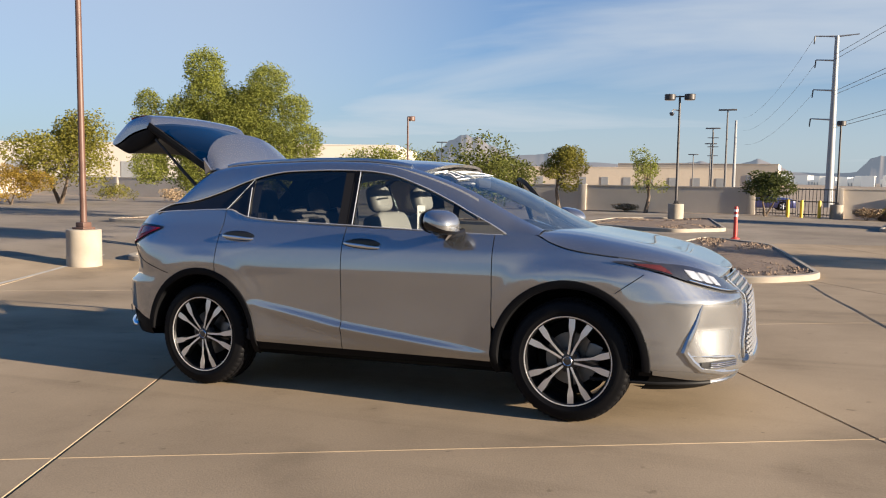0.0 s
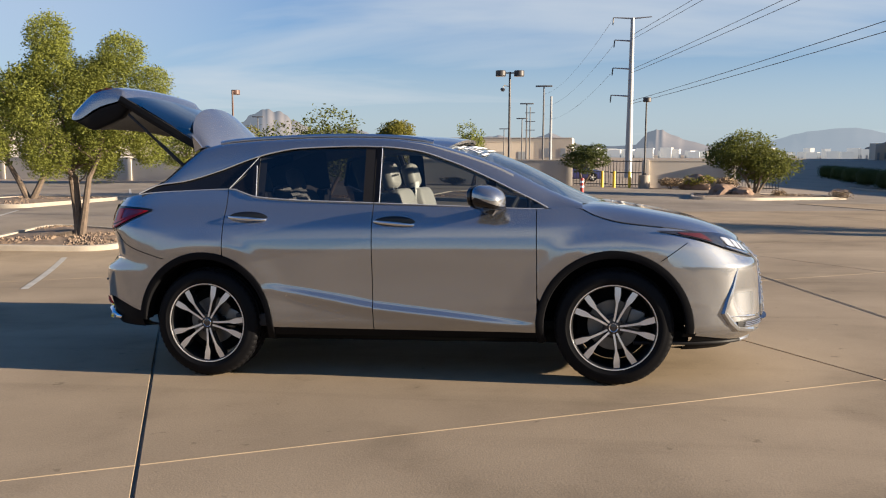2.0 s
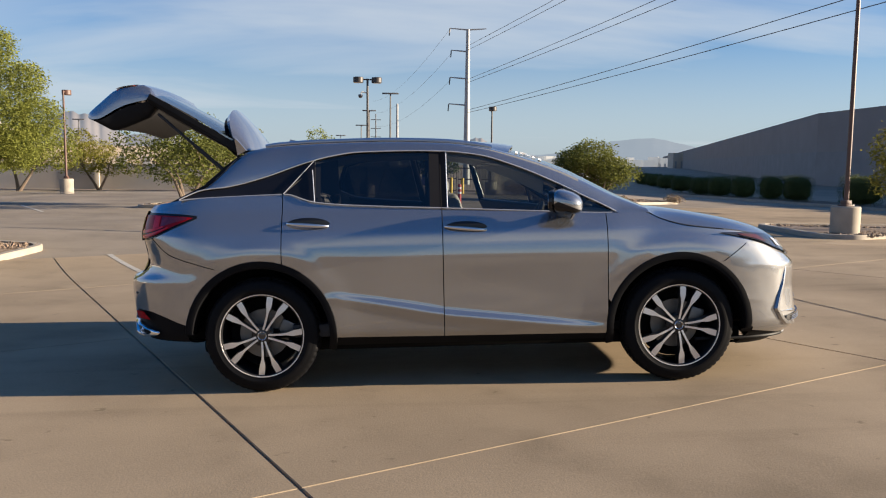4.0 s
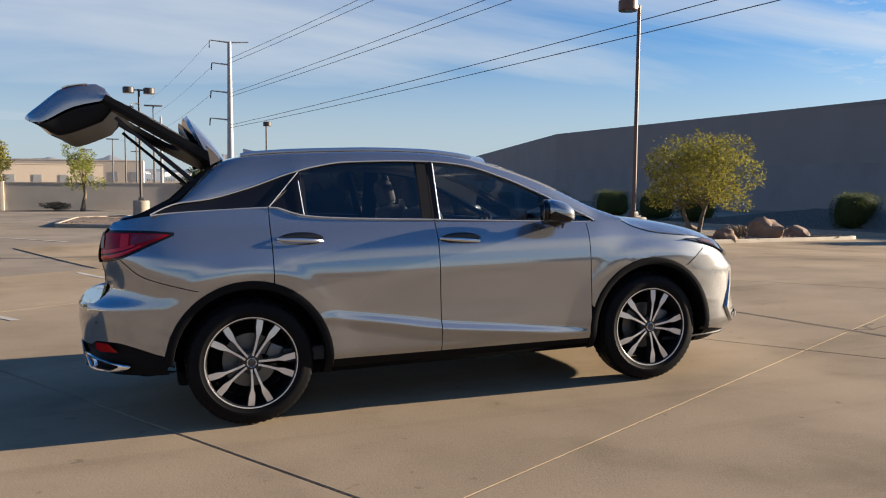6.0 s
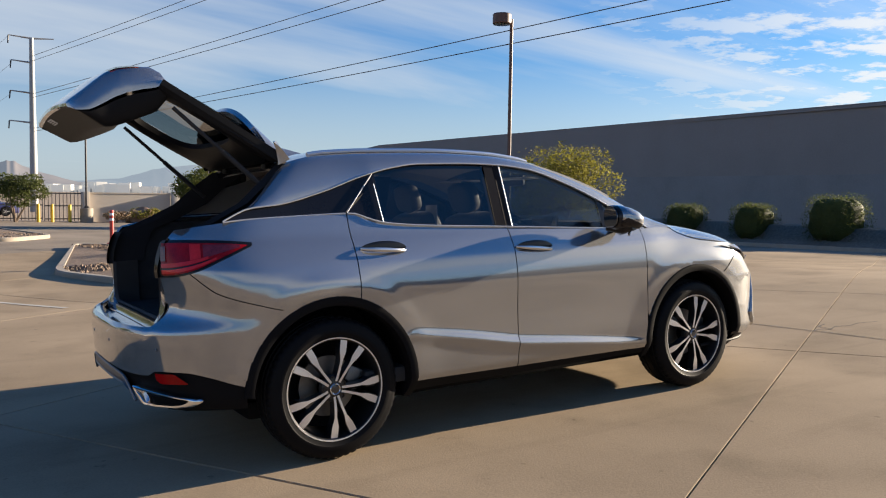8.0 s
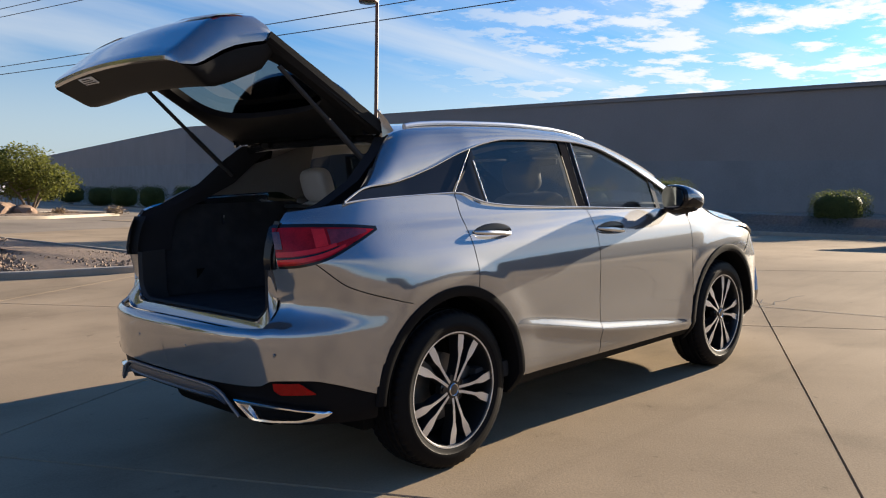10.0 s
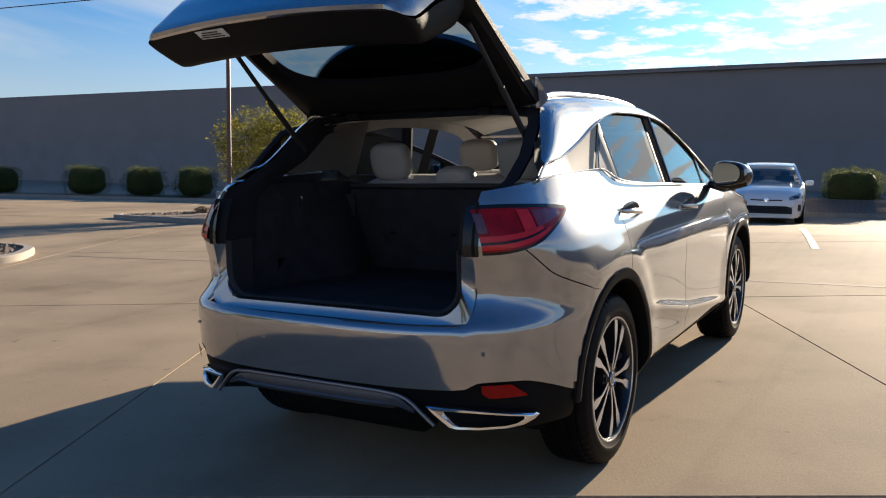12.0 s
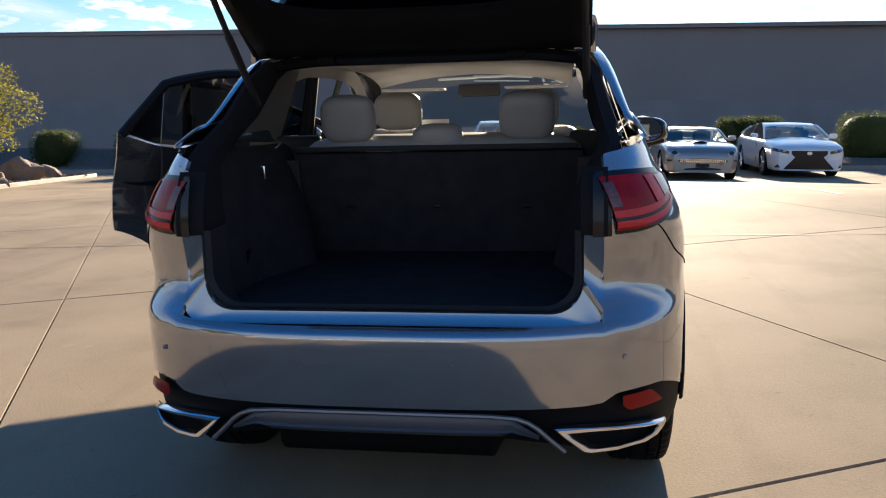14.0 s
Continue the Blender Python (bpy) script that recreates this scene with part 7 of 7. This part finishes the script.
def parked_car(name, m, label, paint, L, W, hood, shoulder, roof, axles, r, nose_w, tail_w, low=0.2, glass_top=0.70, side_tint=GLASS_DARK, group="parked cars"):
    """Front at x = 0, tail at x = -L. hood and shoulder give heights along x; roof is (x, height) from the screen's foot to the rear screen's foot."""
    t = thing(name, m, label, "car", group)
    hz, sz = curve(hood), curve(shoulder)
    xs = sorted({0.0, -0.006, -0.02, -0.05, -0.09, -L, -L + 0.01, -L + 0.04, -L + 0.09} | set(span(-L + 0.14, -0.14, int(L / 0.05))))
    ws = curve([(-L, tail_w), (-L + 0.12, (tail_w + 1) / 2 + 0.02), (-L + 0.6, 0.975), (-L + 1.3, 1.0), (-1.2, 1.0), (-0.6, 0.965), (-0.22, (nose_w + 1) / 2 + 0.01), (-0.05, nose_w), (0.0, nose_w - 0.06)])
    half = W / 2
    rows = []
    for x in xs:
        w = half * ws(x)
        zs, zc = sz(x), hz(x)
        prof = [(0.90, low), (0.955, low + 0.05), (0.985, 0.38), (0.992, 0.46), (1.0, 0.54), (0.998, 0.60), (0.992, zs - 0.16), (0.985, zs - 0.10), (0.965, zs - 0.045), (0.93, zs - 0.012), (0.86, zs + 0.012), (0.70, zs + (zc - zs) * 0.55), (0.45, zs + (zc - zs) * 0.86), (0.2, zs + (zc - zs) * 0.97), (0.0, zc)]
        left = [Vector((x, w * a, z)) for a, z in prof]
        rows.append([Vector((p.x, -p.y, p.z)) for p in left] + left[-2::-1])
    bm = bmesh.new()
    grid_v = add_grid(bm, rows)
    bm.faces.new(grid_v[0])
    bm.faces.new(grid_v[-1][::-1])
    arch = r + 0.045
    dead, edge = [], set()
    for f in bm.faces:
        c = f.calc_center_median()
        if abs(c.y) > half * 0.72 and c.z < 0.9 and any(math.hypot(c.x - ax, c.z - r) < arch for ax in axles):
            dead.append(f)
            edge.update(f.verts)
    keep = [v for v in edge if any(f not in dead for f in v.link_faces)]
    for v in keep:
        ax = min(axles, key=lambda a: abs(v.co.x - a))
        d = math.hypot(v.co.x - ax, v.co.z - r)
        if v.co.z > low + 0.02 and d > 0.05:
            v.co.x, v.co.z = ax + (v.co.x - ax) * arch / d, r + (v.co.z - r) * arch / d
    bmesh.ops.delete(bm, geom=dead, context="FACES")
    tree_bm = bm.copy()
    bmesh.ops.triangulate(tree_bm, faces=tree_bm.faces)
    skin = BVHTree.FromBMesh(tree_bm)
    tree_bm.free()
    part("body", bm, paint, t, smooth=40)
    part("underside", box((-L / 2, 0, low + 0.06), (L - 0.5, W * 0.72, 0.16), 0.03), UNDER, t)
    for ax in axles:
        for s in (-1, 1):
            part("wheel_well", grid([[Vector((ax + (arch + 0.01) * math.cos(radians(a)), s * y, r + (arch + 0.01) * math.sin(radians(a)))) for y in (half * 0.60, half * 0.965)] for a in span(-20, 200, 18)]), UNDER, t)
            road_wheel(t, ax, s * (half - 0.125), r, MACHINED)
    # glasshouse
    x_f, x_r = roof[0][0], roof[-1][0]
    rz = curve(roof)
    wid = lambda z, x: half * (0.90 - (0.90 - glass_top) * min(max((z - sz(x)) / 0.40, 0), 1.1))
    tops = [x for x, z in roof[1:-1]]
    a, b = tops[0], tops[-1]

    def row(x, z, bow):
        y = wid(z, x)
        return [Vector((x + bow * (1 - s * s), y * s, z + 0.02 * (1 - s * s))) for s in span(-1, 1, 13)]
    ws_p = part("windscreen", grid([row(x, rz(x), 0.10) for x in span(x_f, a, 9)]), GLASS_CLEAR, t)
    rs = part("rear_screen", grid([row(x, rz(x), -0.08) for x in span(b, x_r, 8)]), side_tint, t)
    roof_rows = []
    for i, x in enumerate(span(a, b, 14)):
        bow = 0.10 - 0.18 * i / 13
        roof_rows.append(row(x, rz(x) + 0.002, bow))
    part("roof", thicken(grid(roof_rows), 0.03), paint, t)
    for s in (-1, 1):
        for q0, q1 in ((x_f, a), (b, x_r)):
            part("pillar", tube([(x, s * (wid(rz(x), x) + 0.004), rz(x) + 0.006) for x in span(q0, q1, 8)], 0.032, 8), paint, t)
        xm = a + (b - a) * 0.56
        for q0, q1 in ((x_f - 0.12, xm + 0.03), (xm - 0.03, x_r + 0.25)):
            rws = []
            for x in span(q0, q1, 14):
                z0, z1 = sz(x) + 0.006, rz(x) - 0.012
                rws.append([Vector((x, s * (wid(z0 + (z1 - z0) * k, x) + 0.002), z0 + (z1 - z0) * k)) for k in span(0, 1, 4)])
            p = part("side_window", grid(rws), side_tint, t)
        part("door_gap", tube([(a + 0.45, s * (half * 0.992 + 0.001), z) for z in (0.32, 0.5, sz(a) - 0.1)], 0.004, 4), UNDER, t)
        mir = part("door_mirror", box((x_f - 0.32, s * (half + 0.07), sz(x_f) + 0.10), (0.11, 0.20, 0.13), 0.045), paint, t)
        part("mirror_pane", box((x_f - 0.378, s * (half + 0.07), sz(x_f) + 0.10), (0.004, 0.15, 0.09), 0.001), MIRROR, mir)
        part("seat", box((x_f - 1.15, s * 0.36, 0.85), (0.16, 0.46, 0.62), 0.06, None), TRIM_DARK, t)
        part("headrest", box((x_f - 1.2, s * 0.36, 1.20), (0.10, 0.24, 0.16), 0.045), TRIM_DARK, t)
    ws_p.visible_shadow = False
    part("dashboard", box((x_f - 0.45, 0, sz(x_f) - 0.05), (0.5, W * 0.72, 0.14), 0.04), TRIM_DARK, t)
    part("cabin_floor", box((-L * 0.52, 0, 0.45), (L * 0.5, W * 0.7, 0.3), 0.05), UNDER, t)

    def face(pname, ys, lo, hi, off, material, owner=None, n=14, nz=5, label2=""):
        """A sheet laid on the nose between two height curves of y."""
        rws = []
        for y in span(ys[0], ys[1], n):
            rr = []
            for k in span(0, 1, nz):
                z = lo(y) + (hi(y) - lo(y)) * k
                hit = skin.ray_cast(Vector((2.0, y, z)), Vector((-1, 0, 0)))[0]
                x = hit.x if hit is not None else -0.3
                rr.append(Vector((x + off, y * (1 + off * 0.2), z)))
            rws.append(rr)
        return part(pname, grid(rws), material, owner or t, label2)
    return t, face


def ell(c, w, h, top):
    return lambda y: c + (1 if top else -1) * h * math.sqrt(max(0.0, 1 - ((y - w[0]) / w[1]) ** 2))


flat = lambda z: (lambda y: z)
# white hatchback with a tall arched roof
px, py = 16.0, 1.12
hatch, face = parked_car("hatchback_car", pose(px, py, gz(px + 2, py), 0, 0.3, 187), "white hatchback with an arched roof parked on the lot", CAR_WHITE, 4.46, 1.745,
                         [(0, 0.62), (-0.06, 0.72), (-0.25, 0.83), (-0.6, 0.925), (-1.0, 0.99), (-1.6, 1.05), (-3.8, 1.12), (-4.3, 1.10), (-4.46, 1.0)],
                         [(0, 0.60), (-0.08, 0.68), (-0.3, 0.78), (-0.7, 0.88), (-1.1, 0.94), (-3.0, 0.98), (-4.46, 0.96)],
                         [(-0.78, 0.95), (-1.75, 1.41), (-2.3, 1.475), (-2.9, 1.455), (-3.6, 1.33), (-4.25, 1.06)], (-0.92, -3.62), 0.315, 0.80, 0.80, 0.18, 0.68)
for s in (-1, 1):
    lamp = face("headlamp", (s * 0.50, s * 0.80), lambda y: 0.60 + 0.22 * max(0, abs(y) - 0.55), lambda y: 0.67 + 0.42 * (abs(y) - 0.50), 0.006, CLEAR_LAMP, label2="clear swept headlamp")
    face("lamp_core", (s * 0.60, s * 0.72), lambda y: 0.645, lambda y: 0.70, 0.012, LAMP_DARK, lamp, 6, 3)
    face("fog_slot", (s * 0.70, s * 0.77), lambda y: 0.34, lambda y: 0.50, 0.006, TRIM_DARK, None, 5, 5)
    face("upper_slot", (s * 0.06, s * 0.36), lambda y: 0.568 + 0.03 * abs(y), lambda y: 0.60 + 0.03 * abs(y), 0.006, TRIM_DARK, None, 8, 3)
face("badge", (-0.055, 0.055), ell(0.60, (0, 0.056), 0.038, False), ell(0.60, (0, 0.056), 0.038, True), 0.010, CHROME, None, 12, 3, "plain oval metal badge")
face("lower_grille", (-0.58, 0.58), lambda y: 0.27 + 0.0 * y, lambda y: 0.455 - 0.35 * max(0, abs(y) - 0.45), 0.006, TRIM_DARK, None, 20, 5, "black slatted lower grille")
for z in (0.31, 0.35, 0.39, 0.43):
    face("grille_slat", (-0.50, 0.50), flat(z), flat(z + 0.012), 0.014, CLADDING, None, 16, 2)
face("chrome_strip", (-0.60, 0.60), flat(0.245), flat(0.268), 0.010, SATIN, None, 20, 2)

# pale silver roadster with an oval grille and a scooped hood
px, py = 15.5, -3.62
rdst, face = parked_car("roadster_car", pose(px, py, gz(px + 2, py), 0, 0.3, 180), "pale silver roadster with a removable hardtop parked on the lot", CAR_SILVER, 4.73, 1.83,
                        [(0, 0.66), (-0.06, 0.74), (-0.25, 0.82), (-0.8, 0.90), (-1.5, 0.95), (-2.2, 0.97), (-3.6, 0.97), (-4.4, 0.88), (-4.73, 0.76)],
                        [(0, 0.64), (-0.08, 0.72), (-0.3, 0.80), (-0.8, 0.86), (-1.5, 0.88), (-3.2, 0.87), (-4.4, 0.82), (-4.73, 0.72)],
                        [(-1.62, 0.93), (-2.25, 1.20), (-2.6, 1.245), (-3.0, 1.225), (-3.35, 1.14), (-3.75, 0.94)], (-0.92, -3.64), 0.335, 0.80, 0.74, 0.2, 0.70, GLASS_MID)
for s in (-1, 1):
    lamp = face("headlamp", (s * 0.52, s * 0.78), ell(0.665, (s * 0.65, 0.132), 0.085, False), ell(0.665, (s * 0.65, 0.132), 0.085, True), 0.008, CLEAR_LAMP, None, 18, 6, "round headlamp in a chrome ring")
    face("lamp_core", (s * 0.59, s * 0.71), ell(0.665, (s * 0.65, 0.062), 0.045, False), ell(0.665, (s * 0.65, 0.062), 0.045, True), 0.014, LAMP_DARK, lamp, 12, 4)
    face("fog_lamp", (s * 0.36, s * 0.48), ell(0.42, (s * 0.42, 0.062), 0.045, False), ell(0.42, (s * 0.42, 0.062), 0.045, True), 0.020, CLEAR_LAMP, None, 12, 4)
    face("amber_marker", (s * 0.70, s * 0.80), flat(0.47), flat(0.50), 0.008, AMBER, None, 6, 2)
gr = face("grille", (-0.56, 0.56), ell(0.475, (0, 0.57), 0.062, False), ell(0.475, (0, 0.57), 0.062, True), 0.006, TRIM_DARK, None, 30, 5, "oval chrome egg-crate grille")
for k in range(23):
    y = -0.506 + 0.046 * k
    h = 0.056 * math.sqrt(max(0.05, 1 - (y / 0.57) ** 2))
    face("grille_bar", (y - 0.010, y + 0.010), flat(0.475 - h), flat(0.475 + h), 0.016, CHROME, gr, 2, 4)
for z in (0.455, 0.495):
    face("grille_bar", (-0.5, 0.5), flat(z), flat(z + 0.010), 0.014, CHROME, gr, 24, 2)
face("lower_intake", (-0.42, 0.42), flat(0.26), lambda y: 0.335 - 0.10 * abs(y), 0.006, TRIM_DARK, None, 16, 3)
face("plate_bracket", (-0.15, 0.15), flat(0.33), flat(0.415), 0.024, TRIM_DARK, None, 6, 3, "plain dark plate bracket")
scoop = part("hood_scoop", grid([[Vector((-0.62 - 0.42 * k, 0.20 * s * (1 - 0.25 * k), 0.875 + 0.035 * k + 0.055 * (1 - abs(s) ** 2.5) * (1 - 0.7 * k))) for s in span(-1, 1, 13)] for k in span(0, 1, 7)]), CAR_SILVER, rdst)
part("scoop_mouth", grid([[Vector((-0.615, 0.185 * s, 0.868 + 0.058 * (1 - abs(s) ** 2.5) * k)) for s in span(-1, 1, 11)] for k in (0, 1)]), UNDER, scoop)
for s in (-1, 1):
    part("porthole", revolve([(0.085, 0.0), (0.085, 0.012), (0.065, 0.014), (0.001, 0.012)], Matrix.Translation((-3.05, s * 0.735, 1.03)) @ Matrix.Rotation(radians(-90 * s), 4, "X"), 20), CHROME, rdst, "round porthole window")

# white coupe with a black spindle grille
px, py = 16.75, -6.33
coupe, face = parked_car("coupe_car", pose(px, py, gz(px + 2, py), 0, 0.3, 180), "white coupe with a wide black grille parked on the lot", CAR_WHITE, 4.70, 1.84,
                         [(0, 0.68), (-0.06, 0.745), (-0.3, 0.83), (-0.8, 0.92), (-1.4, 0.985), (-2.2, 1.0), (-3.8, 1.06), (-4.4, 1.06), (-4.70, 0.95)],
                         [(0, 0.66), (-0.08, 0.72), (-0.3, 0.79), (-0.8, 0.87), (-1.4, 0.90), (-3.2, 0.95), (-4.2, 0.98), (-4.70, 0.90)],
                         [(-1.28, 0.955), (-2.1, 1.27), (-2.5, 1.335), (-3.0, 1.315), (-3.5, 1.23), (-4.2, 1.04)], (-0.93, -3.66), 0.34, 0.84, 0.84, 0.17, 0.69)
spin = curve([(0.20, 0.56), (0.30, 0.50), (0.42, 0.36), (0.50, 0.32), (0.58, 0.36), (0.66, 0.42)])
gr = face("grille", (-0.42, 0.42), lambda y: 0.20, lambda y: 0.655, 0.006, BLACK_GLOSS, None, 22, 8, "wide black spindle grille")
for s in (-1, 1):
    face("grille_wing", (s * 0.42, s * 0.58), lambda y: 0.20, lambda y: max(0.205, 0.40 - 1.1 * (abs(y) - 0.42)), 0.007, BLACK_GLOSS, gr, 8, 4)
    face("grille_side", (s * 0.335, s * 0.425), lambda y: 0.50 - 1.25 * (abs(y) - 0.335), lambda y: 0.50 + 0.9 * (abs(y) - 0.335), 0.012, CAR_WHITE, gr, 8, 4)
    lamp = face("headlamp", (s * 0.48, s * 0.84), lambda y: 0.575 + 0.20 * (abs(y) - 0.48), lambda y: 0.645 + 0.22 * (abs(y) - 0.48), 0.008, LAMP_DARK, None, 16, 4, "dark angular headlamp")
    for y in (0.60, 0.70):
        face("projector", (s * (y - 0.03), s * (y + 0.03)), flat(0.61 + 0.2 * (y - 0.5)), flat(0.655 + 0.2 * (y - 0.5)), 0.014, CLEAR_LAMP, lamp, 5, 3)
    face("daytime_strip", (s * 0.50, s * 0.72), lambda y: 0.555 + 0.10 * (abs(y) - 0.48), lambda y: 0.568 + 0.10 * (abs(y) - 0.48), 0.010, CHROME, lamp, 8, 2)
    face("corner_intake", (s * 0.68, s * 0.78), lambda y: 0.24, lambda y: 0.26 + 1.3 * max(0, 0.05 - abs(abs(y) - 0.73)), 0.007, TRIM_DARK, None, 9, 4)
for k in range(9):
    z = 0.235 + 0.047 * k
    face("grille_bar", (-spin(z) * 0.94, spin(z) * 0.94), flat(z), flat(z + 0.008), 0.014, TRIM_DARK, gr, 18, 2)
face("badge", (-0.06, 0.06), ell(0.595, (0, 0.062), 0.042, False), ell(0.595, (0, 0.062), 0.042, True), 0.018, SATIN, None, 12, 3, "plain oval metal badge")

# dark blue car beyond the gate
bx, by = 2.2, 58.0
blue, face = parked_car("saloon_car", pose(bx, by, gz(bx, by), 0, 0, 12), "dark blue saloon car parked beyond the gate", CAR_BLUE, 4.6, 1.80,
                        [(0, 0.66), (-0.3, 0.84), (-0.9, 0.93), (-1.6, 0.98), (-3.8, 1.02), (-4.6, 0.95)], [(0, 0.64), (-0.3, 0.80), (-0.9, 0.88), (-3.0, 0.93), (-4.6, 0.90)],
                        [(-1.15, 0.95), (-1.9, 1.36), (-2.4, 1.44), (-3.1, 1.40), (-3.9, 1.04)], (-0.9, -3.6), 0.32, 0.8, 0.8)
for s in (-1, 1):
    face("headlamp", (s * 0.5, s * 0.78), flat(0.60), flat(0.68), 0.008, CLEAR_LAMP, None, 8, 3)
